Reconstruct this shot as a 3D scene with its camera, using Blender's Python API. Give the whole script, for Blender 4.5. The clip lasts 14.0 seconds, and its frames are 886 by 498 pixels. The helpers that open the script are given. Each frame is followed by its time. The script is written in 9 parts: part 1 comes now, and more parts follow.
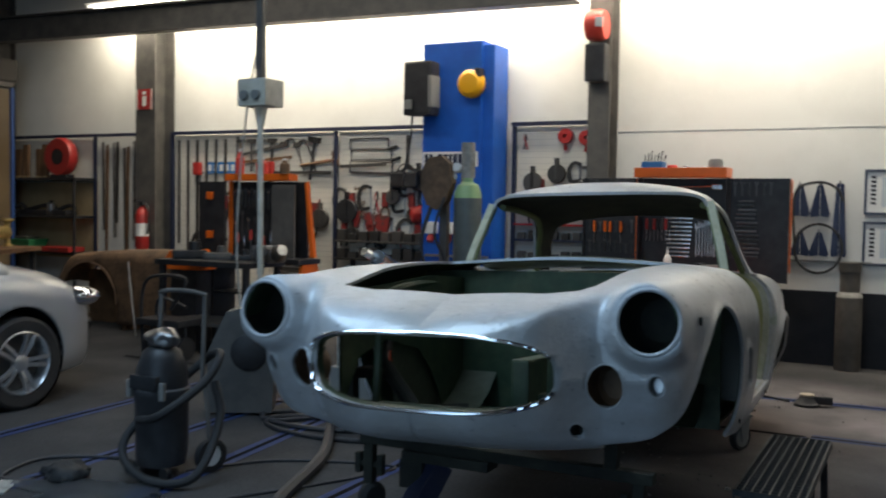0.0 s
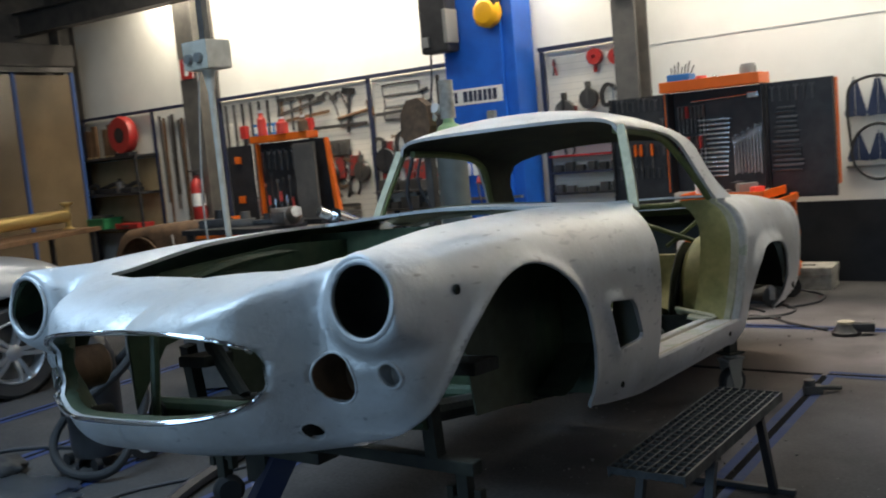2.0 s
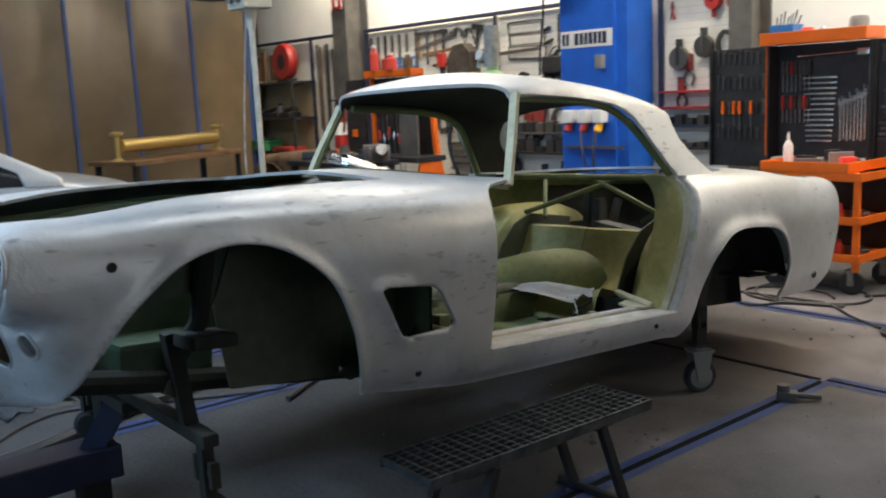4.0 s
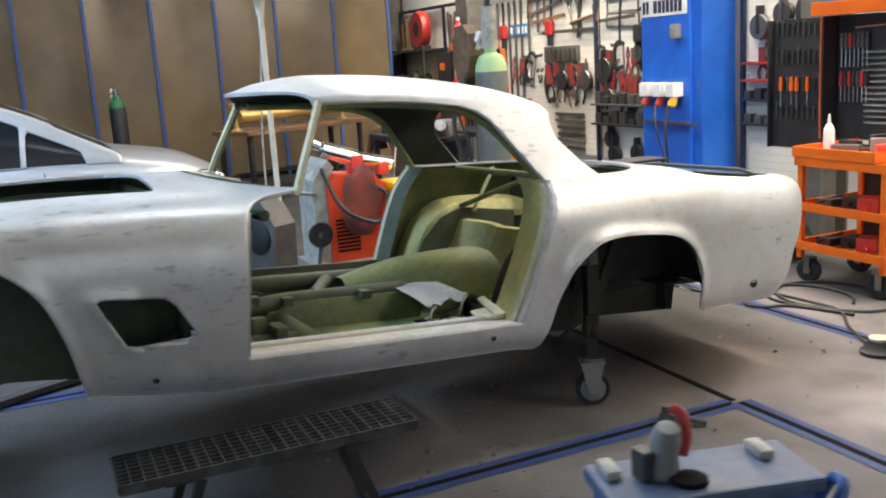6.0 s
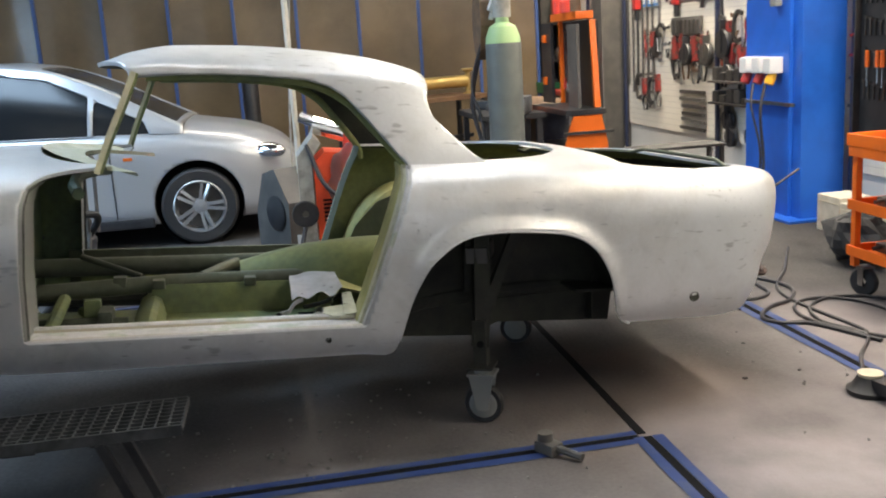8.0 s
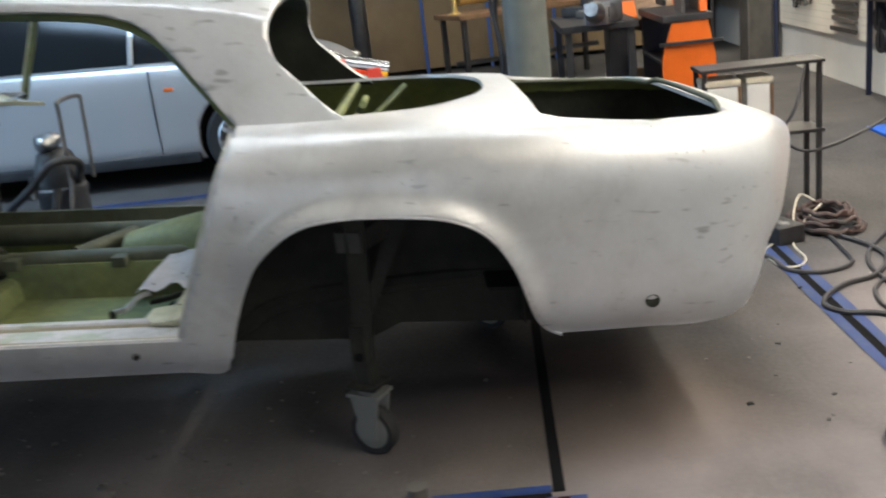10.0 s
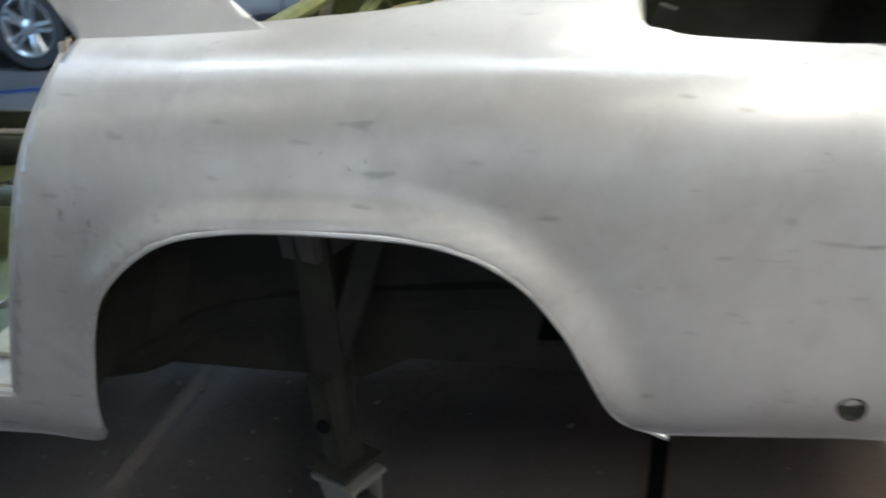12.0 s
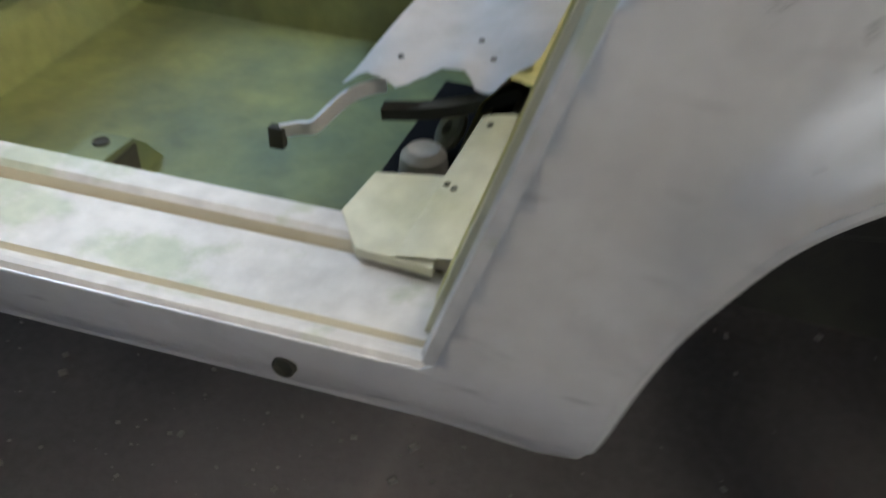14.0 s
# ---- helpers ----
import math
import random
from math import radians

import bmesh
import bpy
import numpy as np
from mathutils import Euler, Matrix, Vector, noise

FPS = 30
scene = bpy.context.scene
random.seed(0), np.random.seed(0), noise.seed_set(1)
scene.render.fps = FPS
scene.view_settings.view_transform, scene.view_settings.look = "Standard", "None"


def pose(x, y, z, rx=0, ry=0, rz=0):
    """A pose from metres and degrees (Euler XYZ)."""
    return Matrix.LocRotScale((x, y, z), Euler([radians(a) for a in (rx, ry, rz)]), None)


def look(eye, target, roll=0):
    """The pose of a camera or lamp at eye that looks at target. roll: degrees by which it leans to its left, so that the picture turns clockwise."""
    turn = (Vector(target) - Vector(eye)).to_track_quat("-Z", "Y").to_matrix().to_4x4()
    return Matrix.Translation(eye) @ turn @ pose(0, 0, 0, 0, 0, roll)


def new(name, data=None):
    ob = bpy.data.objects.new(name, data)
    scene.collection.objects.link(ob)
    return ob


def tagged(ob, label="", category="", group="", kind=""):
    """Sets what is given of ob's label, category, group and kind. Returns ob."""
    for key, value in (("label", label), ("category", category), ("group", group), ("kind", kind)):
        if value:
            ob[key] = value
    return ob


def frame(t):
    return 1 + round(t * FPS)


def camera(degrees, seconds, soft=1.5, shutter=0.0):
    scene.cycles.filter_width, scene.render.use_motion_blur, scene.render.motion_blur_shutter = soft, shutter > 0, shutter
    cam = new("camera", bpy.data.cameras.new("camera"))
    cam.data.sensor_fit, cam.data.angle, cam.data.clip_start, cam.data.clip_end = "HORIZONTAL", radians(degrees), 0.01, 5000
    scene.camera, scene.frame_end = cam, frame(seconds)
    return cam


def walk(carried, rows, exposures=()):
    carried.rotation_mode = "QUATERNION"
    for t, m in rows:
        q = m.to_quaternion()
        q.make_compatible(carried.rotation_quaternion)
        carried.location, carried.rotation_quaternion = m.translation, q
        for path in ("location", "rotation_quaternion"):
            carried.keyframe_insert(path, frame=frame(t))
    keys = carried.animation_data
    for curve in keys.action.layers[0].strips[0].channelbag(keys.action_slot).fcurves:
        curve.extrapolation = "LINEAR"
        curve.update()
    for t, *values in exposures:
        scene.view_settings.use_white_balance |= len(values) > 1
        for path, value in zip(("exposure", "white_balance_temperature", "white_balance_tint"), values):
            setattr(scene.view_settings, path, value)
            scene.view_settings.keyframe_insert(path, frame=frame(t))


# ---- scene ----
cam = camera(50.3, 14.0, soft=1.9, shutter=0.5)
PATH = [
    (0, (4.379, 0.819, 1.405), (3.461, 2.594, 1.31), 0.9),
    (0.5, (4.47, 1.097, 1.406), (3.581, 2.886, 1.301), -3.2),
    (1, (4.722, 1.331, 1.423), (3.636, 3.001, 1.238), -2.7),
    (1.5, (4.91, 1.545, 1.41), (3.803, 3.195, 1.187), -3.9),
    (2, (5.125, 1.796, 1.423), (3.939, 3.391, 1.205), -5.3),
    (2.5, (5.43, 2.007, 1.444), (4.058, 3.438, 1.18), -6.2),
    (3, (5.612, 2.249, 1.446), (4.233, 3.676, 1.19), -2.1),
    (3.5, (5.809, 2.538, 1.465), (4.417, 3.945, 1.177), -4.0),
    (3.6, (5.855, 2.601, 1.45), (4.434, 3.977, 1.155), -3.9),
    (6, (6.855, 4.289, 1.574), (5.057, 5.068, 1.172), -3.6),
    (6.2, (6.892, 4.414, 1.54), (5.078, 5.161, 1.154), -4.2),
    (6.5, (7.01, 4.666, 1.522), (5.134, 5.226, 1.11), -4.3),
    (7, (7.061, 5.064, 1.564), (5.158, 5.494, 1.125), -5.8),
    (7.5, (6.993, 5.434, 1.499), (5.078, 5.834, 1.083), -4.5),
    (9.9, (6.066, 6.882, 1.414), (4.15, 6.715, 0.864), -6.6),
    (10, (6.001, 6.919, 1.408), (4.092, 6.779, 0.827), -6.8),
    (10.5, (5.632, 7.091, 1.391), (3.745, 6.934, 0.748), -6.1),
    (11, (5.27, 7.222, 1.351), (3.473, 6.863, 0.549), -8.0),
    (11.5, (4.933, 7.158, 1.272), (3.143, 6.766, 0.47), -8.0),
    (12, (4.699, 7.148, 1.277), (2.982, 6.556, 0.440), -9.0),
    (12.5, (4.391, 7.064, 1.327), (2.874, 6.159, 0.389), -12.2),
    (13, (4.308, 6.767, 1.265), (2.783, 5.852, 0.350), -6.0),
    (13.5, (4.239, 6.500, 1.196), (2.803, 5.631, 0.109), -3.8),
    (14, (4.109, 6.239, 1.014), (2.665, 5.568, -0.197), -4.3),
]
walk(cam, [(t, look(eye, target, roll)) for t, eye, target, roll in PATH],
     [(0, -1.25, 6600, 9), (1.5, -0.86, 6600, 9), (3.5, -0.42, 6750, 10), (6, 0.38, 6780, 12), (7, 0.53, 6800, 12), (7.5, 0.40, 6850, 12), (10, 0.15, 6500, 10), (11.5, -0.04, 6300, 9),
      (12, 0.1, 6250, 9), (12.5, -0.5, 6300, 9), (13, -0.2, 6450, 10), (14, 0.5, 6800, 12)])

# ---- camera exposures, world and lights ----
WORLD = bpy.data.worlds.new("workshop_world")
scene.world = WORLD
WORLD.use_nodes = True
WORLD.node_tree.nodes["Background"].inputs[0].default_value = (0.55, 0.62, 0.75, 1)
WORLD.node_tree.nodes["Background"].inputs[1].default_value = 0.15


def area_lamp(name, at, target, sx, sy, watts, colour):
    data = bpy.data.lights.new(name, "AREA")
    data.shape, data.size, data.size_y, data.energy, data.color = "RECTANGLE", sx, sy, watts, colour
    ob = new(name, data)
    ob.matrix_world = look(at, target)
    return ob


# daylight through the gateways, fluorescent tubes, and added overhead lamps out of view
area_lamp("gateway_daylight", (11.45, 5.8, 1.9), (4.0, 5.3, 1.0), 6.4, 2.8, 46, (0.84, 0.92, 1.0))
area_lamp("wall_tube_light", (-0.75, 9.50, 3.80), (-0.75, 10.25, 2.4), 9.1, 0.16, 550, (1.0, 0.90, 0.73))
area_lamp("wall_tube_light", (5.6, 9.28, 4.02), (5.6, 10.3, 2.4), 5.0, 0.2, 225, (1.0, 0.93, 0.81))
area_lamp("unseen_hall_light", (3.5, 6.8, 4.27), (3.5, 6.8, 0.0), 0.3, 4.4, 46, (0.84, 0.92, 1.0))
# added fill to brighten the lower tool wall; no tube fitting hangs here
area_lamp("unseen_hall_light", (-0.4, 7.6, 4.27), (-0.4, 7.6, 0.0), 5.0, 0.3, 150, (1.0, 0.96, 0.88))
area_lamp("unseen_hall_light", (-3.6, 6.6, 4.27), (-3.6, 6.6, 0.0), 0.3, 5.0, 60, (1.0, 0.94, 0.84))
# blue fill lamp added below the closed roof, which has no skylight
area_lamp("overhead_blue_fill", (1.2, 2.6, 4.66), (1.2, 2.6, 0.0), 3.0, 2.0, 370, (0.50, 0.73, 1.0))
area_lamp("south_gateway_daylight", (3.2, -2.95, 1.9), (2.6, 3.0, 1.2), 3.8, 2.8, 185, (0.42, 0.68, 1.0))


# ---- materials ----
def material(name, colour, rough=0.6, metal=0.0, second=None, scale=6.0, lo=0.4, hi=0.65, bump=0.0, bump_scale=60.0,
             fine=None, spec=0.5, coat=0.0, vary=0.0):
    """A node material: base colour, a second colour in noise patches, fine grain and bump."""
    m = bpy.data.materials.new(name)
    m.use_nodes = True
    nt = m.node_tree
    b = nt.nodes["Principled BSDF"]
    b.inputs["Roughness"].default_value = rough
    b.inputs["Metallic"].default_value = metal
    b.inputs["Specular IOR Level"].default_value = spec
    b.inputs["Coat Weight"].default_value = coat
    co = nt.nodes.new("ShaderNodeTexCoord")
    out = nt.nodes.new("ShaderNodeRGB")
    out.outputs[0].default_value = (*colour, 1)
    sock = out.outputs[0]
    if second is not None:
        n = nt.nodes.new("ShaderNodeTexNoise")
        n.inputs["Scale"].default_value = scale
        n.inputs["Detail"].default_value = 6
        n.inputs["Roughness"].default_value = 0.6
        nt.links.new(co.outputs["Object"], n.inputs["Vector"])
        r = nt.nodes.new("ShaderNodeMapRange")
        r.inputs["From Min"].default_value, r.inputs["From Max"].default_value = lo, hi
        nt.links.new(n.outputs["Fac"], r.inputs["Value"])
        mx = nt.nodes.new("ShaderNodeMix")
        mx.data_type = "RGBA"
        nt.links.new(r.outputs["Result"], mx.inputs["Factor"])
        nt.links.new(sock, mx.inputs["A"])
        mx.inputs["B"].default_value = (*second, 1)
        sock = mx.outputs["Result"]
    if fine is not None:
        n = nt.nodes.new("ShaderNodeTexNoise")
        n.inputs["Scale"].default_value = fine[0]
        n.inputs["Detail"].default_value = 4
        nt.links.new(co.outputs["Object"], n.inputs["Vector"])
        mx = nt.nodes.new("ShaderNodeMix")
        mx.data_type, mx.blend_type = "RGBA", "MULTIPLY"
        mx.inputs["Factor"].default_value = fine[1]
        nt.links.new(sock, mx.inputs["A"])
        cr = nt.nodes.new("ShaderNodeMapRange")
        cr.inputs["From Min"].default_value, cr.inputs["From Max"].default_value = 0.3, 0.7
        cr.inputs["To Min"].default_value, cr.inputs["To Max"].default_value = 0.25, 1.15
        nt.links.new(n.outputs["Fac"], cr.inputs["Value"])
        nt.links.new(cr.outputs["Result"], mx.inputs["B"])
        sock = mx.outputs["Result"]
    if vary:
        oi = nt.nodes.new("ShaderNodeObjectInfo")
        hs = nt.nodes.new("ShaderNodeHueSaturation")
        mr = nt.nodes.new("ShaderNodeMapRange")
        mr.inputs["To Min"].default_value, mr.inputs["To Max"].default_value = 1 - vary, 1 + vary
        nt.links.new(oi.outputs["Random"], mr.inputs["Value"])
        nt.links.new(mr.outputs["Result"], hs.inputs["Value"])
        nt.links.new(sock, hs.inputs["Color"])
        sock = hs.outputs["Color"]
    nt.links.new(sock, b.inputs["Base Color"])
    if bump:
        n = nt.nodes.new("ShaderNodeTexNoise")
        n.inputs["Scale"].default_value = bump_scale
        n.inputs["Detail"].default_value = 5
        nt.links.new(co.outputs["Object"], n.inputs["Vector"])
        bp = nt.nodes.new("ShaderNodeBump")
        bp.inputs["Strength"].default_value = bump
        bp.inputs["Distance"].default_value = 0.01
        nt.links.new(n.outputs["Fac"], bp.inputs["Height"])
        nt.links.new(bp.outputs["Normal"], b.inputs["Normal"])
    return m


def glow(name, colour, strength):
    m = bpy.data.materials.new(name)
    m.use_nodes = True
    b = m.node_tree.nodes["Principled BSDF"]
    b.inputs["Base Color"].default_value = (*colour, 1)
    b.inputs["Emission Color"].default_value = (*colour, 1)
    b.inputs["Emission Strength"].default_value = strength
    return m


def glass(name, colour, rough=0.02):
    m = bpy.data.materials.new(name)
    m.use_nodes = True
    b = m.node_tree.nodes["Principled BSDF"]
    b.inputs["Base Color"].default_value = (*colour, 1)
    b.inputs["Roughness"].default_value = rough
    b.inputs["Transmission Weight"].default_value = 1.0
    b.inputs["IOR"].default_value = 1.45
    return m


M_WALL = material("white_wall_paint", (0.78, 0.77, 0.73), 0.75, second=(0.70, 0.69, 0.65), scale=1.2, bump=0.08, bump_scale=120)
M_GREYWALL = material("pale_grey_wall_paint", (0.42, 0.42, 0.41), 0.8, second=(0.36, 0.36, 0.35), scale=1.5)
M_TUBE = glow("glowing_tube", (1.0, 0.96, 0.88), 6.0)
M_DADO = material("dark_dado_paint", (0.016, 0.018, 0.023), 0.7, spec=0.15, second=(0.024, 0.026, 0.031), scale=3)


def concrete():
    """Grey concrete with blotches, grit and sanding dust round the car's tail; the tail's brown shade and a brighter
    patch by the sill are painted in.
    """
    m = material("dusty_concrete_floor", (0.058, 0.057, 0.058), 0.92, spec=0.08, second=(0.092, 0.089, 0.087), scale=1.3, lo=0.4, hi=0.7,
                 bump=0.16, bump_scale=70, fine=(55, 0.32))
    nt = m.node_tree
    b = nt.nodes["Principled BSDF"]
    link = b.inputs["Base Color"].links[0].from_socket
    co = nt.nodes.new("ShaderNodeTexCoord")
    n = nt.nodes.new("ShaderNodeTexNoise")
    n.inputs["Scale"].default_value, n.inputs["Detail"].default_value = 2.2, 7
    nt.links.new(co.outputs["Object"], n.inputs["Vector"])
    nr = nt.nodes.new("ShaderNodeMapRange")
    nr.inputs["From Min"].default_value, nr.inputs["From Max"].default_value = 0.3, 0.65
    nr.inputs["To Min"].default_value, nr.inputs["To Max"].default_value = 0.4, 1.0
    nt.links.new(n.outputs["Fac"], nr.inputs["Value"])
    # pale ellipses: dust, and a last one that brightens the floor by the sill
    floor_tones = (((0.40, 0.36, 0.37), ((4.0, 7.45, 0.95, 0.9, 0.70), (4.7, 7.6, 1.5, 1.2, 0.50), (3.2, 8.4, 1.7, 0.9, 0.42), (4.6, 6.5, 1.5, 1.2, 0.30), (3.4, 6.6, 0.7, 0.7, 0.30), (3.6, 5.75, 1.0, 0.9, 0.28))),
              # brown ellipses: dust together with the painted shade below the tail
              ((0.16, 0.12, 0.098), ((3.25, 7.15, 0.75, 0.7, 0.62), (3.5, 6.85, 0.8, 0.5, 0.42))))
    for colour, spots in floor_tones:
        total = None
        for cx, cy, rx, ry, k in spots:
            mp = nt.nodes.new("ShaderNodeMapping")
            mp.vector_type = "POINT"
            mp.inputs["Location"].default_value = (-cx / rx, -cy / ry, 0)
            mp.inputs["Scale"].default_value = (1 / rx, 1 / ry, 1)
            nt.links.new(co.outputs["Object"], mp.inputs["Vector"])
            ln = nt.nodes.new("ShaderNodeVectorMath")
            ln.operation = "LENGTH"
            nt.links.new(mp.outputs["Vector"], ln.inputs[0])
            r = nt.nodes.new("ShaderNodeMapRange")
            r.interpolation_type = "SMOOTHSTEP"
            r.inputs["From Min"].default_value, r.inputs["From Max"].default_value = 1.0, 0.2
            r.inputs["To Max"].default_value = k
            nt.links.new(ln.outputs["Value"], r.inputs["Value"])
            if total is None:
                total = r.outputs["Result"]
            else:
                a = nt.nodes.new("ShaderNodeMath")
                a.operation = "MAXIMUM"
                nt.links.new(total, a.inputs[0])
                nt.links.new(r.outputs["Result"], a.inputs[1])
                total = a.outputs[0]
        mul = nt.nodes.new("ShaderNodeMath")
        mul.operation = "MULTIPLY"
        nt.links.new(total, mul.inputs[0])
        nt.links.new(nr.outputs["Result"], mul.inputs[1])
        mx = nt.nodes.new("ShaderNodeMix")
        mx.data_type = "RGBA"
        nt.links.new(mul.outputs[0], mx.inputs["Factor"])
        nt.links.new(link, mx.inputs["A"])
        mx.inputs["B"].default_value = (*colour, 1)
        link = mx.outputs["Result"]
    nt.links.new(link, b.inputs["Base Color"])
    return m


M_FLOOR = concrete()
M_GRIT = material("grey_floor_grit", (0.14, 0.135, 0.13), 0.9, vary=0.3)
M_SHEET = material("bare_pale_sheet_metal", (0.50, 0.50, 0.52), 0.5, 0.15, second=(0.40, 0.40, 0.41), scale=12)
M_CEIL = material("dark_roof_sheet", (0.05, 0.045, 0.04), 0.8, second=(0.08, 0.075, 0.07), scale=2)
M_STEELDK = material("dark_grey_steel_paint", (0.075, 0.072, 0.068), 0.55, second=(0.12, 0.11, 0.10), scale=5, bump=0.05)
M_BLUE = material("lift_blue_paint", (0.012, 0.12, 0.56), 0.38, second=(0.010, 0.09, 0.45), scale=3, bump=0.03)
M_BLUEDK = material("dark_blue_rail_paint", (0.009, 0.016, 0.05), 0.5, second=(0.02, 0.025, 0.05), scale=7)
M_TAPE = material("blue_masking_tape", (0.009, 0.032, 0.135), 0.65, second=(0.035, 0.055, 0.11), scale=9, lo=0.5, hi=0.75)
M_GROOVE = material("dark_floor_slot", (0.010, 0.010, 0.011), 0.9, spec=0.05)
M_BROWN = material("brown_strip_curtain", (0.175, 0.125, 0.072), 0.22, second=(0.115, 0.083, 0.048), scale=0.9, coat=0.15)
M_BLUEPOST = material("blue_curtain_post", (0.03, 0.075, 0.23), 0.5)
M_ORANGE = material("orange_tool_paint", (0.82, 0.155, 0.012), 0.35, second=(0.72, 0.13, 0.012), scale=5)
M_BLACK = material("black_powder_coat", (0.016, 0.016, 0.018), 0.45, second=(0.03, 0.03, 0.032), scale=8)
M_RUBBER = material("black_rubber", (0.018, 0.018, 0.019), 0.7, bump=0.05)
M_CABLE = material("grey_black_cable", (0.03, 0.03, 0.034), 0.55)
M_CHROME = material("bright_chrome", (0.84, 0.85, 0.87), 0.16, 1.0)
M_STEEL = material("worn_bare_steel", (0.42, 0.42, 0.42), 0.35, 1.0, second=(0.25, 0.24, 0.23), scale=9, bump=0.05)
M_GALV = material("galvanised_grating_steel", (0.04, 0.043, 0.045), 0.6, 0.3, second=(0.09, 0.094, 0.096), scale=14)
M_RED = material("red_plastic", (0.40, 0.022, 0.02), 0.4, second=(0.30, 0.03, 0.025), scale=14)
M_YELLOW = material("yellow_plastic", (0.85, 0.42, 0.01), 0.4)
M_GREEN = material("green_plastic_crate", (0.02, 0.16, 0.06), 0.5)
M_WHITE = material("white_plastic", (0.72, 0.72, 0.70), 0.4)
M_GREY = material("grey_plastic", (0.20, 0.20, 0.19), 0.5)
M_BEIGE = material("aged_beige_and_step_shade", (0.52, 0.47, 0.36), 0.5, second=(0.42, 0.37, 0.27), scale=5)
M_RUST = material("rusty_brown_primer", (0.20, 0.115, 0.062), 0.7, second=(0.10, 0.06, 0.035), scale=5, fine=(30, 0.4), bump=0.1)
M_WOOD = material("pale_plywood", (0.58, 0.43, 0.24), 0.6, second=(0.50, 0.36, 0.19), scale=4)
M_TOOL = material("tool_steel_dark", (0.10, 0.095, 0.09), 0.4, 0.6, vary=0.5)
M_SILVER = material("silver_car_paint", (0.42, 0.43, 0.44), 0.30, 0.35, coat=0.6)
M_CARGLASS = material("dark_car_glass", (0.012, 0.014, 0.016), 0.16, spec=0.3)
M_INNER = material("yellow_green_zinc_primer", (0.175, 0.20, 0.068), 0.62, second=(0.10, 0.132, 0.066), scale=3.2, lo=0.42, hi=0.62,
                   fine=(30, 0.3), bump=0.06)
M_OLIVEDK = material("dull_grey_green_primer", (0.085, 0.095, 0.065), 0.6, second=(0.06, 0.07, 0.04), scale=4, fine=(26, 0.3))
M_ENGINE = material("dark_green_primer", (0.028, 0.062, 0.03), 0.55, second=(0.07, 0.09, 0.045), scale=4, fine=(22, 0.4))
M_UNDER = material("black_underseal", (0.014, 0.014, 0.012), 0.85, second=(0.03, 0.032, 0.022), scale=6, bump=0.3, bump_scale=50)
M_SILL = material("sill_primer_white_grey", (0.565, 0.545, 0.525), 0.6, second=(0.43, 0.455, 0.36), scale=8, lo=0.54, hi=0.62, fine=(40, 0.25))

# lighter copy of the yellow-green primer, for rear panels that catch more light
M_JAMB = material("lit_yellow_green_primer", (0.50, 0.465, 0.19), 0.6, second=(0.39, 0.375, 0.14), scale=6, lo=0.42, hi=0.64, fine=(30, 0.25))
M_CREAM = material("cream_yellow_primer", (0.62, 0.60, 0.46), 0.6, second=(0.50, 0.49, 0.32), scale=7, fine=(40, 0.2))
M_PILLAR = material("dull_cream_pillar_primer", (0.60, 0.57, 0.40), 0.65, second=(0.51, 0.48, 0.32), scale=9, fine=(40, 0.2))
M_REDC = material("faded_red_plastic", (0.62, 0.06, 0.04), 0.45)
M_BEIGEGREY = material("weathered_grey_plastic", (0.40, 0.38, 0.34), 0.6, second=(0.22, 0.21, 0.185), scale=12)
M_POLE = material("aged_cream_paint", (0.62, 0.58, 0.49), 0.5, second=(0.48, 0.44, 0.35), scale=9)
M_PULLER = material("worn_red_clamp_paint", (0.27, 0.026, 0.022), 0.5, second=(0.07, 0.05, 0.045), scale=16, lo=0.45, hi=0.6)
M_PEG = material("white_peg_board", (0.78, 0.745, 0.665), 0.6, second=(0.70, 0.66, 0.58), scale=2.5)
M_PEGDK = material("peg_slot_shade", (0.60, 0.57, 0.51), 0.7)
M_WOODDK = material("brown_stained_wood", (0.20, 0.11, 0.055), 0.6, second=(0.13, 0.07, 0.035), scale=7)
M_LABELBLUE = material("blue_label_plastic", (0.03, 0.17, 0.45), 0.4)


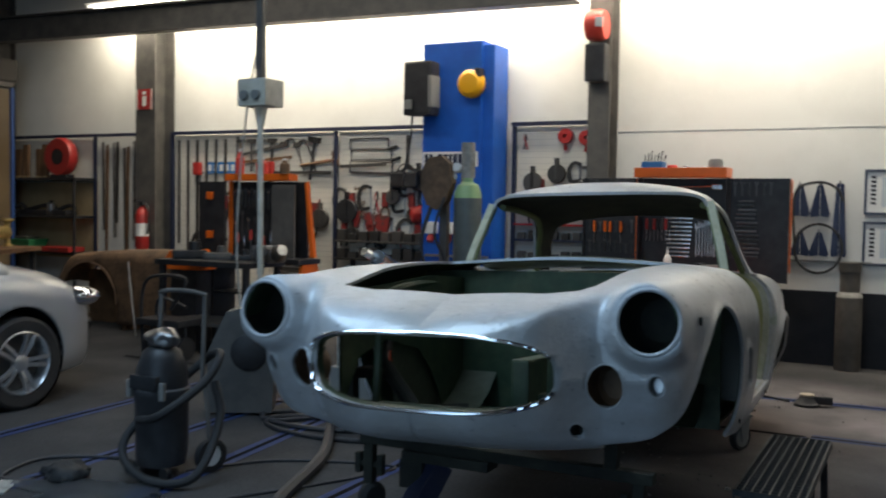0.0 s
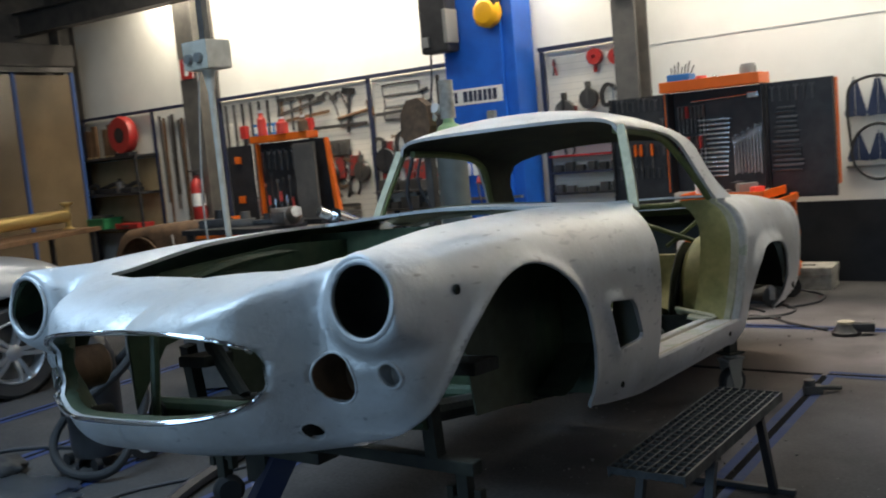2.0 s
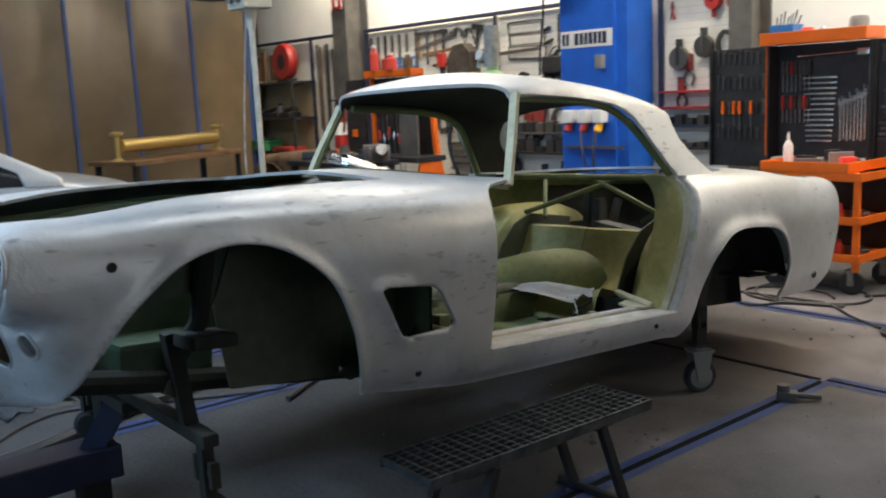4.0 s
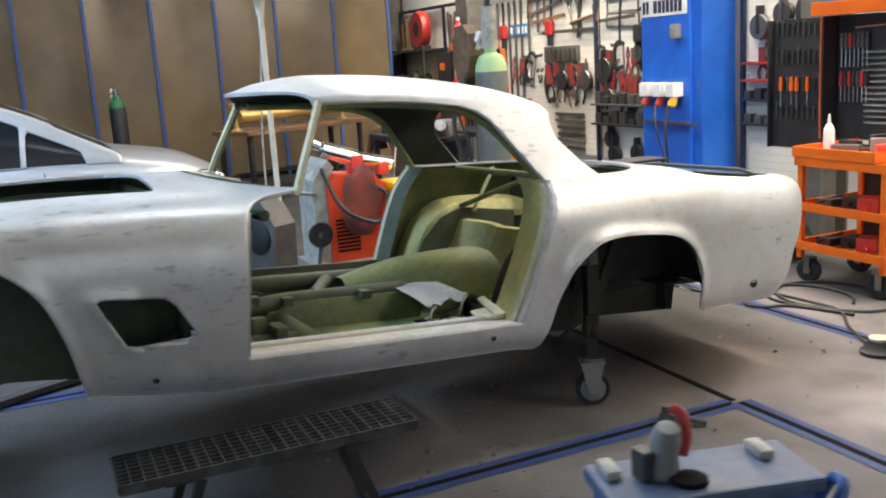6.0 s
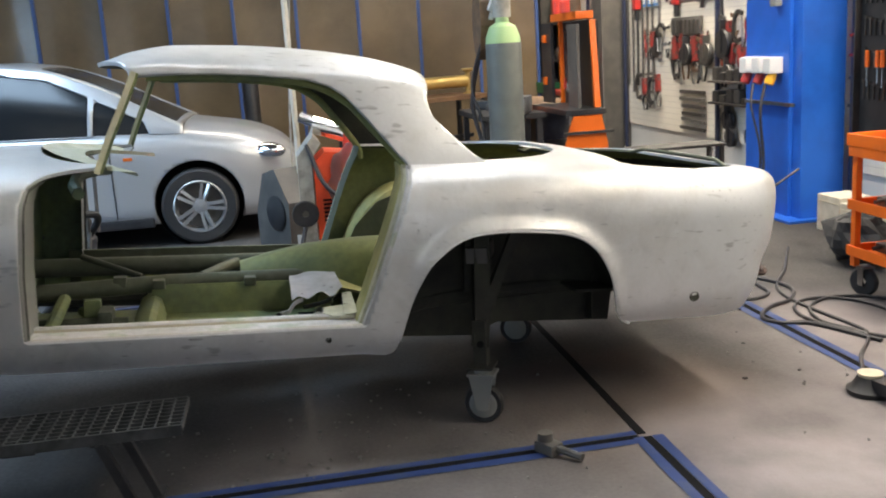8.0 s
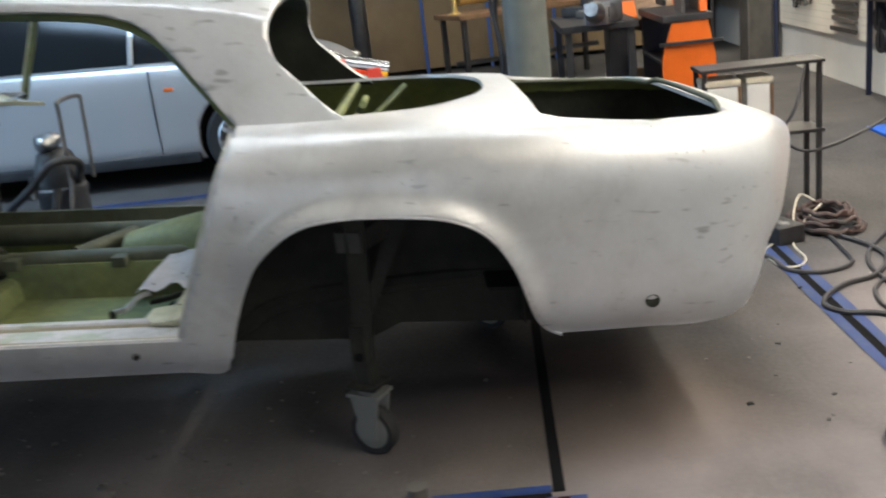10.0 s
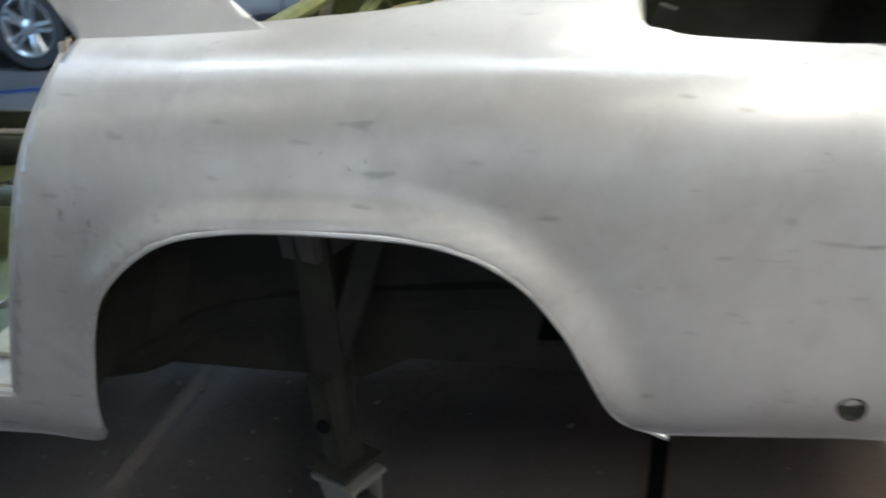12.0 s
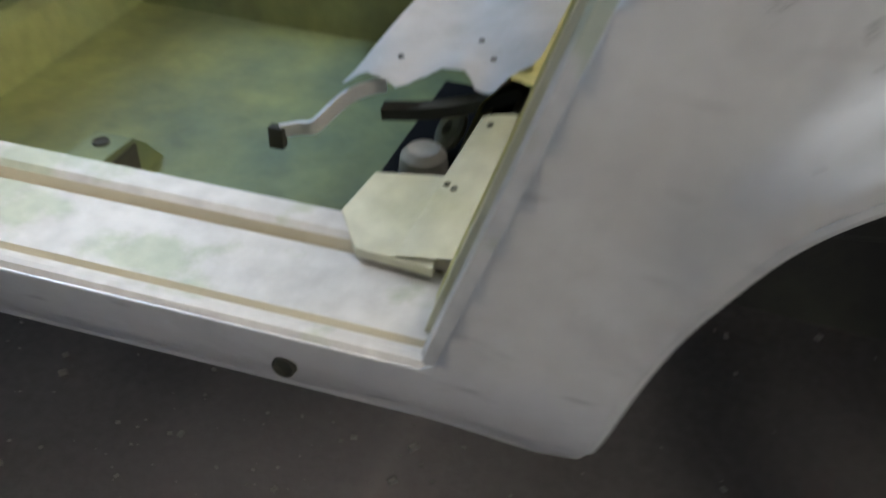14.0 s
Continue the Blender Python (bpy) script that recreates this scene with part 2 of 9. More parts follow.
def body_primer():
    """Thin grey-white primer over bare metal: cloudy sanding patches, scattered soft smudges, satin sheen."""
    m = bpy.data.materials.new("sanded_grey_white_primer")
    m.use_nodes = True
    nt = m.node_tree
    b = nt.nodes["Principled BSDF"]
    co = nt.nodes.new("ShaderNodeTexCoord")

    def noise_at(scale, detail, rough=0.5, stretch=None, warp=0.0):
        n = nt.nodes.new("ShaderNodeTexNoise")
        n.inputs["Scale"].default_value, n.inputs["Detail"].default_value = scale, detail
        n.inputs["Roughness"].default_value, n.inputs["Distortion"].default_value = rough, warp
        src = co.outputs["Object"]
        if stretch:
            mp = nt.nodes.new("ShaderNodeMapping")
            mp.inputs["Scale"].default_value = stretch
            nt.links.new(src, mp.inputs["Vector"])
            src = mp.outputs["Vector"]
        nt.links.new(src, n.inputs["Vector"])
        return n.outputs["Fac"]

    def ranged(sock, lo, hi, to_lo=0.0, to_hi=1.0):
        r = nt.nodes.new("ShaderNodeMapRange")
        r.interpolation_type = "SMOOTHSTEP"
        for k, v in (("From Min", lo), ("From Max", hi), ("To Min", to_lo), ("To Max", to_hi)):
            r.inputs[k].default_value = v
        nt.links.new(sock, r.inputs["Value"])
        return r.outputs["Result"]

    def product(p, q, op="MULTIPLY"):
        k = nt.nodes.new("ShaderNodeMath")
        k.operation = op
        nt.links.new(p, k.inputs[0])
        nt.links.new(q, k.inputs[1])
        return k.outputs[0]

    def mixed(fac, p, q, blend="MIX"):
        mx = nt.nodes.new("ShaderNodeMix")
        mx.data_type, mx.blend_type = "RGBA", blend
        if isinstance(fac, float):
            mx.inputs["Factor"].default_value = fac
        else:
            nt.links.new(fac, mx.inputs["Factor"])
        for k, v in (("A", p), ("B", q)):
            if isinstance(v, tuple):
                mx.inputs[k].default_value = (*v, 1)
            else:
                nt.links.new(v, mx.inputs[k])
        return mx.outputs["Result"]

    # broad clouds of thin and thick primer
    cloud = ranged(noise_at(2.1, 5, 0.6, warp=0.4), 0.36, 0.66)
    col = mixed(cloud, (0.66, 0.675, 0.69), (0.55, 0.55, 0.54))
    blotch = ranged(noise_at(7.5, 4, 0.6, warp=0.8), 0.50, 0.70)
    col = mixed(product(blotch, cloud), col, (0.50, 0.505, 0.51))
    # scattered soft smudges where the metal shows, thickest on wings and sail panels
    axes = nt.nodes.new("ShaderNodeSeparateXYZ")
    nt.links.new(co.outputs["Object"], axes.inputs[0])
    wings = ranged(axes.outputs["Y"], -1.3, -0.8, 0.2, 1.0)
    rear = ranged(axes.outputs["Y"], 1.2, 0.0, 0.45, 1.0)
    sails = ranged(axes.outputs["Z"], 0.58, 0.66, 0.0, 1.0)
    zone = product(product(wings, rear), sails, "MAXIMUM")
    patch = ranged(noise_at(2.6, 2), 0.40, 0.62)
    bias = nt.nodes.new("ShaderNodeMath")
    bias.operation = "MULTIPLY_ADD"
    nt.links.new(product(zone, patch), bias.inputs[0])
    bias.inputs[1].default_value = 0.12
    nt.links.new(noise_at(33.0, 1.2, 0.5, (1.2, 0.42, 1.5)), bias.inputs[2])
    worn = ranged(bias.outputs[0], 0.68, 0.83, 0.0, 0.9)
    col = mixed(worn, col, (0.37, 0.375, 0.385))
    # fine rub marks
    grain = noise_at(46, 6, 0.72)
    col = mixed(1.0, col, ranged(grain, 0.3, 0.7, 0.975, 1.02), "MULTIPLY")
    nt.links.new(col, b.inputs["Base Color"])
    sheen = nt.nodes.new("ShaderNodeMath")
    sheen.operation = "ADD"
    nt.links.new(ranged(noise_at(5.0, 4, 0.6), 0.35, 0.65, 0.27, 0.36), sheen.inputs[0])
    nt.links.new(ranged(grain, 0.3, 0.7, 0.0, 0.03), sheen.inputs[1])
    nose_rub = product(sheen.outputs[0], ranged(axes.outputs["Y"], -1.15, -1.45, 0.0, 0.10), "ADD")
    nt.links.new(nose_rub, b.inputs["Roughness"])
    nt.links.new(ranged(axes.outputs["Y"], -1.36, -1.52, 0.33, 0.36), b.inputs["Metallic"])
    # hand-beaten unevenness
    bp = nt.nodes.new("ShaderNodeBump")
    bp.inputs["Distance"].default_value = 0.01
    nt.links.new(ranged(axes.outputs["Y"], -1.3, -1.5, 0.05, 0.26), bp.inputs["Strength"])
    beaten = product(noise_at(9, 3, 0.5), ranged(noise_at(27, 4, 0.6), 0.3, 0.7, 0.0, 0.65), "ADD")
    nt.links.new(beaten, bp.inputs["Height"])
    nt.links.new(bp.outputs["Normal"], b.inputs["Normal"])
    return m


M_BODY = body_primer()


# ---- mesh helpers ----
def finish(name, bm, mats, parent=None, label="", smooth=False, angle=None):
    me = bpy.data.meshes.new(name)
    bm.normal_update()
    bm.to_mesh(me)
    bm.free()
    for mat in mats if isinstance(mats, (list, tuple)) else [mats]:
        me.materials.append(mat)
    if smooth:
        me.shade_smooth()
        if angle:
            me.set_sharp_from_angle(angle=radians(angle))
    ob = new(name, me)
    if parent is not None:
        ob.parent = parent
    if label:
        ob["label"] = label
    return ob


def part(name, bm, mat, parent, label="", smooth=False, angle=35):
    return finish(name, bm, mat, parent, label, smooth, angle if smooth else None)


def thing(name, label, category, at=(0, 0, 0), rz=0.0, group="", kind=""):
    ob = new(name)
    ob.matrix_world = pose(*at, 0, 0, rz)
    ob.empty_display_size = 0.1
    return tagged(ob, label, category, group, kind)


def box(bm, lo, hi, bevel=0.0, m=None, seg=2):
    """An axis box from corner lo to corner hi, its edges rounded."""
    r = bmesh.ops.create_cube(bm, size=1.0)
    vs = r["verts"]
    size = [h - l for l, h in zip(lo, hi)]
    mid = [(h + l) / 2 for l, h in zip(lo, hi)]
    for v in vs:
        v.co = Vector((v.co.x * size[0] + mid[0], v.co.y * size[1] + mid[1], v.co.z * size[2] + mid[2]))
    if m is not None:
        for v in vs:
            v.co = m @ v.co
    if bevel > 0:
        es = list({e for v in vs for e in v.link_edges})
        bmesh.ops.bevel(bm, geom=es, offset=bevel, segments=seg, affect="EDGES", profile=0.7, clamp_overlap=True)
    return bm


def boxes(*items, bevel=0.0):
    bm = bmesh.new()
    for lo, hi in items:
        box(bm, lo, hi, bevel)
    return bm


def smooth_path(points, n=8, closed=False):
    """Catmull-Rom through the points."""
    p = [Vector(q) for q in points]
    k = len(p)
    out = []
    for i in range(k if closed else k - 1):
        a = p[(i - 1) % k] if closed or i > 0 else p[0] * 2 - p[1]
        b, c = p[i], p[(i + 1) % k]
        d = p[(i + 2) % k] if closed or i + 2 < k else p[-1] * 2 - p[-2]
        for j in range(n):
            t = j / n
            out.append(0.5 * ((2 * b) + (c - a) * t + (2 * a - 5 * b + 4 * c - d) * t * t + (3 * b - a - 3 * c + d) * t ** 3))
    if not closed:
        out.append(p[-1].copy())
    return out


def sweep(bm, path, radius, n=8, closed=False, flat=None, cap=True):
    """A tube along the path; radius may be a function of 0..1; flat: (a, b) half sizes of a rectangular bar."""
    path = [Vector(p) for p in path]
    rings, side = [], None
    k = len(path)
    for i, p in enumerate(path):
        if closed:
            d = path[(i + 1) % k] - path[i - 1]
        else:
            d = path[min(i + 1, k - 1)] - path[max(i - 1, 0)]
        d.normalize()
        if side is None:
            up = Vector((0, 0, 1)) if abs(d.z) < 0.9 else Vector((1, 0, 0))
            side = d.cross(up).normalized()
        else:
            side = (side - d * side.dot(d)).normalized()
        other = side.cross(d)
        r = radius(i / max(1, k - 1)) if callable(radius) else radius
        if flat:
            cs = [(-flat[0], -flat[1]), (flat[0], -flat[1]), (flat[0], flat[1]), (-flat[0], flat[1])]
            rings.append([bm.verts.new(p + side * a + other * b) for a, b in cs])
        else:
            rings.append([bm.verts.new(p + (side * math.cos(2 * math.pi * j / n) + other * math.sin(2 * math.pi * j / n)) * r) for j in range(n)])
    m = len(rings[0])
    for i in range(k if closed else k - 1):
        a, b = rings[i], rings[(i + 1) % k]
        for j in range(m):
            bm.faces.new((a[j], a[(j + 1) % m], b[(j + 1) % m], b[j]))
    if cap and not closed:
        bm.faces.new(rings[0])
        bm.faces.new(rings[-1][::-1])
    return bm


def rod(bm, a, b, r, n=10):
    return sweep(bm, [a, b], r, n)


def lathe(bm, profile, n=24, m=None, close=False):
    """Turns (radius, height) pairs round the z axis."""
    rings = []
    for r, h in profile:
        if r < 1e-5:
            rings.append([bm.verts.new((0, 0, h))])
        else:
            rings.append([bm.verts.new((r * math.cos(2 * math.pi * j / n), r * math.sin(2 * math.pi * j / n), h)) for j in range(n)])
    pairs = list(zip(rings, rings[1:])) + ([(rings[-1], rings[0])] if close else [])
    for a, b in pairs:
        for j in range(n):
            q = (j + 1) % n
            if len(a) == 1 and len(b) > 1:
                bm.faces.new((a[0], b[q], b[j]))
            elif len(b) == 1 and len(a) > 1:
                bm.faces.new((a[j], a[q], b[0]))
            elif len(a) > 1:
                bm.faces.new((a[j], a[q], b[q], b[j]))
    if m is not None:
        vs = [v for r in rings for v in r]
        for v in vs:
            v.co = m @ v.co
    bmesh.ops.recalc_face_normals(bm, faces=bm.faces[:])
    return bm


def extrude_outline(bm, pts, depth, m=None):
    """A flat plate: outline in x, y, thickness along z."""
    lo = [bm.verts.new((x, y, 0)) for x, y in pts]
    hi = [bm.verts.new((x, y, depth)) for x, y in pts]
    bm.faces.new(lo[::-1])
    bm.faces.new(hi)
    k = len(pts)
    for i in range(k):
        bm.faces.new((lo[i], lo[(i + 1) % k], hi[(i + 1) % k], hi[i]))
    if m is not None:
        for v in lo + hi:
            v.co = m @ v.co
    bmesh.ops.recalc_face_normals(bm, faces=bm.faces[:])
    return bm


def keyed(*pairs):
    """A smooth function through (s, value) pairs."""
    xs = np.array([p[0] for p in pairs], float)
    ys = np.array([p[1] for p in pairs], float)
    d = np.diff(ys) / np.diff(xs)
    t = np.zeros(len(xs))
    t[0], t[-1] = d[0], d[-1]
    for i in range(1, len(xs) - 1):
        t[i] = 0 if d[i - 1] * d[i] <= 0 else 2 * d[i - 1] * d[i] / (d[i - 1] + d[i])

    def value(s):
        s = min(max(s, xs[0]), xs[-1])
        i = min(max(int(np.searchsorted(xs, s)) - 1, 0), len(xs) - 2)
        h = xs[i + 1] - xs[i]
        u = (s - xs[i]) / h
        return float((1 + 2 * u) * (1 - u) ** 2 * ys[i] + u * (1 - u) ** 2 * h * t[i] + u * u * (3 - 2 * u) * ys[i + 1] + u * u * (u - 1) * h * t[i + 1])

    return value



# ---- the car body shell ----
def spline2(points, n=10, closed=True):
    return [(p.x, p.y) for p in smooth_path([(a, b, 0) for a, b in points], n, closed)]


def outline_distance(u, v, poly):
    """Signed distance of the points (u, v) to a closed outline: positive outside."""
    u, v = np.asarray(u, float), np.asarray(v, float)
    best = np.full(u.shape, 1e9)
    inside = np.zeros(u.shape, bool)
    k = len(poly)
    for i in range(k):
        (ax, ay), (bx, by) = poly[i], poly[(i + 1) % k]
        dx, dy = bx - ax, by - ay
        t = np.clip(((u - ax) * dx + (v - ay) * dy) / (dx * dx + dy * dy + 1e-12), 0, 1)
        best = np.minimum(best, (u - ax - t * dx) ** 2 + (v - ay - t * dy) ** 2)
        if ay != by:
            cross = ((ay > v) != (by > v)) & (u < (bx - ax) * (v - ay) / (by - ay) + ax)
            inside ^= cross
    return np.where(inside, -1, 1) * np.sqrt(best)


def trimmed(P, F):
    """Vertices and faces of the grid P (n, m, 3), cut along F = 0, keeping F > 0."""
    n, m = F.shape
    verts, faces, at, cut = [], [], {}, {}

    def corner(i, j):
        if (i, j) not in at:
            at[(i, j)] = len(verts)
            verts.append(P[i, j])
        return at[(i, j)]

    def edge(a, b):
        key = (a, b) if a < b else (b, a)
        if key not in cut:
            fa, fb = F[key[0]], F[key[1]]
            t = fa / (fa - fb)
            cut[key] = len(verts)
            verts.append(P[key[0]] * (1 - t) + P[key[1]] * t)
        return cut[key]

    keep = F > 0
    for i in range(n - 1):
        for j in range(m - 1):
            q = [(i, j), (i + 1, j), (i + 1, j + 1), (i, j + 1)]
            ks = [keep[c] for c in q]
            if all(ks):
                faces.append([corner(*c) for c in q])
            elif any(ks):
                out = []
                for a in range(4):
                    c, d = q[a], q[(a + 1) % 4]
                    if keep[c]:
                        out.append(corner(*c))
                    if keep[c] != keep[d]:
                        out.append(edge(c, d))
                if len(out) > 2:
                    faces.append(out)
    return np.array(verts), faces


def shell(verts, faces, thick, flip=False, inner_mat=1, inner_of=None):
    """A bmesh sheet of that thickness: outer faces material 0, inner faces and rims inner_mat."""
    if flip:
        faces = [f[::-1] for f in faces]
    nrm = np.zeros_like(verts)
    for f in faces:
        a, b, c = verts[f[0]], verts[f[1]], verts[f[2]]
        k = np.cross(b - a, c - a)
        for v in f:
            nrm[v] += k
    nrm /= np.linalg.norm(nrm, axis=1, keepdims=True) + 1e-12
    inner = verts - nrm * thick
    bm = bmesh.new()
    vo = [bm.verts.new(v) for v in verts]
    vi = [bm.verts.new(v) for v in inner]
    used = {}
    for f in faces:
        for a, b in zip(f, f[1:] + f[:1]):
            used[(a, b)] = used.get((a, b), 0) + 1
        try:
            bm.faces.new([vo[v] for v in f]).smooth = True
            g = bm.faces.new([vi[v] for v in f[::-1]])
            g.smooth = True
            g.material_index = inner_of(verts[f[0]]) if inner_of else inner_mat
        except ValueError:
            pass
    for (a, b) in list(used):
        if (b, a) not in used:
            try:
                g = bm.faces.new((vo[b], vo[a], vi[a], vi[b]))
                g.material_index = 0
            except ValueError:
                pass
    return bm


# profiles along the car: s runs from the nose to the tail, 0 at the front edge of the door
XB = keyed((-1.3, 0.655), (-0.5, 0.715), (0, 0.715), (1.24, 0.695), (2.1, 0.665), (2.45, 0.64))
ZB = keyed((-1.3, 0.015), (-0.9, -0.02), (-0.5, -0.075), (-0.3, -0.098), (0, -0.118), (1.1, -0.114), (1.25, -0.126), (2.1, -0.056), (2.45, -0.05))
X1 = keyed((-1.3, 0.705), (-0.5, 0.765), (0, 0.768), (1.14, 0.752), (2.1, 0.728), (2.45, 0.712))
XM = keyed((-1.3, 0.738), (-1.0, 0.768), (-0.5, 0.802), (0, 0.806), (0.6, 0.804), (1.2, 0.788), (1.7, 0.785), (2.1, 0.77), (2.45, 0.738))
XS = keyed((-1.3, 0.712), (-0.9, 0.735), (-0.3, 0.752), (0.2, 0.745), (1.3, 0.746), (1.9, 0.750), (2.45, 0.712))
ZS = keyed((-1.3, 0.435), (-0.9, 0.478), (-0.3, 0.50), (0.2, 0.505), (0.9, 0.495), (1.3, 0.486), (1.9, 0.500), (2.45, 0.480))
XC = keyed((-1.3, 0.62), (-0.9, 0.62), (-0.3, 0.635), (0.2, 0.64), (1.3, 0.664), (1.9, 0.678), (2.45, 0.645))
ZC = keyed((-1.5, 0.464), (-1.38, 0.492), (-1.15, 0.518), (-0.87, 0.538), (-0.3, 0.558), (0.2, 0.56), (1.3, 0.560), (1.8, 0.568), (2.3, 0.554), (2.45, 0.550))
XV = keyed((-1.3, 0.40), (-0.9, 0.43), (-0.27, 0.50), (0.2, 0.55), (1.3, 0.56), (2.0, 0.53), (2.45, 0.50))
ZV = keyed((-1.3, 0.455), (-0.9, 0.525), (-0.27, 0.566), (0.2, 0.572), (1.3, 0.574), (2.0, 0.590), (2.45, 0.552))
ZT = keyed((-1.3, 0.45), (-0.9, 0.54), (-0.27, 0.59), (0.2, 0.605), (1.3, 0.60), (2.0, 0.602), (2.45, 0.548))
ZBC = keyed((-1.3, -0.035), (0, -0.12), (2.1, -0.05), (2.45, -0.04))

HALF_N = 15


def half_section(s):
    pts = [(0.0, ZBC(s)), (XB(s) * 0.55, ZBC(s) + 0.004), (XB(s) - (0.03 if s > -0.9 else 0.07), ZB(s) - (0.004 if s > -0.9 else 0.018)), (XB(s), ZB(s) + (0.008 if s > -0.9 else 0.028)), (X1(s), ZB(s) + 0.125),
           (XM(s), 0.35), (XS(s), ZS(s)), (XC(s), ZC(s)), (XV(s), ZV(s)), (XV(s) * 0.5, (ZV(s) + 2 * ZT(s)) / 3), (0.0, ZT(s))]
    # mirrored ends keep the curve level at the centre line
    full = [(-pts[1][0], pts[1][1])] + pts + [(-pts[-2][0], pts[-2][1])]
    out = []
    for i in range(1, len(full) - 2):
        a, b, c, d = (np.array(full[k]) for k in (i - 1, i, i + 1, i + 2))
        for j in range(HALF_N):
            t = j / HALF_N
            out.append(0.5 * (2 * b + (c - a) * t + (2 * a - 5 * b + 4 * c - d) * t * t + (3 * b - a - 3 * c + d) * t ** 3))
    out.append(np.array(full[-2]))
    out = np.array(out)
    # the shoulder rolls over in one even curve
    a, c = HALF_N * 4 + 4, HALF_N * 8 + 8
    for _ in range(90):
        out[a + 1:c - 1] = 0.25 * out[a:c - 2] + 0.5 * out[a + 1:c - 1] + 0.25 * out[a + 2:c]
    return out


def full_section(s):
    h = half_section(s)
    left = h
    right = h[::-1][1:] * np.array([-1, 1])
    return np.vstack([left, right])


BOTTOM_END = HALF_N * 3 - 2


def skin_x(s, z):
    """The half width of the body at a station and a height on its flank."""
    h = half_section(s)[HALF_N * 3: HALF_N * 7]
    return float(np.interp(z, h[:, 1], h[:, 0]))


FRONT_ARCH = spline2([(-1.42, -0.10), (-1.375, 0.02), (-1.275, 0.195), (-1.195, 0.29), (-1.09, 0.373), (-0.945, 0.411), (-0.80, 0.385),
                      (-0.66, 0.29), (-0.58, 0.15), (-0.53, 0.0), (-0.495, -0.10)], 8, False) + [(-0.49, -0.4), (-1.44, -0.4)]
REAR_ARCH = spline2([(1.12, -0.145), (1.19, -0.128), (1.232, -0.117), (1.250, -0.090), (1.283, 0.045), (1.318, 0.145), (1.366, 0.230), (1.46, 0.306), (1.57, 0.333), (1.72, 0.335), (1.87, 0.320),
                     (1.972, 0.27), (2.045, 0.172), (2.10, 0.03), (2.138, -0.028), (2.18, -0.056), (2.235, -0.068), (2.27, -0.12)], 8, False) + [(2.27, -0.4), (1.10, -0.4)]
DOOR = ([(0.004, 0.0), (0.005, 0.22), (0.012, 0.41)] + spline2([(0.014, 0.45), (0.035, 0.507), (0.10, 0.545), (0.262, 0.566)], 6, False)
        + [(0.30, 0.9), (1.30, 0.9)] + spline2([(1.306, 0.566), (1.300, 0.52), (1.276, 0.45), (1.238, 0.335), (1.208, 0.24), (1.178, 0.145), (1.131, 0.0)], 6, False))
VENT = [(-0.485, 0.245), (-0.455, 0.252), (-0.28, 0.240), (-0.245, 0.225), (-0.168, 0.112), (-0.18, 0.098), (-0.36, 0.084), (-0.395, 0.092)]
HOOD = spline2([(-0.36, -1.40), (0.0, -1.405), (0.36, -1.40), (0.41, -1.35), (0.45, -1.0), (0.485, -0.6), (0.51, -0.30), (0.49, -0.235),
                (0.30, -0.215), (0.0, -0.205), (-0.30, -0.215), (-0.49, -0.235), (-0.51, -0.30), (-0.485, -0.6), (-0.45, -1.0), (-0.41, -1.35)], 5)
CABIN = spline2([(0.0, -0.02), (0.30, 0.02), (0.50, 0.12), (0.585, 0.26), (0.60, 0.5), (0.605, 0.9), (0.60, 1.30), (0.585, 1.60), (0.51, 1.84),
                 (0.29, 1.98), (0.0, 2.01), (-0.29, 1.98), (-0.51, 1.84), (-0.585, 1.60), (-0.60, 1.30), (-0.605, 0.9), (-0.60, 0.5),
                 (-0.585, 0.26), (-0.50, 0.12), (-0.30, 0.02)], 5)
TRUNK = spline2([(0.0, 2.12), (0.56, 2.125), (0.625, 2.155), (0.640, 2.23), (0.625, 2.48), (0.53, 2.66), (0.0, 2.70), (-0.53, 2.66), (-0.625, 2.48), (-0.640, 2.23), (-0.625, 2.155), (-0.56, 2.125)], 5)
NOSE_S, TAIL_S = -1.30, 2.45
DX = keyed((0, 0.425), (0.2, 0.415), (0.33, 0.375), (0.42, 0.305), (0.5, 0.245), (0.58, 0.25), (0.64, 0.285), (0.72, 0.33), (0.8, 0.33))


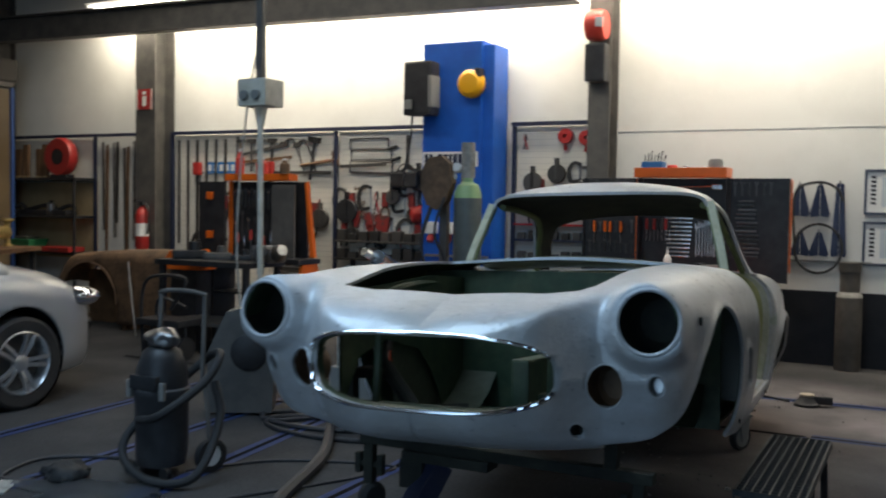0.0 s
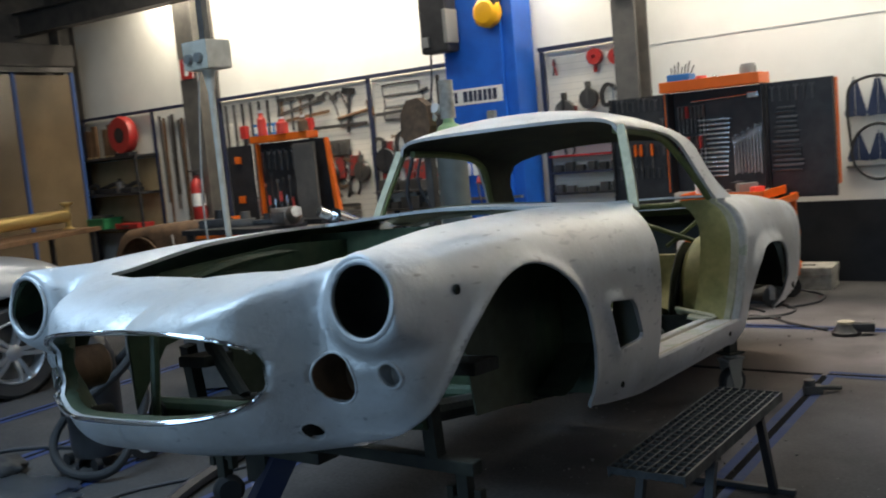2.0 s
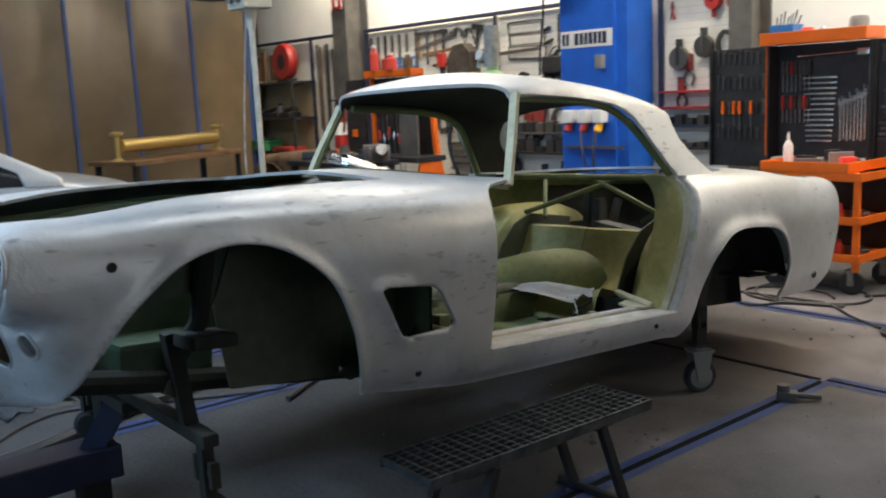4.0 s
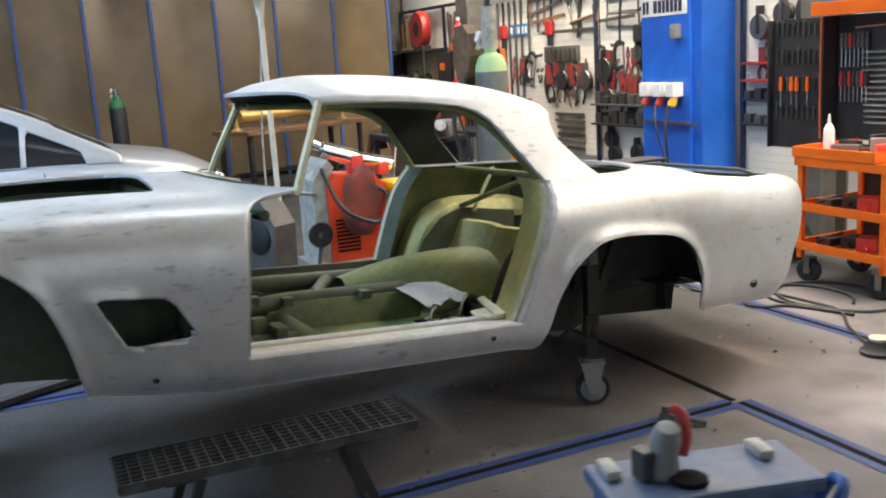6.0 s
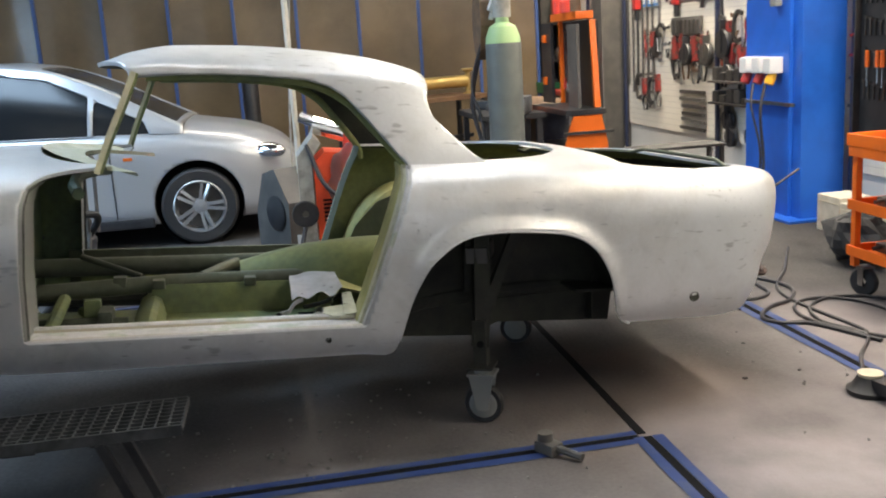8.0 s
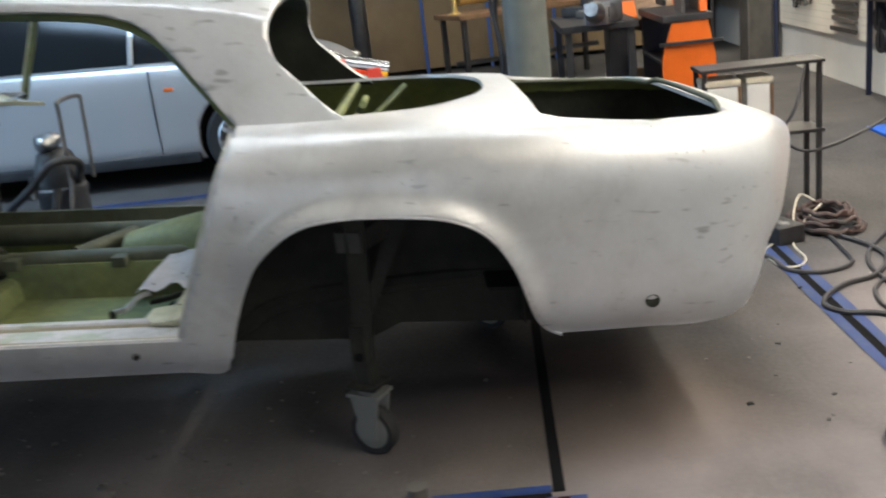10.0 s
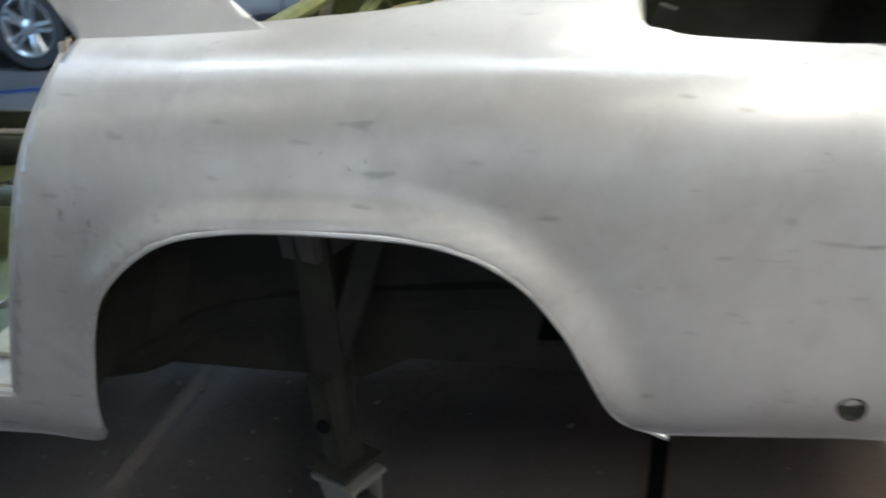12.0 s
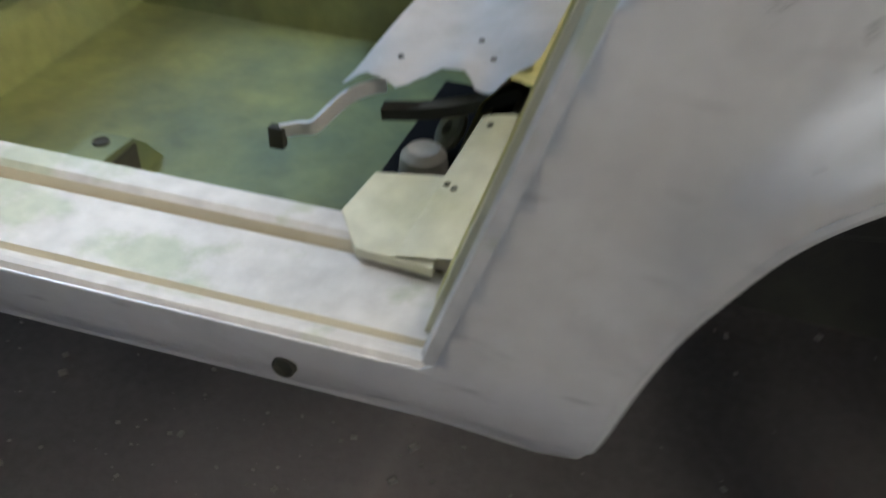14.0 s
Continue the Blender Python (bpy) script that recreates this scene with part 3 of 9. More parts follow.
def body_grid():
    rows = []
    for i in range(1, 47):
        rho = math.sin(i / 46 * math.pi / 2) ** 0.8
        c = np.array([0.0, 0.2])
        row = []
        for q in full_section(NOSE_S):
            d = q - c
            w = max(0.0, d[1]) / (abs(d[0]) * 0.75 + abs(d[1]) + 1e-9)
            n, p = 5.0 + (3.0 - 5.0) * w, 0.5 + 0.45 * w
            x, z = c + rho * d
            g = max(0.0, 1 - rho ** n) ** p
            # the corners of the nose fall back beside and below the mouth
            fx = min(1.0, max(0.0, (abs(x) - 0.34) / 0.14))
            fz = min(1.0, max(0.0, (0.20 - z) / 0.16))
            s = NOSE_S - DX(abs(x)) * g * (1 - 0.17 * fx * fx * (3 - 2 * fx) - 0.24 * fz * min(1.0, max(0.0, (abs(x) - 0.16) / 0.26)))
            # the fender ends in an upright ring round the headlight
            k = min(1.0, max(0.0, (0.152 - math.hypot(abs(x) - 0.63, z - 0.366)) / 0.046)) * min(1.0, g * 5)
            k = k * k * (3 - 2 * k)
            row.append((x, s + (-1.521 - s) * k, z))
        rows.append(row)
    for s in np.arange(NOSE_S + 0.014, TAIL_S - 0.001, 0.014):
        rows.append([(x, s, z) for x, z in full_section(s)])
    for i in range(33):
        rho = math.cos(i / 34 * math.pi / 2) ** 0.8
        c = np.array([0.0, 0.28])
        row = []
        for q in full_section(TAIL_S):
            x, z = c + rho * (q - c)
            g = max(0.0, 1 - rho ** 9.0) ** 0.34
            over = min(1.0, max(0.0, (z - 0.15) / 0.13))
            reach = 0.395 + 0.10 * (z - 0.25) - 0.05 * (abs(x) / 0.7) ** 3 + 0.028 * over * over * (3 - 2 * over)
            row.append((x, TAIL_S + reach * g, z))
        rows.append(row)
    return np.array(rows)


# round openings in the nose: centre x and z, radius, and how much the slanting skin narrows them
NOSE_HOLES = ((0.63, 0.367, 0.090, 0.97), (0.503, 0.178, 0.064, 0.76), (0.640, 0.184, 0.031, 0.76), (0.422, 0.045, 0.024, 0.7))


def body_trim(P):
    x, s, z = P[..., 0], P[..., 1], P[..., 2]
    ax = np.abs(x)
    big = np.full(x.shape, 0.5)
    F = big.copy()
    side = ax > 0.45
    fa, ra = outline_distance(s, z, FRONT_ARCH), outline_distance(s, z, REAR_ARCH)
    do, ve = outline_distance(s, z, DOOR), outline_distance(s, z, VENT)
    flank = side & (s > -1.45)
    F = np.where(flank, np.minimum(F, fa), F)
    F = np.where(side, np.minimum(F, np.minimum(ra, do)), F)
    F = np.where(side & (z < 0.3), np.minimum(F, ve), F)
    ho, ca, tr = outline_distance(x, s, HOOD), outline_distance(x, s, CABIN), outline_distance(x, s, TRUNK)
    top = z > 0.36
    F = np.where(top, np.minimum(F, np.minimum(ho, np.minimum(ca, tr))), F)
    front = s < -1.38
    gr = (((ax / 0.393) ** 3.1 + (np.abs(z - 0.210) / 0.107) ** 3.1) ** (1 / 3.1) - 1) * 0.1
    F = np.where(front, np.minimum(F, gr), F)
    for hx, hz, r, squash in NOSE_HOLES:
        F = np.where(front, np.minimum(F, np.hypot((ax - hx) / squash, z - hz) - r), F)
    # the underside stays open between the wheels
    j = np.arange(P.shape[1])[None, :] + 0 * x
    under = (np.minimum(j, P.shape[1] - 1 - j) < BOTTOM_END) & (s > -1.27) & ((s < 2.40) | (z < 0.02))
    F = np.where(under, -0.02, F)
    # flared lips round the wheel arches and the air vent
    lip = 0.029 * np.exp(-((ra - 0.0) / 0.034) ** 2) * np.clip((z - np.where(s < 1.5, 0.08, -0.04)) / 0.18, 0, 1) + 0.011 * np.exp(-(fa / 0.022) ** 2) * (s > -1.42)
    lip = lip + 0.012 * np.exp(-(ve / 0.02) ** 2) * (z < 0.3) * (s < -0.36)
    P = P.copy()
    P[..., 0] += np.sign(x) * np.where(side & (z > -0.2), lip, 0)
    return P, F


def inner_slot(p):
    return 2 if p[1] < -0.2 else 3 if p[1] > 2.0 and p[2] < 0.5 else 1


CAR_AT = (2.9748, 4.8294, 0.5767)
car = new("car_body_shell")
car.matrix_world = pose(*CAR_AT, -4.78, -1.56, 3.99)
tagged(car, "bare vintage coupe body shell in sanded grey-white primer on a dolly", "car body")
P, F = body_trim(body_grid())
V, FA = trimmed(P, F)
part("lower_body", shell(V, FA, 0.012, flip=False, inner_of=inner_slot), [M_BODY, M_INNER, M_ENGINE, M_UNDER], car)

# roof and sail panels
ROOF_Z = keyed((0.15, 0.90), (0.25, 0.934), (0.33, 0.965), (0.5, 0.994), (0.75, 0.998), (0.96, 0.990), (1.19, 0.968), (1.38, 0.928), (1.5, 0.875), (1.7, 0.76))
EDGE_DROP = keyed((0.15, 0.04), (0.35, 0.085), (0.6, 0.108), (1.0, 0.115), (1.4, 0.10), (1.7, 0.09))
SIDE_WINDOW = [(0.30, 0.832), (0.375, 0.868), (0.5, 0.877), (0.65, 0.880), (0.80, 0.877), (0.95, 0.866), (1.03, 0.845), (1.09, 0.806), (1.175, 0.715), (1.265, 0.61), (1.325, 0.54)]
BACK_EDGE = keyed((0.53, 1.66), (0.565, 1.615), (0.60, 1.56), (0.69, 1.46), (0.74, 1.41), (0.80, 1.395), (0.86, 1.405), (0.95, 1.44), (1.1, 1.5))


def roof_grid():
    rows = []
    for s in np.arange(0.12, 1.70, 0.018):
        zt, dr = ROOF_Z(s), EDGE_DROP(s)
        ze = zt - dr
        w = 0.53 - 0.02 * max(0, 0.5 - s) / 0.3 - 0.05 * max(0.0, s - 1.1)
        pts = [(0.66, 0.50), (0.632, 0.56), (0.632 - (0.632 - w - 0.012) * 0.55, 0.56 + (ze - 0.02 - 0.56) * 0.55), (w + 0.012, ze - 0.02), (w - 0.025, ze + dr * 0.28),
               (w * 0.72, ze + dr * 0.68), (w * 0.36, zt - dr * 0.07), (0.0, zt)]
        full = pts + [(-a, b) for a, b in pts[:-1][::-1]]
        rows.append([(p.x, s, p.y) for p in smooth_path([(a, b, 0) for a, b in full], 6)])
    return np.array(rows)


P = roof_grid()
x, s, z = P[..., 0], P[..., 1], P[..., 2]
window = SIDE_WINDOW + [(1.33, 0.3), (0.0, 0.3), (0.0, 0.832)]
F = outline_distance(s, z, window)
front_edge = 0.195 + 0.15 * (np.abs(x) / 0.53) ** 2.2
F = np.minimum(F, s - front_edge)
back = np.vectorize(BACK_EDGE)(z)
F = np.minimum(F, back - s)
F = np.minimum(F, z - 0.555)
V, FA = trimmed(P, F)
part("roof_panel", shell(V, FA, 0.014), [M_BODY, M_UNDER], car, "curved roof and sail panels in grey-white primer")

GRID = body_grid()
FRONT_PTS = GRID[:70].reshape(-1, 3)


def front_s(x, z):
    """How far forward the nose surface lies at a point of the front view."""
    d = (FRONT_PTS[:, 0] - x) ** 2 + (FRONT_PTS[:, 2] - z) ** 2
    k = np.argsort(d)[:6]
    w = 1 / (d[k] + 1e-6)
    return float((FRONT_PTS[k, 1] * w).sum() / w.sum())




def cup(name, x, z, r, squash, depth, mat, rim, rim_mat, label=""):
    """A round recess in the nose: a raised rim on the skin and a closed cup behind it."""
    ring = []
    for k in range(40):
        a = 2 * math.pi * k / 40
        px, pz = x + (r + 0.001) * squash * math.cos(a), z + (r + 0.001) * math.sin(a)
        ring.append((px, front_s(px, pz) - rim * 0.3, pz))
    b = bmesh.new()
    sweep(b, ring, rim, 8, closed=True)
    ob = part(name, b, rim_mat, car, label, True)
    front = max(p[1] for p in ring)
    b = bmesh.new()
    rings = [[b.verts.new(p) for p in ring]]
    for q, rr in ((0.35, 1.0), (0.8, 0.98), (1.0, 0.7)):
        rings.append([b.verts.new((x + (p[0] - x) * rr, front + (depth - 0.0) * q, z + (p[2] - z) * rr)) for p in ring])
    for u, v in zip(rings, rings[1:]):
        for k in range(40):
            b.faces.new((u[k], v[k], v[(k + 1) % 40], u[(k + 1) % 40]))
    b.faces.new(rings[-1])
    part("bucket", b, mat, ob, "dark hollow bucket", True)
    return ob


for sx in (1, -1):
    (h0, h1, h2, h3) = NOSE_HOLES
    cup("headlight_opening", sx * h0[0], *h0[1:], 0.19, M_UNDER, 0.0065, M_BODY, "empty round headlight opening with rolled rim")
    cup("fog_lamp_opening", sx * h1[0], *h1[1:], 0.09, M_RUST, 0.0035, M_BODY, "empty round lamp opening, rusty inside")
    cup("side_lamp_opening", sx * h2[0], *h2[1:], 0.03, M_STEEL, 0.0045, M_BODY, "small round lamp opening with bare metal ring")
    cup("bumper_bolt_hole", sx * h3[0], *h3[1:], 0.04, M_UNDER, 0.002, M_BODY, "dark bolt hole")

# chrome surround of the grille mouth, in an upper and a lower piece
mouth = []
for k in range(96):
    a = 2 * math.pi * k / 96
    ca, sa = math.cos(a), math.sin(a)
    gx = 0.395 * math.copysign(abs(ca) ** (2 / 3.1), ca)
    gz = 0.210 + 0.109 * math.copysign(abs(sa) ** (2 / 3.1), sa)
    mouth.append((gx, front_s(gx, gz) - 0.004, gz))
b = bmesh.new()
sweep(b, [(x, y - 0.004, z) for x, y, z in mouth[5:46]], 0.0055, 8)
part("upper_grille_trim", b, M_CHROME, car, "thin bright chrome grille trim", True)
b = bmesh.new()
sweep(b, [(x, y - 0.006, z) for x, y, z in mouth[48:93]], lambda t: 0.0085 - 0.002 * min(1, t * 4), 8)
part("lower_grille_trim", b, M_CHROME, car, "thin bright chrome grille trim", True)
b = bmesh.new()
r0 = [b.verts.new(p) for p in mouth]
r1 = [b.verts.new((p[0] * 0.97, p[1] + 0.05, 0.210 + (p[2] - 0.210) * 0.93)) for p in mouth]
for k in range(96):
    b.faces.new((r0[k], r1[k], r1[(k + 1) % 96], r0[(k + 1) % 96]))
part("grille_recess", b, M_ENGINE, car, "dark green return edge inside the mouth", True)


def flank_line(poly, keep, lift=0.0):
    return [(skin_x(s, z) + lift, s, z) for s, z in poly if keep(s, z)]


for sx in (1, -1):
    for arch, lift, reach in ((FRONT_ARCH, 0.006, -1.31), (REAR_ARCH, 0.0, -9)):
        line = flank_line(arch, lambda s, z: z > ZB(s) - 0.005 and s > reach, lift)
        if arch is REAR_ARCH:
            line = [(x - 0.004 + 0.029 * min(1.0, max(0.0, (z - (0.08 if s < 1.5 else -0.04)) / 0.18)), s, z) for x, s, z in line if z > -0.07]
        b = bmesh.new()
        sweep(b, [(sx * x, s, z) for x, s, z in line], 0.005, 8)
        part("wheel_arch_lip", b, M_BODY, car, "rolled wheel arch lip", True)


def strip(rows, mat, name, label="", smooth=False, slots=None):
    """A ribbon through rows of points, all rows alike in number."""
    b = bmesh.new()
    vs = [[b.verts.new(p) for p in r] for r in rows]
    for u, v in zip(vs, vs[1:]):
        for k in range(len(u) - 1):
            f = b.faces.new((u[k], u[k + 1], v[k + 1], v[k]))
            if slots:
                f.material_index = slots[k]
    return part(name, b, mat, car, label, smooth)


SILL = [(-0.001, 0.0), (-0.004, 0.006), (-0.010, 0.007), (-0.013, 0.001), (-0.025, -0.001), (-0.029, 0.004), (-0.060, 0.005), (-0.112, 0.006), (-0.116, 0.001), (-0.119, 0.014), (-0.124, 0.020), (-0.150, 0.020), (-0.157, 0.014), (-0.162, -0.10)]
JAMB = [(0.0, 0.0), (-0.005, 0.011), (-0.016, 0.015), (-0.020, 0.007), (-0.036, 0.009), (-0.040, 0.021), (-0.070, 0.023), (-0.085, 0.026), (-0.14, 0.026), (-0.215, 0.018)]
rear_line = [(1.131, -0.004)] + [p for p in DOOR if p[0] > 1.1 and p[1] < 0.57 and p[1] > 0.0][::-1]
rear_line.sort(key=lambda p: p[1])
front_line = sorted([p for p in DOOR if p[0] < 0.27 and p[1] < 0.57], key=lambda p: p[0] + p[1])
for sx in (1, -1):
    rows = []
    for s in np.linspace(0.004, 1.135, 24):
        x0 = skin_x(s, 0.0)
        rows.append([(sx * (x0 + dx), s, dz) for dx, dz in SILL])
    # beige on the risers and the crease deepens the shade of the steps
    strip(rows, [M_SILL, M_INNER, M_BEIGE], "door_sill", "stepped door sill in patchy pale primer, risers toned beige for shade", slots=[0, 0, 2, 0, 2, 0, 0, 2, 2, 0, 0, 0, 1])
    rows = []
    for s, z in rear_line:
        x0 = skin_x(s, z)
        rows.append([(sx * (x0 + dx), s - ds, z) for dx, ds in JAMB])
    # inner faces: lit primer tone on the near jamb, shaded tone on the far one
    strip(rows, [M_SILL, M_BEIGE, M_CREAM, M_JAMB if sx > 0 else M_OLIVEDK], "rear_door_jamb", "door jamb in cream and yellow-green primer, toned darker for shade on the far side", slots=[0, 0, 1, 0, 2, 2, 3, 3, 3])
    rows = []
    for s, z in front_line:
        x0 = skin_x(min(s, 0.2), min(z, 0.5)) - (0.03 + 0.10 * min(1, s / 0.26) if z > 0.5 else 0.0)
        rows.append([(sx * (x0 + dx), s + (ds if z < 0.5 else ds * 0.3), z - (ds if z >= 0.5 else 0)) for dx, ds in ((0, 0), (-0.006, 0.012), (-0.022, 0.016), (-0.030, 0.006), (-0.19, 0.016))])
    strip(rows, [M_GREY, M_UNDER], "front_door_jamb", "dark front door jamb with rubber channel", slots=[0, 1, 1, 0])
    # slender windscreen pillar
    b = bmesh.new()
    sweep(b, smooth_path([(sx * 0.625, 0.238, 0.54), (sx * 0.602, 0.275, 0.65), (sx * 0.570, 0.322, 0.77), (sx * 0.540, 0.362, 0.878)], 5), 0.02, flat=(0.009, 0.017))
    part("windscreen_pillar", b, M_PILLAR, car, "slender windscreen pillar in cream primer", False)
    b = bmesh.new()
    sweep(b, smooth_path([(sx * 0.610, 0.250, 0.54), (sx * 0.587, 0.287, 0.65), (sx * 0.556, 0.334, 0.77), (sx * 0.527, 0.374, 0.874)], 5), 0.02, flat=(0.006, 0.012))
    part("pillar_inner_flange", b, M_INNER, car, "yellow-green inner pillar flange")
    # inside of the sail panel and the frame over the door
    b = bmesh.new()
    sweep(b, smooth_path([(sx * 0.500, 0.40, 0.866), (sx * 0.505, 0.7, 0.870), (sx * 0.50, 0.95, 0.852), (sx * 0.515, 1.09, 0.792), (sx * 0.555, 1.19, 0.69), (sx * 0.595, 1.30, 0.56), (sx * 0.60, 1.315, 0.50)], 6), 0.016, 8)
    part("window_frame_tube", b, M_INNER, car, "yellow-green roof frame tube", True)

# windscreen base tray and cowl
rows = []
for k in range(25):
    a = -0.53 + 1.06 * k / 24
    s0 = 0.262 - 0.28 * (1 - (abs(a) / 0.585) ** 2.2)
    z0 = 0.606 - 0.05 * (abs(a) / 0.585) ** 2
    rows.append([(a, s0, z0), (a * 0.985, s0 + 0.02, z0 - 0.012), (a * 0.98, s0 + 0.05, z0 - 0.022), (a * 0.97, s0 + 0.15, z0 - 0.03), (a * 0.965, s0 + 0.155, z0 - 0.045)])
strip(rows, M_CREAM, "windscreen_tray", "pale yellow tray below the windscreen opening", True)
b = bmesh.new()
sweep(b, smooth_path([(-0.50, 0.16, 0.46), (-0.3, 0.12, 0.47), (0.0, 0.10, 0.475), (0.3, 0.12, 0.47), (0.50, 0.16, 0.46)], 6), 0.022, 8)
part("dashboard_tube", b, M_ENGINE, car, "bare dashboard tube", True)
b = bmesh.new()
box(b, (-0.66, -0.175, -0.10), (0.66, -0.160, 0.53), 0.003)
part("firewall", b, M_ENGINE, car, "dark green firewall")

for sx in (1, -1):
    rows = [[(sx * x, s, z) for s, z in ((-0.44, -0.060), (-0.37, -0.045), (-0.28, 0.0), (-0.18, 0.08))] for x in np.linspace(0.30, 0.60, 6)]
    strip(rows, M_OLIVEDK, "toe_board", "sloping toe board in dull green primer", True)
# floor panels beside the open middle, tubes along it and the rear tunnel cone
floor_l = part("floor_pan", box(bmesh.new(), (-0.05, -0.16, -0.098), (0.64, 1.10, -0.086), 0.002), M_INNER, car, "pressed floor pan in yellow-green primer")
part("floor_rib", box(bmesh.new(), (0.06, 0.06, -0.0875), (0.60, 0.10, -0.07), 0.012), M_INNER, floor_l)
rows = [[(x, s, z) for s, z in ((0.30, -0.087), (0.315, -0.04), (0.345, -0.014), (0.375, -0.010), (0.398, -0.022), (0.408, -0.05), (0.418, -0.087))] for x in np.linspace(-0.045, 0.60, 14)]
strip(rows, M_INNER, "cross_member", "rounded cross member in yellow-green primer", True)
rows = [[(x, s, z) for x, z in ((0.052, -0.087), (0.044, -0.06), (0.034, 0.0), (0.018, 0.028), (-0.010, 0.036))] for s in np.linspace(0.36, 1.12, 16)]
strip(rows, M_INNER, "tunnel_wall", "low tunnel wall in yellow-green primer", True)
for lx, ls in ((0.03, 0.39), (0.025, 0.755)):
    part("tunnel_lug", boxes(((lx - 0.028, ls - 0.024, 0.02), (lx + 0.034, ls + 0.024, 0.056)), bevel=0.006), M_OLIVEDK, car, "welded lug on the tunnel rail")
part("floor_pan", box(bmesh.new(), (-0.64, -0.16, -0.098), (-0.42, 1.10, -0.086), 0.002), M_INNER, car, "pressed floor pan in yellow-green primer")
for p0, p1, r in (((0.13, -0.16, 0.025), (-0.020, 0.42, 0.03), 0.036), ((-0.022, 0.40, 0.03), (-0.03, 1.22, 0.04), 0.036), ((-0.38, -0.16, 0.04), (-0.34, 1.05, 0.05), 0.042), ((-0.09, 0.56, 0.03), (-0.35, 0.72, 0.05), 0.030), ((-0.06, 0.32, 0.05), (-0.36, 0.05, 0.09), 0.014)):
    part("tunnel_tube", sweep(bmesh.new(), [p0, p1], r, 12), M_OLIVEDK, car, "round tube in dull olive primer", True)
for x, s0 in ((0.03, 0.24), (-0.36, 0.35)):
    part("tube_lug", box(bmesh.new(), (x - 0.03, s0 - 0.025, 0.03), (x + 0.03, s0 + 0.025, 0.072), 0.006), M_OLIVEDK, car)
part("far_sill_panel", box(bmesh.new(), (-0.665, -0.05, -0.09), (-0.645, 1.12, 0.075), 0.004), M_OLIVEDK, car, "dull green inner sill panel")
DOME = ((1.15, 0), (1.08, 0.3), (0.98, 0.6), (0.78, 0.85), (0.42, 0.98), (0, 1.0), (-0.42, 0.98), (-0.78, 0.85), (-0.98, 0.6), (-1.08, 0.3), (-1.15, 0))
rows = [[(w * c - mid, s, -0.09 + (h + 0.09) * hh) for c, hh in DOME] for s, w, h, mid in ((0.72, 0.10, 0.08, 0.19), (0.86, 0.13, 0.12, 0.18), (1.0, 0.16, 0.155, 0.15), (1.2, 0.20, 0.185, 0.09), (1.38, 0.24, 0.20, 0.04))]
strip(rows, M_INNER, "tunnel_cone", "rounded rear tunnel cone in yellow-green primer", True)
part("foot_well_rail", sweep(bmesh.new(), [(0.42, -0.12, -0.03), (0.42, 0.30, -0.035)], 0.030, 10), M_OLIVEDK, car, "dull green rail in the foot well", True)
part("rail_clamp", box(bmesh.new(), (0.36, 0.20, -0.09), (0.48, 0.25, 0.03), 0.014), M_OLIVEDK, car)
for sx in (1, -1):
    rows = []
    for x in np.linspace(0.002, 0.388, 13):
        dip = 0.04 * math.sin(math.pi * x / 0.388)
        rows.append([(sx * x, 1.02, -0.09), (sx * x, 1.06, 0.03 - dip), (sx * x, 1.09, 0.07 - dip), (sx * x, 1.26 + dip, 0.03 - dip), (sx * x, 1.36 + dip, 0.09),
                     (sx * x, 1.43 + dip, 0.20), (sx * x, 1.465 + dip, 0.295), (sx * x, 1.50 + dip, 0.30)])
    strip(rows, M_JAMB, "rear_seat_panel", "dished rear seat panel in yellow-green primer", True)

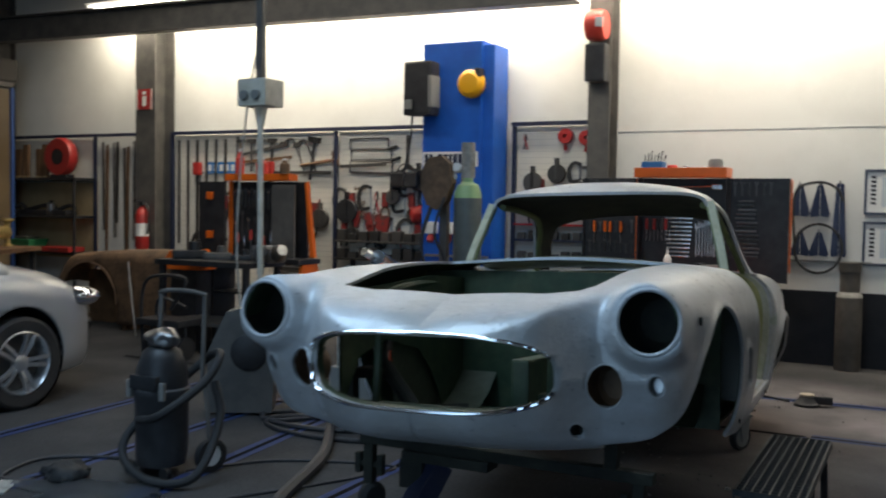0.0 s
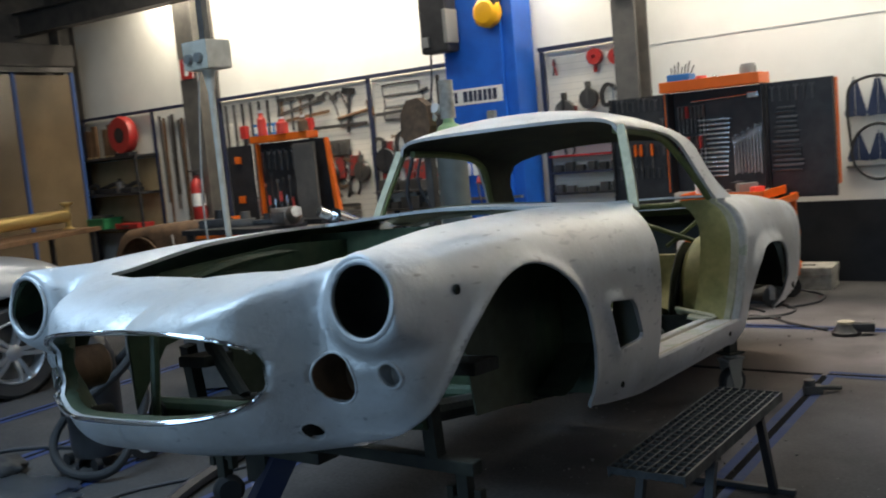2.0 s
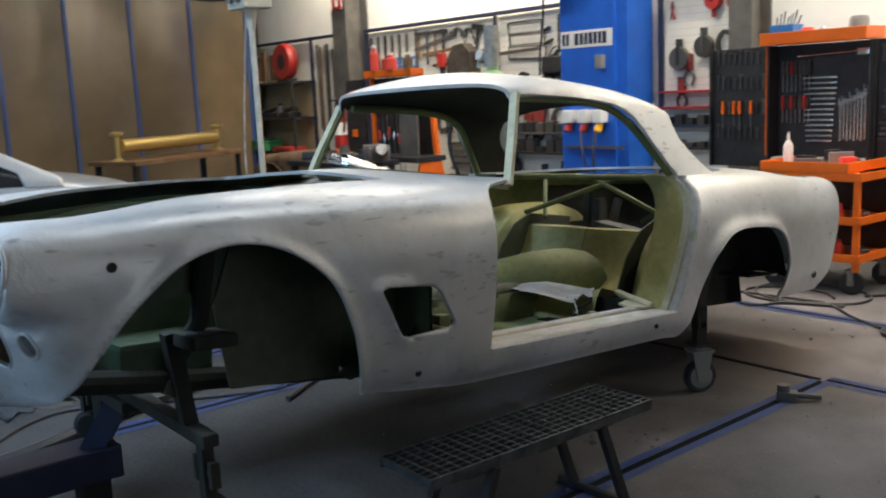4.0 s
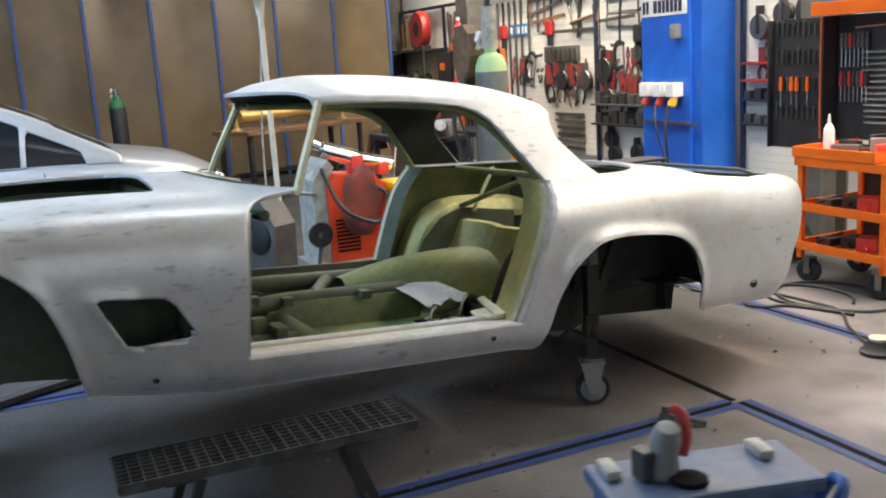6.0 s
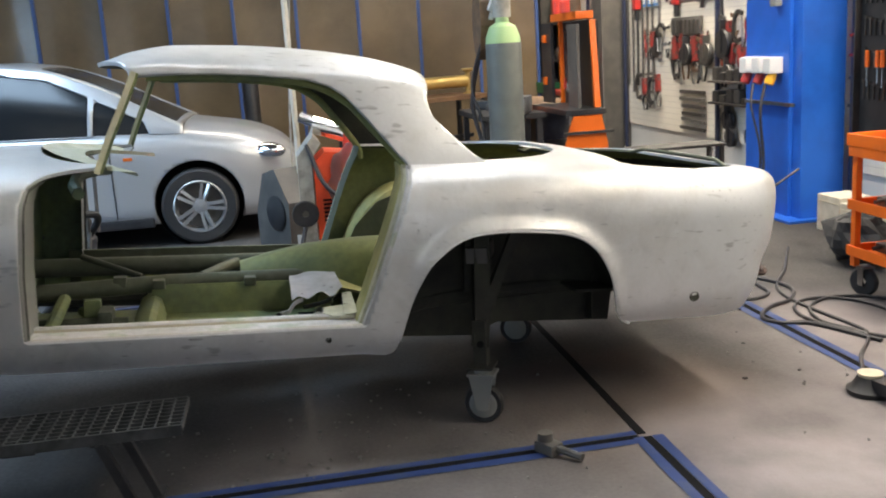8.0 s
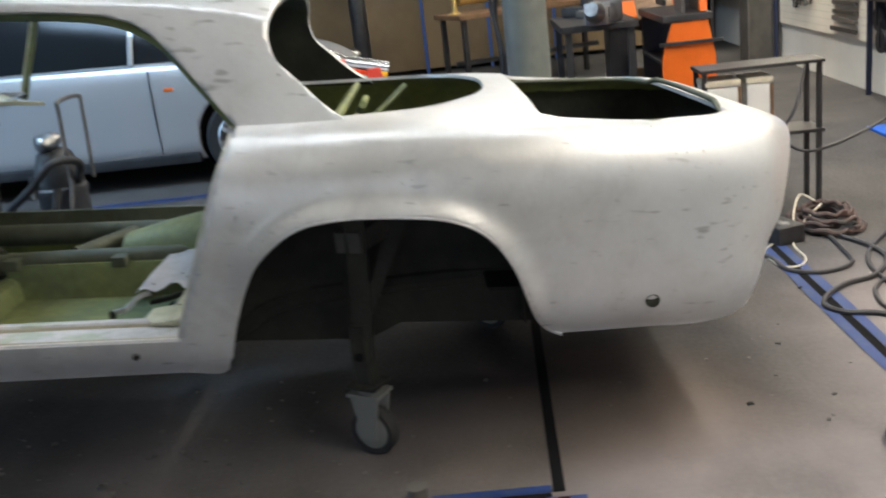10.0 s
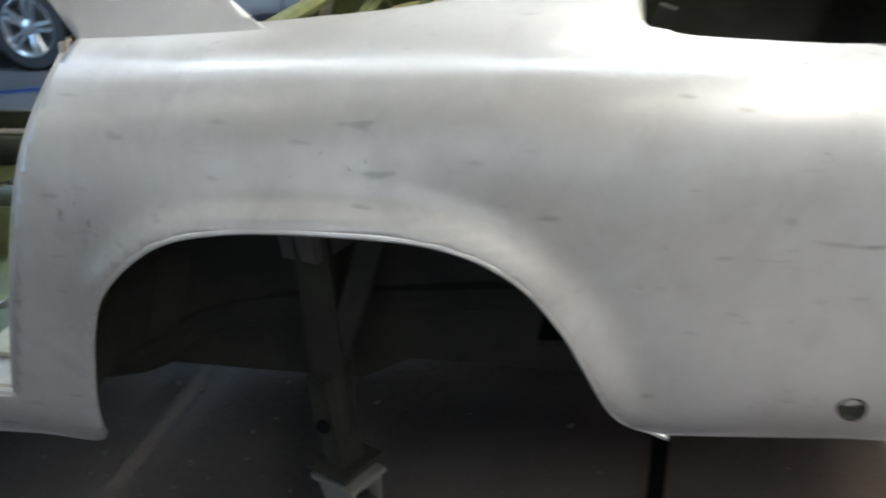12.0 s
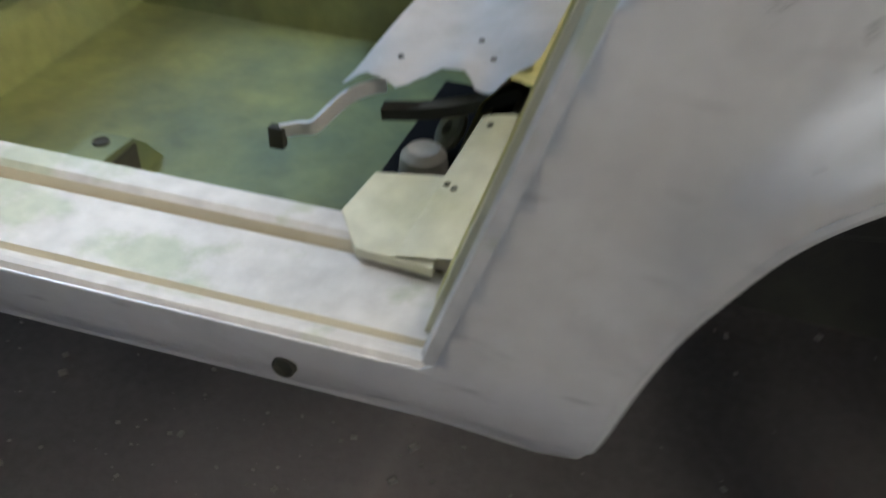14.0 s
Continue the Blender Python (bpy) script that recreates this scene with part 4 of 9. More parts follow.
# wheel houses: black outside, yellow-green towards the cabin
for sx in (1, -1):
    arch = [p for p in REAR_ARCH if p[1] > (-0.06 if p[0] < 1.7 else 0.05) and 1.2 < p[0] < 2.2]
    cs, cz = 1.68, -0.05
    grid = []
    for s, z in arch:
        line = []
        for depth, grow in ((0.735, 1.02), (0.66, 1.12), (0.55, 1.15), (0.47, 1.10), (0.43, 0.98), (0.42, 0.6)):
            line.append((sx * depth, cs + (s - cs) * grow, cz + (z - cz) * grow))
        grid.append(line)
    b = bmesh.new()
    vs = [[b.verts.new(p) for p in r] for r in grid]
    vi = [[b.verts.new((p[0] - sx * 0.012, cs + (p[1] - cs) * 1.03, cz + (p[2] - cz) * 1.03)) for p in r] for r in grid]
    for g, slot in ((vs, 0), (vi, 1)):
        for u, v in zip(g, g[1:]):
            for k in range(len(u) - 1):
                f = b.faces.new((u[k], u[k + 1], v[k + 1], v[k]))
                f.material_index, f.smooth = slot, True
    part("rear_wheel_house", b, [M_UNDER, M_JAMB], car, "inner wheel house, black underseal outside", True)
    b = bmesh.new()
    extrude_outline(b, [(1.22, -0.13), (1.62, -0.14), (1.72, -0.09), (2.20, -0.10), (2.22, 0.12), (1.95, 0.30), (1.45, 0.30), (1.24, 0.10)], 0.01, Matrix(((0, 0, 1, sx * 0.405), (1, 0, 0, 0), (0, 1, 0, 0), (0, 0, 0, 1))))
    part("wheel_house_wall", b, M_UNDER, car, "black inner wall of the wheel house")
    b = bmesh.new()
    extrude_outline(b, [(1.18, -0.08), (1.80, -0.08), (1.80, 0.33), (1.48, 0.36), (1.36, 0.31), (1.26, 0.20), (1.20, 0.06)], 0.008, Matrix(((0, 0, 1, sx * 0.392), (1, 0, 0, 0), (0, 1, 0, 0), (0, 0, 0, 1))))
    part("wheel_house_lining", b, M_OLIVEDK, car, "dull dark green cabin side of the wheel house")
    # inner panel beside the engine bay, with strut and rails
    b = bmesh.new()
    pts = [(-1.28, 0.02), (-1.30, 0.30), (-1.15, 0.44), (-0.55, 0.50), (-0.17, 0.50), (-0.17, 0.02), (-0.40, -0.05), (-0.52, 0.10), (-0.66, 0.20), (-0.95, 0.25), (-1.15, 0.2)]
    extrude_outline(b, pts, 0.008, Matrix(((0, 0, 1, sx * 0.475), (1, 0, 0, 0), (0, 1, 0, 0), (0, 0, 0, 1))))
    part("inner_wing_panel", b, M_ENGINE, car, "dark green inner wing panel")
    b = bmesh.new()
    extrude_outline(b, [(-0.42, -0.07), (-0.40, 0.20), (-0.48, 0.42), (-0.80, 0.42), (-0.87, 0.20), (-0.82, -0.05)], 0.006, Matrix(((0, 0, 1, sx * 0.487), (1, 0, 0, 0), (0, 1, 0, 0), (0, 0, 0, 1))))
    part("wheel_house_panel", b, M_OLIVEDK, car, "dull green rear half of the front wheel house")
    b = bmesh.new()
    sweep(b, smooth_path([(sx * 0.36, -1.30, 0.02), (sx * 0.36, -0.9, -0.03), (sx * 0.38, -0.2, -0.09), (sx * 0.44, 0.3, -0.12), (sx * 0.44, 1.1, -0.12), (sx * 0.40, 1.4, 0.0), (sx * 0.40, 2.1, 0.06), (sx * 0.38, 2.5, 0.04)], 6), 0.035, 10)
    part("chassis_tube", b, M_UNDER, car, "round chassis tube in green primer", True)
    b = bmesh.new()
    sweep(b, smooth_path([(sx * 0.46, -1.28, 0.33), (sx * 0.47, -0.8, 0.45), (sx * 0.50, -0.18, 0.48)], 6), 0.018, 8)
    part("upper_rail_tube", b, M_ENGINE, car, "upper engine bay tube", True)
    b = bmesh.new()
    sweep(b, [(sx * 0.35, -0.94, 0.0), (sx * 0.50, -0.92, 0.17), (sx * 0.53, -0.91, 0.40)], 0.028, 10)
    box(b, (min(sx * 0.47, sx * 0.60), -0.99, 0.10), (max(sx * 0.47, sx * 0.60), -0.85, 0.14), 0.01)
    part("suspension_post", b, M_UNDER, car, "dark suspension post", True)
for s, z in ((-1.26, 0.03), (-0.95, -0.04), (-0.30, -0.09), (1.35, 0.0), (2.05, 0.06)):
    b = bmesh.new()
    sweep(b, [(-0.40, s, z), (0.40, s, z)], 0.03, 10)
    part("cross_tube", b, M_ENGINE, car, "chassis cross tube in green primer", True)
b = bmesh.new()
for sx in (1, -1):
    sweep(b, [(sx * 0.30, -1.35, 0.02), (sx * 0.30, -1.33, 0.36)], 0.014, 8)
    sweep(b, [(sx * 0.30, -1.33, 0.36), (sx * 0.05, -1.30, 0.37)], 0.012, 8)
box(b, (-0.33, -1.36, 0.36), (0.33, -1.33, 0.385), 0.004)
box(b, (0.10, -1.10, -0.02), (0.36, -0.80, 0.10), 0.02)
box(b, (0.12, -1.20, 0.02), (0.18, -0.60, 0.22), 0.01)
part("radiator_support", b, M_ENGINE, car, "dark green radiator support frame")

# boot: floor, inner tail lining, braces seen through the rear window
b = bmesh.new()
box(b, (-0.60, 1.98, 0.06), (0.60, 2.62, 0.072), 0.003)
box(b, (-0.42, 1.45, 0.02), (0.42, 2.0, 0.032), 0.003)
part("boot_floor", b, M_UNDER, car, "dark boot floor")
b = bmesh.new()
sweep(b, [(-0.48, 2.10, 0.02), (-0.48, 2.10, 0.10), (0.0, 2.12, -0.04), (0.48, 2.10, 0.02)], 0.02, flat=(0.004, 0.10))
part("boot_front_panel", b, M_UNDER, car, "dark panel under the boot")
for p0, p1, r in (((-0.50, 1.50, 0.34), (0.10, 1.62, 0.55), 0.013), ((0.50, 1.50, 0.34), (-0.10, 1.62, 0.55), 0.013), ((-0.58, 1.56, 0.55), (0.58, 1.56, 0.55), 0.015),
                  ((-0.30, 1.50, 0.34), (-0.52, 1.75, 0.55), 0.011), ((0.30, 1.50, 0.34), (0.52, 1.75, 0.55), 0.011)):
    part("brace_tube", sweep(bmesh.new(), [p0, p1], r, 8), M_INNER, car, "brace tube behind the seat", True)
b = bmesh.new()
sweep(b, [(x, s, 0.556 - 0.02 * (abs(x) > 0.44)) for x, s in TRUNK], 0.009, 8, closed=True)
part("boot_opening_flange", b, M_OLIVEDK, car, "dull green flange round the boot opening", True)

# loose brackets and a torn metal flap on the floor pan beside the sill
for bx, bs in ((0.485, 0.668), (0.485, 0.30)):
    b = bmesh.new()
    extrude_outline(b, [(-0.05, -0.086), (0.10, -0.086), (0.075, -0.030), (0.0, -0.034), (-0.02, -0.05)], 0.046, Matrix.Translation((bx, bs + 0.023, 0)) @ Matrix.Rotation(radians(90), 4, "X"))
    lug = part("seat_bracket", b, M_INNER, car, "folded seat mounting bracket in yellow-green primer")
    b = bmesh.new()
    lathe(b, [(0.0, 0.001), (0.007, 0.001), (0.009, 0.003), (0.010, 0.0)], 12, Matrix.Translation((bx + 0.022, bs - 0.002, -0.0325)))
    part("bolt_hole", b, M_UNDER, lug, "dark bolt hole", True)
    # the bracket is solid; a black sheet paints its shaded open end
    part("shadow_side", boxes(((bx + 0.0, bs + 0.0235, -0.082), (bx + 0.072, bs + 0.0265, -0.040))), M_UNDER, lug, "black sheet for the shade in the bracket's open end")
rows = []
for i in range(25):
    u = i / 24
    tear = 0.010 * math.sin(9 * u + 0.5) + 0.007 * math.sin(25 * u + 1) + 0.004 * math.sin(47 * u)
    line = []
    for v in np.linspace(0, 1, 13):
        x = 0.372 - 0.035 * u + tear - (0.41 + tear) * v
        lift = 0.008 * math.exp(-v / 0.06) * (1 + math.sin(14 * u)) + 0.006 * math.sin(7 * u + 5 * v) + 0.012 * math.exp(-((u - 0.55) / 0.12) ** 2 - (v / 0.2) ** 2)
        line.append((x, 0.90 + 0.205 * u + 0.02 * v * (1 - u), 0.016 + 0.042 * v + 0.030 * u * u + lift))
    rows.append(line)
strip(rows, M_SHEET, "torn_metal_sheet", "bent grey metal sheet with a torn edge", True)
for hx, hs, hz in ((0.315, 0.945, 0.034), (0.30, 1.035, 0.062), (0.34, 1.06, 0.062)):
    b = bmesh.new()
    lathe(b, [(0.0, 0.0015), (0.003, 0.0015), (0.004, 0.0)], 10, Matrix.Translation((hx, hs, hz)))
    part("rivet_hole", b, M_UNDER, car, "small dark rivet hole", True)
b = bmesh.new()
sweep(b, smooth_path([(0.360, 0.944, 0.020), (0.376, 0.924, 0.018), (0.390, 0.909, 0.012), (0.406, 0.896, 0.0), (0.424, 0.884, -0.011), (0.428, 0.868, -0.014), (0.440, 0.850, -0.015)], 6), 0.004, flat=(0.0022, 0.008))
clip = part("bent_bracket", b, M_SHEET, car, "bent thin strip of the torn sheet")
part("clip_end", box(bmesh.new(), (0.434, 0.838, -0.036), (0.446, 0.856, -0.010), 0.003), M_UNDER, clip, "dark folded end")
# cream gusset plate between the sill rail and the jamb flange
b = bmesh.new()
top = [(0.650, 1.028, 0.0215), (0.603, 0.995, 0.0222), (0.545, 1.005, 0.030), (0.537, 1.072, 0.036), (0.656, 1.100, 0.0225)]
hi = [b.verts.new(p) for p in top]
lo = [b.verts.new((p[0], p[1], p[2] - 0.009)) for p in top]
b.faces.new(hi)
b.faces.new(lo[::-1])
for k in range(5):
    b.faces.new((hi[k], lo[k], lo[(k + 1) % 5], hi[(k + 1) % 5]))
bmesh.ops.recalc_face_normals(b, faces=b.faces[:])
part("sill_gusset", b, M_CREAM, car, "cream gusset plate at the sill end")
rows = []
for u in np.linspace(0, 1, 8):
    x, z, near = 0.652 - 0.187 * u, 0.0245 + 0.0395 * u, 1.064 + 0.020 * u
    rows.append([(x, near - 0.001, z - 0.010), (x, near, z - 0.001), (x, near + 0.004, z + 0.001), (x - 0.004, 1.100, z + 0.003), (x - 0.006, 1.118, z + 0.005), (x - 0.006, 1.120, z - 0.03)])
strip(rows, M_CREAM, "jamb_foot_flange", "cream flange along the foot of the jamb", True)
for fx, fs, fz in ((0.562, 1.081, 0.0445), (0.566, 1.089, 0.0440), (0.478, 1.096, 0.0635)):
    b = bmesh.new()
    lathe(b, [(0.0, 0.0015), (0.0025, 0.0012), (0.0035, 0.0)], 8, Matrix.Translation((fx, fs, fz)))
    part("rivet_hole", b, M_UNDER, car, "small dark rivet hole", True)
# two dark sheets that stand in for the shade inside the corner hollow
part("hollow_shade_sheet", box(bmesh.new(), (0.14, 0.945, -0.0855), (0.545, 1.10, -0.080), 0.002), M_GROOVE, car, "dark sheet for the shade in the hollow behind the gusset")
part("hollow_back", box(bmesh.new(), (0.33, 1.094, -0.08), (0.545, 1.10, 0.03), 0.002), M_UNDER, car, "dark sheet for the shade at the back of the hollow")
b = bmesh.new()
lathe(b, [(0.010, 0.0), (0.026, 0.0), (0.028, 0.006), (0.024, 0.010), (0.010, 0.010)], 20, Matrix.Translation((0.318, 1.012, -0.048)) @ Matrix.Rotation(radians(50), 4, "X") @ Matrix.Rotation(radians(25), 4, "Y"), True)
part("bracket_ring", b, M_GREY, car, "dark grey ring bracket", True)
b = bmesh.new()
lathe(b, [(0.0, 0.012), (0.018, 0.011), (0.026, 0.002), (0.028, -0.02), (0.026, -0.045)], 18, Matrix.Translation((0.405, 1.005, -0.034)))
part("floor_grommet", b, M_BEIGEGREY, car, "grey round grommet", True)
# black strip put in for the shade in the gap under the torn sheet
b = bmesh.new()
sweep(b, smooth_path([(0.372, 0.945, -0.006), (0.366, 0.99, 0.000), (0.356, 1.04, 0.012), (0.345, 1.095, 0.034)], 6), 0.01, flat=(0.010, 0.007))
part("rolled_edge", b, M_UNDER, car, "black strip for the shade in the gap under the torn sheet", True)
for p0, p1, r in (((0.20, 0.05, 0.02), (0.62, 0.06, 0.0), 0.024), ((0.10, 0.10, -0.05), (0.60, 0.42, -0.045), 0.02)):
    part("foot_well_tube", sweep(bmesh.new(), [p0, p1], r, 10), M_INNER, car, "short tube in the foot well", True)
part("foot_well_block", box(bmesh.new(), (0.32, 0.14, -0.09), (0.37, 0.20, 0.05), 0.012), M_INNER, car)


def drilled(x, s, z, r):
    b = bmesh.new()
    m = Matrix.Translation((x, s, z)) @ Matrix.Rotation(radians(90 if x > 0 else -90), 4, "Y")
    lathe(b, [(0.0, -0.004), (r * 0.8, -0.003), (r, 0.0015), (r * 1.15, 0.001), (r * 1.2, -0.004)], 16, m)
    part("bolt_hole", b, M_UNDER, car, "small dark bolt hole", True)


for sx in (1, -1):
    for s, z, r in ((-1.275, 0.369, 0.011), (2.432, 0.05, 0.017), (1.0, -0.045, 0.009), (-0.30, -0.04, 0.009)):
        drilled(sx * (skin_x(s, z) + 0.005), s, z, r)



# ---- the room ----
def slab(name, lo, hi, mat, label, bevel=0.0, cat="wall"):
    return tagged(finish(name, box(bmesh.new(), lo, hi, bevel), mat), label, cat, kind="structure")


WALL_Y, LEFT_X, RIGHT_X, BACK_Y, ROOF_H = 9.97, -7.42, 11.5, -3.0, 4.7
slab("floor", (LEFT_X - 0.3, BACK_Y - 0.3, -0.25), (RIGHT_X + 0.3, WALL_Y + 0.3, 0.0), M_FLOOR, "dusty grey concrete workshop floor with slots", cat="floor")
slab("wall_north", (LEFT_X - 0.3, WALL_Y, 0.0), (RIGHT_X + 0.3, WALL_Y + 0.25, ROOF_H), M_WALL, "white painted workshop wall", cat="wall")
slab("wall_west", (LEFT_X - 0.25, BACK_Y, 0.0), (LEFT_X, WALL_Y, ROOF_H), M_STEELDK, "dark wall behind brown curtain panels", cat="wall")
# the south wall has a gateway too
slab("wall_south_1", (LEFT_X - 0.3, BACK_Y - 0.25, 0.0), (1.2, BACK_Y, ROOF_H), M_GREYWALL, "plain pale wall beside the south gateway", cat="wall")
slab("wall_south_2", (5.2, BACK_Y - 0.25, 0.0), (RIGHT_X + 0.3, BACK_Y, ROOF_H), M_GREYWALL, "plain pale wall beside the south gateway", cat="wall")
slab("wall_south_3", (1.2, BACK_Y - 0.25, 3.4), (5.2, BACK_Y, ROOF_H), M_GREYWALL, "plain pale lintel over the south gateway", cat="wall")
# the east wall has a wide gateway to the yard
slab("wall_east_1", (RIGHT_X, BACK_Y, 0.0), (RIGHT_X + 0.25, 2.4, ROOF_H), M_GREYWALL, "plain pale wall beside the gateway", cat="wall")
slab("wall_east_2", (RIGHT_X, 9.4, 0.0), (RIGHT_X + 0.25, WALL_Y, ROOF_H), M_GREYWALL, "plain pale wall beside the gateway", cat="wall")
slab("wall_east_3", (RIGHT_X, 2.4, 3.9), (RIGHT_X + 0.25, 9.4, ROOF_H), M_GREYWALL, "plain pale lintel over the gateway", cat="wall")
slab("ceiling", (LEFT_X - 0.3, BACK_Y - 0.3, ROOF_H), (RIGHT_X + 0.3, WALL_Y + 0.3, ROOF_H + 0.15), M_CEIL, "dark sheet metal workshop roof", cat="ceiling")
slab("wall_dado", (2.3, WALL_Y - 0.012, 0.0), (RIGHT_X, WALL_Y - 0.002, 0.672), M_DADO, "dark painted lower band of the wall", cat="trim")
slab("wall_seam", (1.60, WALL_Y - 0.004, 2.145), (RIGHT_X, WALL_Y - 0.001, 2.150), M_GREYWALL, "thin horizontal panel joint on the wall", cat="trim")

# slots in the concrete, some masked with blue tape
SLOTS = [  # x0, y0, x1, y1, taped
    (-2.0, 6.99, 3.735, 6.99, False), (3.765, 7.0, 10.5, 7.12, True), (1.2, 8.10, 10.5, 8.24, True), (3.885, 2.2, 3.76, 6.97, True),
    (1.91, 1.0, 1.88, 6.95, True), (-0.30, 0.5, -0.56, 6.6, True), (0.55, 1.0, 0.32, 6.95, True), (1.22, 3.2, 0.90, 6.0, True), (5.95, 1.0, 5.8, 6.95, True)]
for x0, y0, x1, y1, taped in SLOTS:
    d = Vector((x1 - x0, y1 - y0, 0)).normalized()
    side = Vector((-d.y, d.x, 0))
    b = bmesh.new()
    c = (Vector((x0, y0, 0)) + Vector((x1, y1, 0))) / 2
    m = Matrix.Translation(c) @ Matrix.Rotation(math.atan2(d.y, d.x), 4, "Z")
    half = (Vector((x1, y1, 0)) - Vector((x0, y0, 0))).length / 2
    box(b, (-half, -0.017, 0.0), (half, 0.017, 0.003), 0, m)
    slot = tagged(finish("floor_slot", b, M_GROOVE), "dark straight anchor slot in the concrete floor", "floor slot", kind="structure")
    if taped:
        for sg in (1, -1):
            b = bmesh.new()
            n = int(half * 8)
            lo, hi = [], []
            for i in range(n + 1):
                u = -half + 2 * half * i / n
                w = 0.058 + 0.012 * noise.noise((u * 2.3 + x0 * 7, sg * 3.1, 0)) + 0.006 * noise.noise((u * 17, sg, 2))
                lo.append(b.verts.new(m @ Vector((u, sg * 0.018, 0.0045))))
                hi.append(b.verts.new(m @ Vector((u, sg * w, 0.0035))))
            for i in range(n):
                q = (lo[i], lo[i + 1], hi[i + 1], hi[i])
                b.faces.new(q if sg > 0 else q[::-1])
            tagged(finish("floor_tape", b, M_TAPE), "worn blue masking tape along a floor slot", "tape", kind="structure")

# steel columns of the hall
for x0, x1, y0, nm in ((-4.55, -4.22, 9.62, "column_1"), (1.36, 1.58, 9.68, "column_2"), (-7.40, -7.18, 9.70, "column_3")):
    b = bmesh.new()
    box(b, (x0, y0, 0), (x1, y0 + 0.022, ROOF_H), 0.003)
    box(b, (x0, WALL_Y - 0.03, 0), (x1, WALL_Y - 0.008, ROOF_H), 0.003)
    box(b, ((x0 + x1) / 2 - 0.012, y0 + 0.022, 0), ((x0 + x1) / 2 + 0.012, WALL_Y - 0.03, ROOF_H), 0)
    tagged(finish(nm, b, M_STEELDK), "dark grey steel hall column of H section", "column", kind="structure")

# dark crane beam in front of the lamps, and roof beams
b = bmesh.new()
m = Matrix.Translation((-2.97, 9.25, 3.53)) @ Matrix.Rotation(radians(0.98), 4, "Y")
box(b, (-4.4, -0.09, 0.14), (4.35, 0.09, 0.16), 0.002, m)
box(b, (-4.4, -0.09, -0.16), (4.35, 0.09, -0.14), 0.002, m)
box(b, (-4.4, -0.008, -0.14), (4.35, 0.008, 0.14), 0, m)
tagged(finish("crane_beam", b, M_STEELDK), "dark steel beam under the roof", "beam", kind="structure")
for i, y in enumerate((1.0, 3.6, 6.2, 8.6)):
    b = bmesh.new()
    box(b, (LEFT_X, y - 0.08, ROOF_H - 0.30), (RIGHT_X, y + 0.08, ROOF_H - 0.28), 0)
    box(b, (LEFT_X, y - 0.008, ROOF_H - 0.28), (RIGHT_X, y + 0.008, ROOF_H), 0)
    tagged(finish(f"roof_beam_{i + 1}", b, M_STEELDK), "dark steel roof beam", "beam", kind="structure")

# light fittings: metal trough with two tubes
def tube_fitting(at, length, along_x):
    t = thing("fluorescent_light", "long white fluorescent tube light under the roof", "ceiling light", at, 0 if along_x else 90, group="workshop tube lights")
    part("housing", boxes(((-length / 2, -0.11, 0.0), (length / 2, 0.11, 0.06)), bevel=0.01), M_WHITE, t)
    for k in (-0.05, 0.05):
        b = bmesh.new()
        rod(b, (-length / 2 + 0.04, k, -0.025), (length / 2 - 0.04, k, -0.025), 0.013)
        part("tube", b, M_TUBE, t, "glowing tube", True)
    for k in (-0.42, 0.42):
        part("hanger", rod(bmesh.new(), (length * k, 0, 0.06), (length * k, 0, ROOF_H - at[2]), 0.006, 6), M_STEELDK, t)
    return t


for at, ln, ax in (((-0.75, 9.52, 3.86), 9.0, True), ((5.6, 9.3, 4.1), 5.0, True), ((3.4, 5.2, 4.32), 5.0, False), ((6.4, 4.4, 4.32), 5.0, False), ((-3.6, 6.0, 4.32), 5.0, False)):
    tube_fitting(at, ln, ax)

# brown plastic curtain bay with blue posts
curtain = thing("brown_curtain_wall", "glossy brown plastic curtain panels between blue steel posts", "curtain", (0, 0, 0))
CX = -6.72
posts = [9.5 - 0.855 * k for k in range(15)]
for k, y in enumerate(posts):
    b = bmesh.new()
    box(b, (CX + 0.0, y - 0.022, 0), (CX + 0.05, y + 0.022, 2.88), 0.004)
    part("post", b, M_BLUEPOST, curtain)
    if k:
        b = bmesh.new()
        rows = 10
        y0, y1 = y + 0.022, posts[k - 1] - 0.022
        grid = []
        for i in range(13):
            u = i / 12
            yy = y0 + (y1 - y0) * u
            grid.append([b.verts.new((CX + 0.015 - 0.035 * math.sin(math.pi * u) + 0.008 * noise.noise((yy * 3, j * 0.5, k)), yy, 0.06 + 2.79 * j / rows)) for j in range(rows + 1)])
        for u, v in zip(grid, grid[1:]):
            for j in range(rows):
                b.faces.new((u[j], u[j + 1], v[j + 1], v[j])).smooth = True
        part("curtain_panel", b, M_BROWN, curtain)
part("top_rail", boxes(((CX - 0.02, posts[-1], 2.88), (CX + 0.07, posts[0], 2.95)), bevel=0.005), M_STEELDK, curtain)
# dark stored bundle above the curtain
for k in range(7):
    y = 9.0 - k * 1.5
    b = box(bmesh.new(), (CX - 0.55, y - 0.6, 2.952), (CX + 0.1, y + 0.55, 3.25 + 0.18 * math.sin(k * 2.1) ** 2), 0.03)
    tagged(finish("storage_box", b, M_CEIL), "dark box stored on top of the curtain bay", "storage box", "boxes over the curtain")



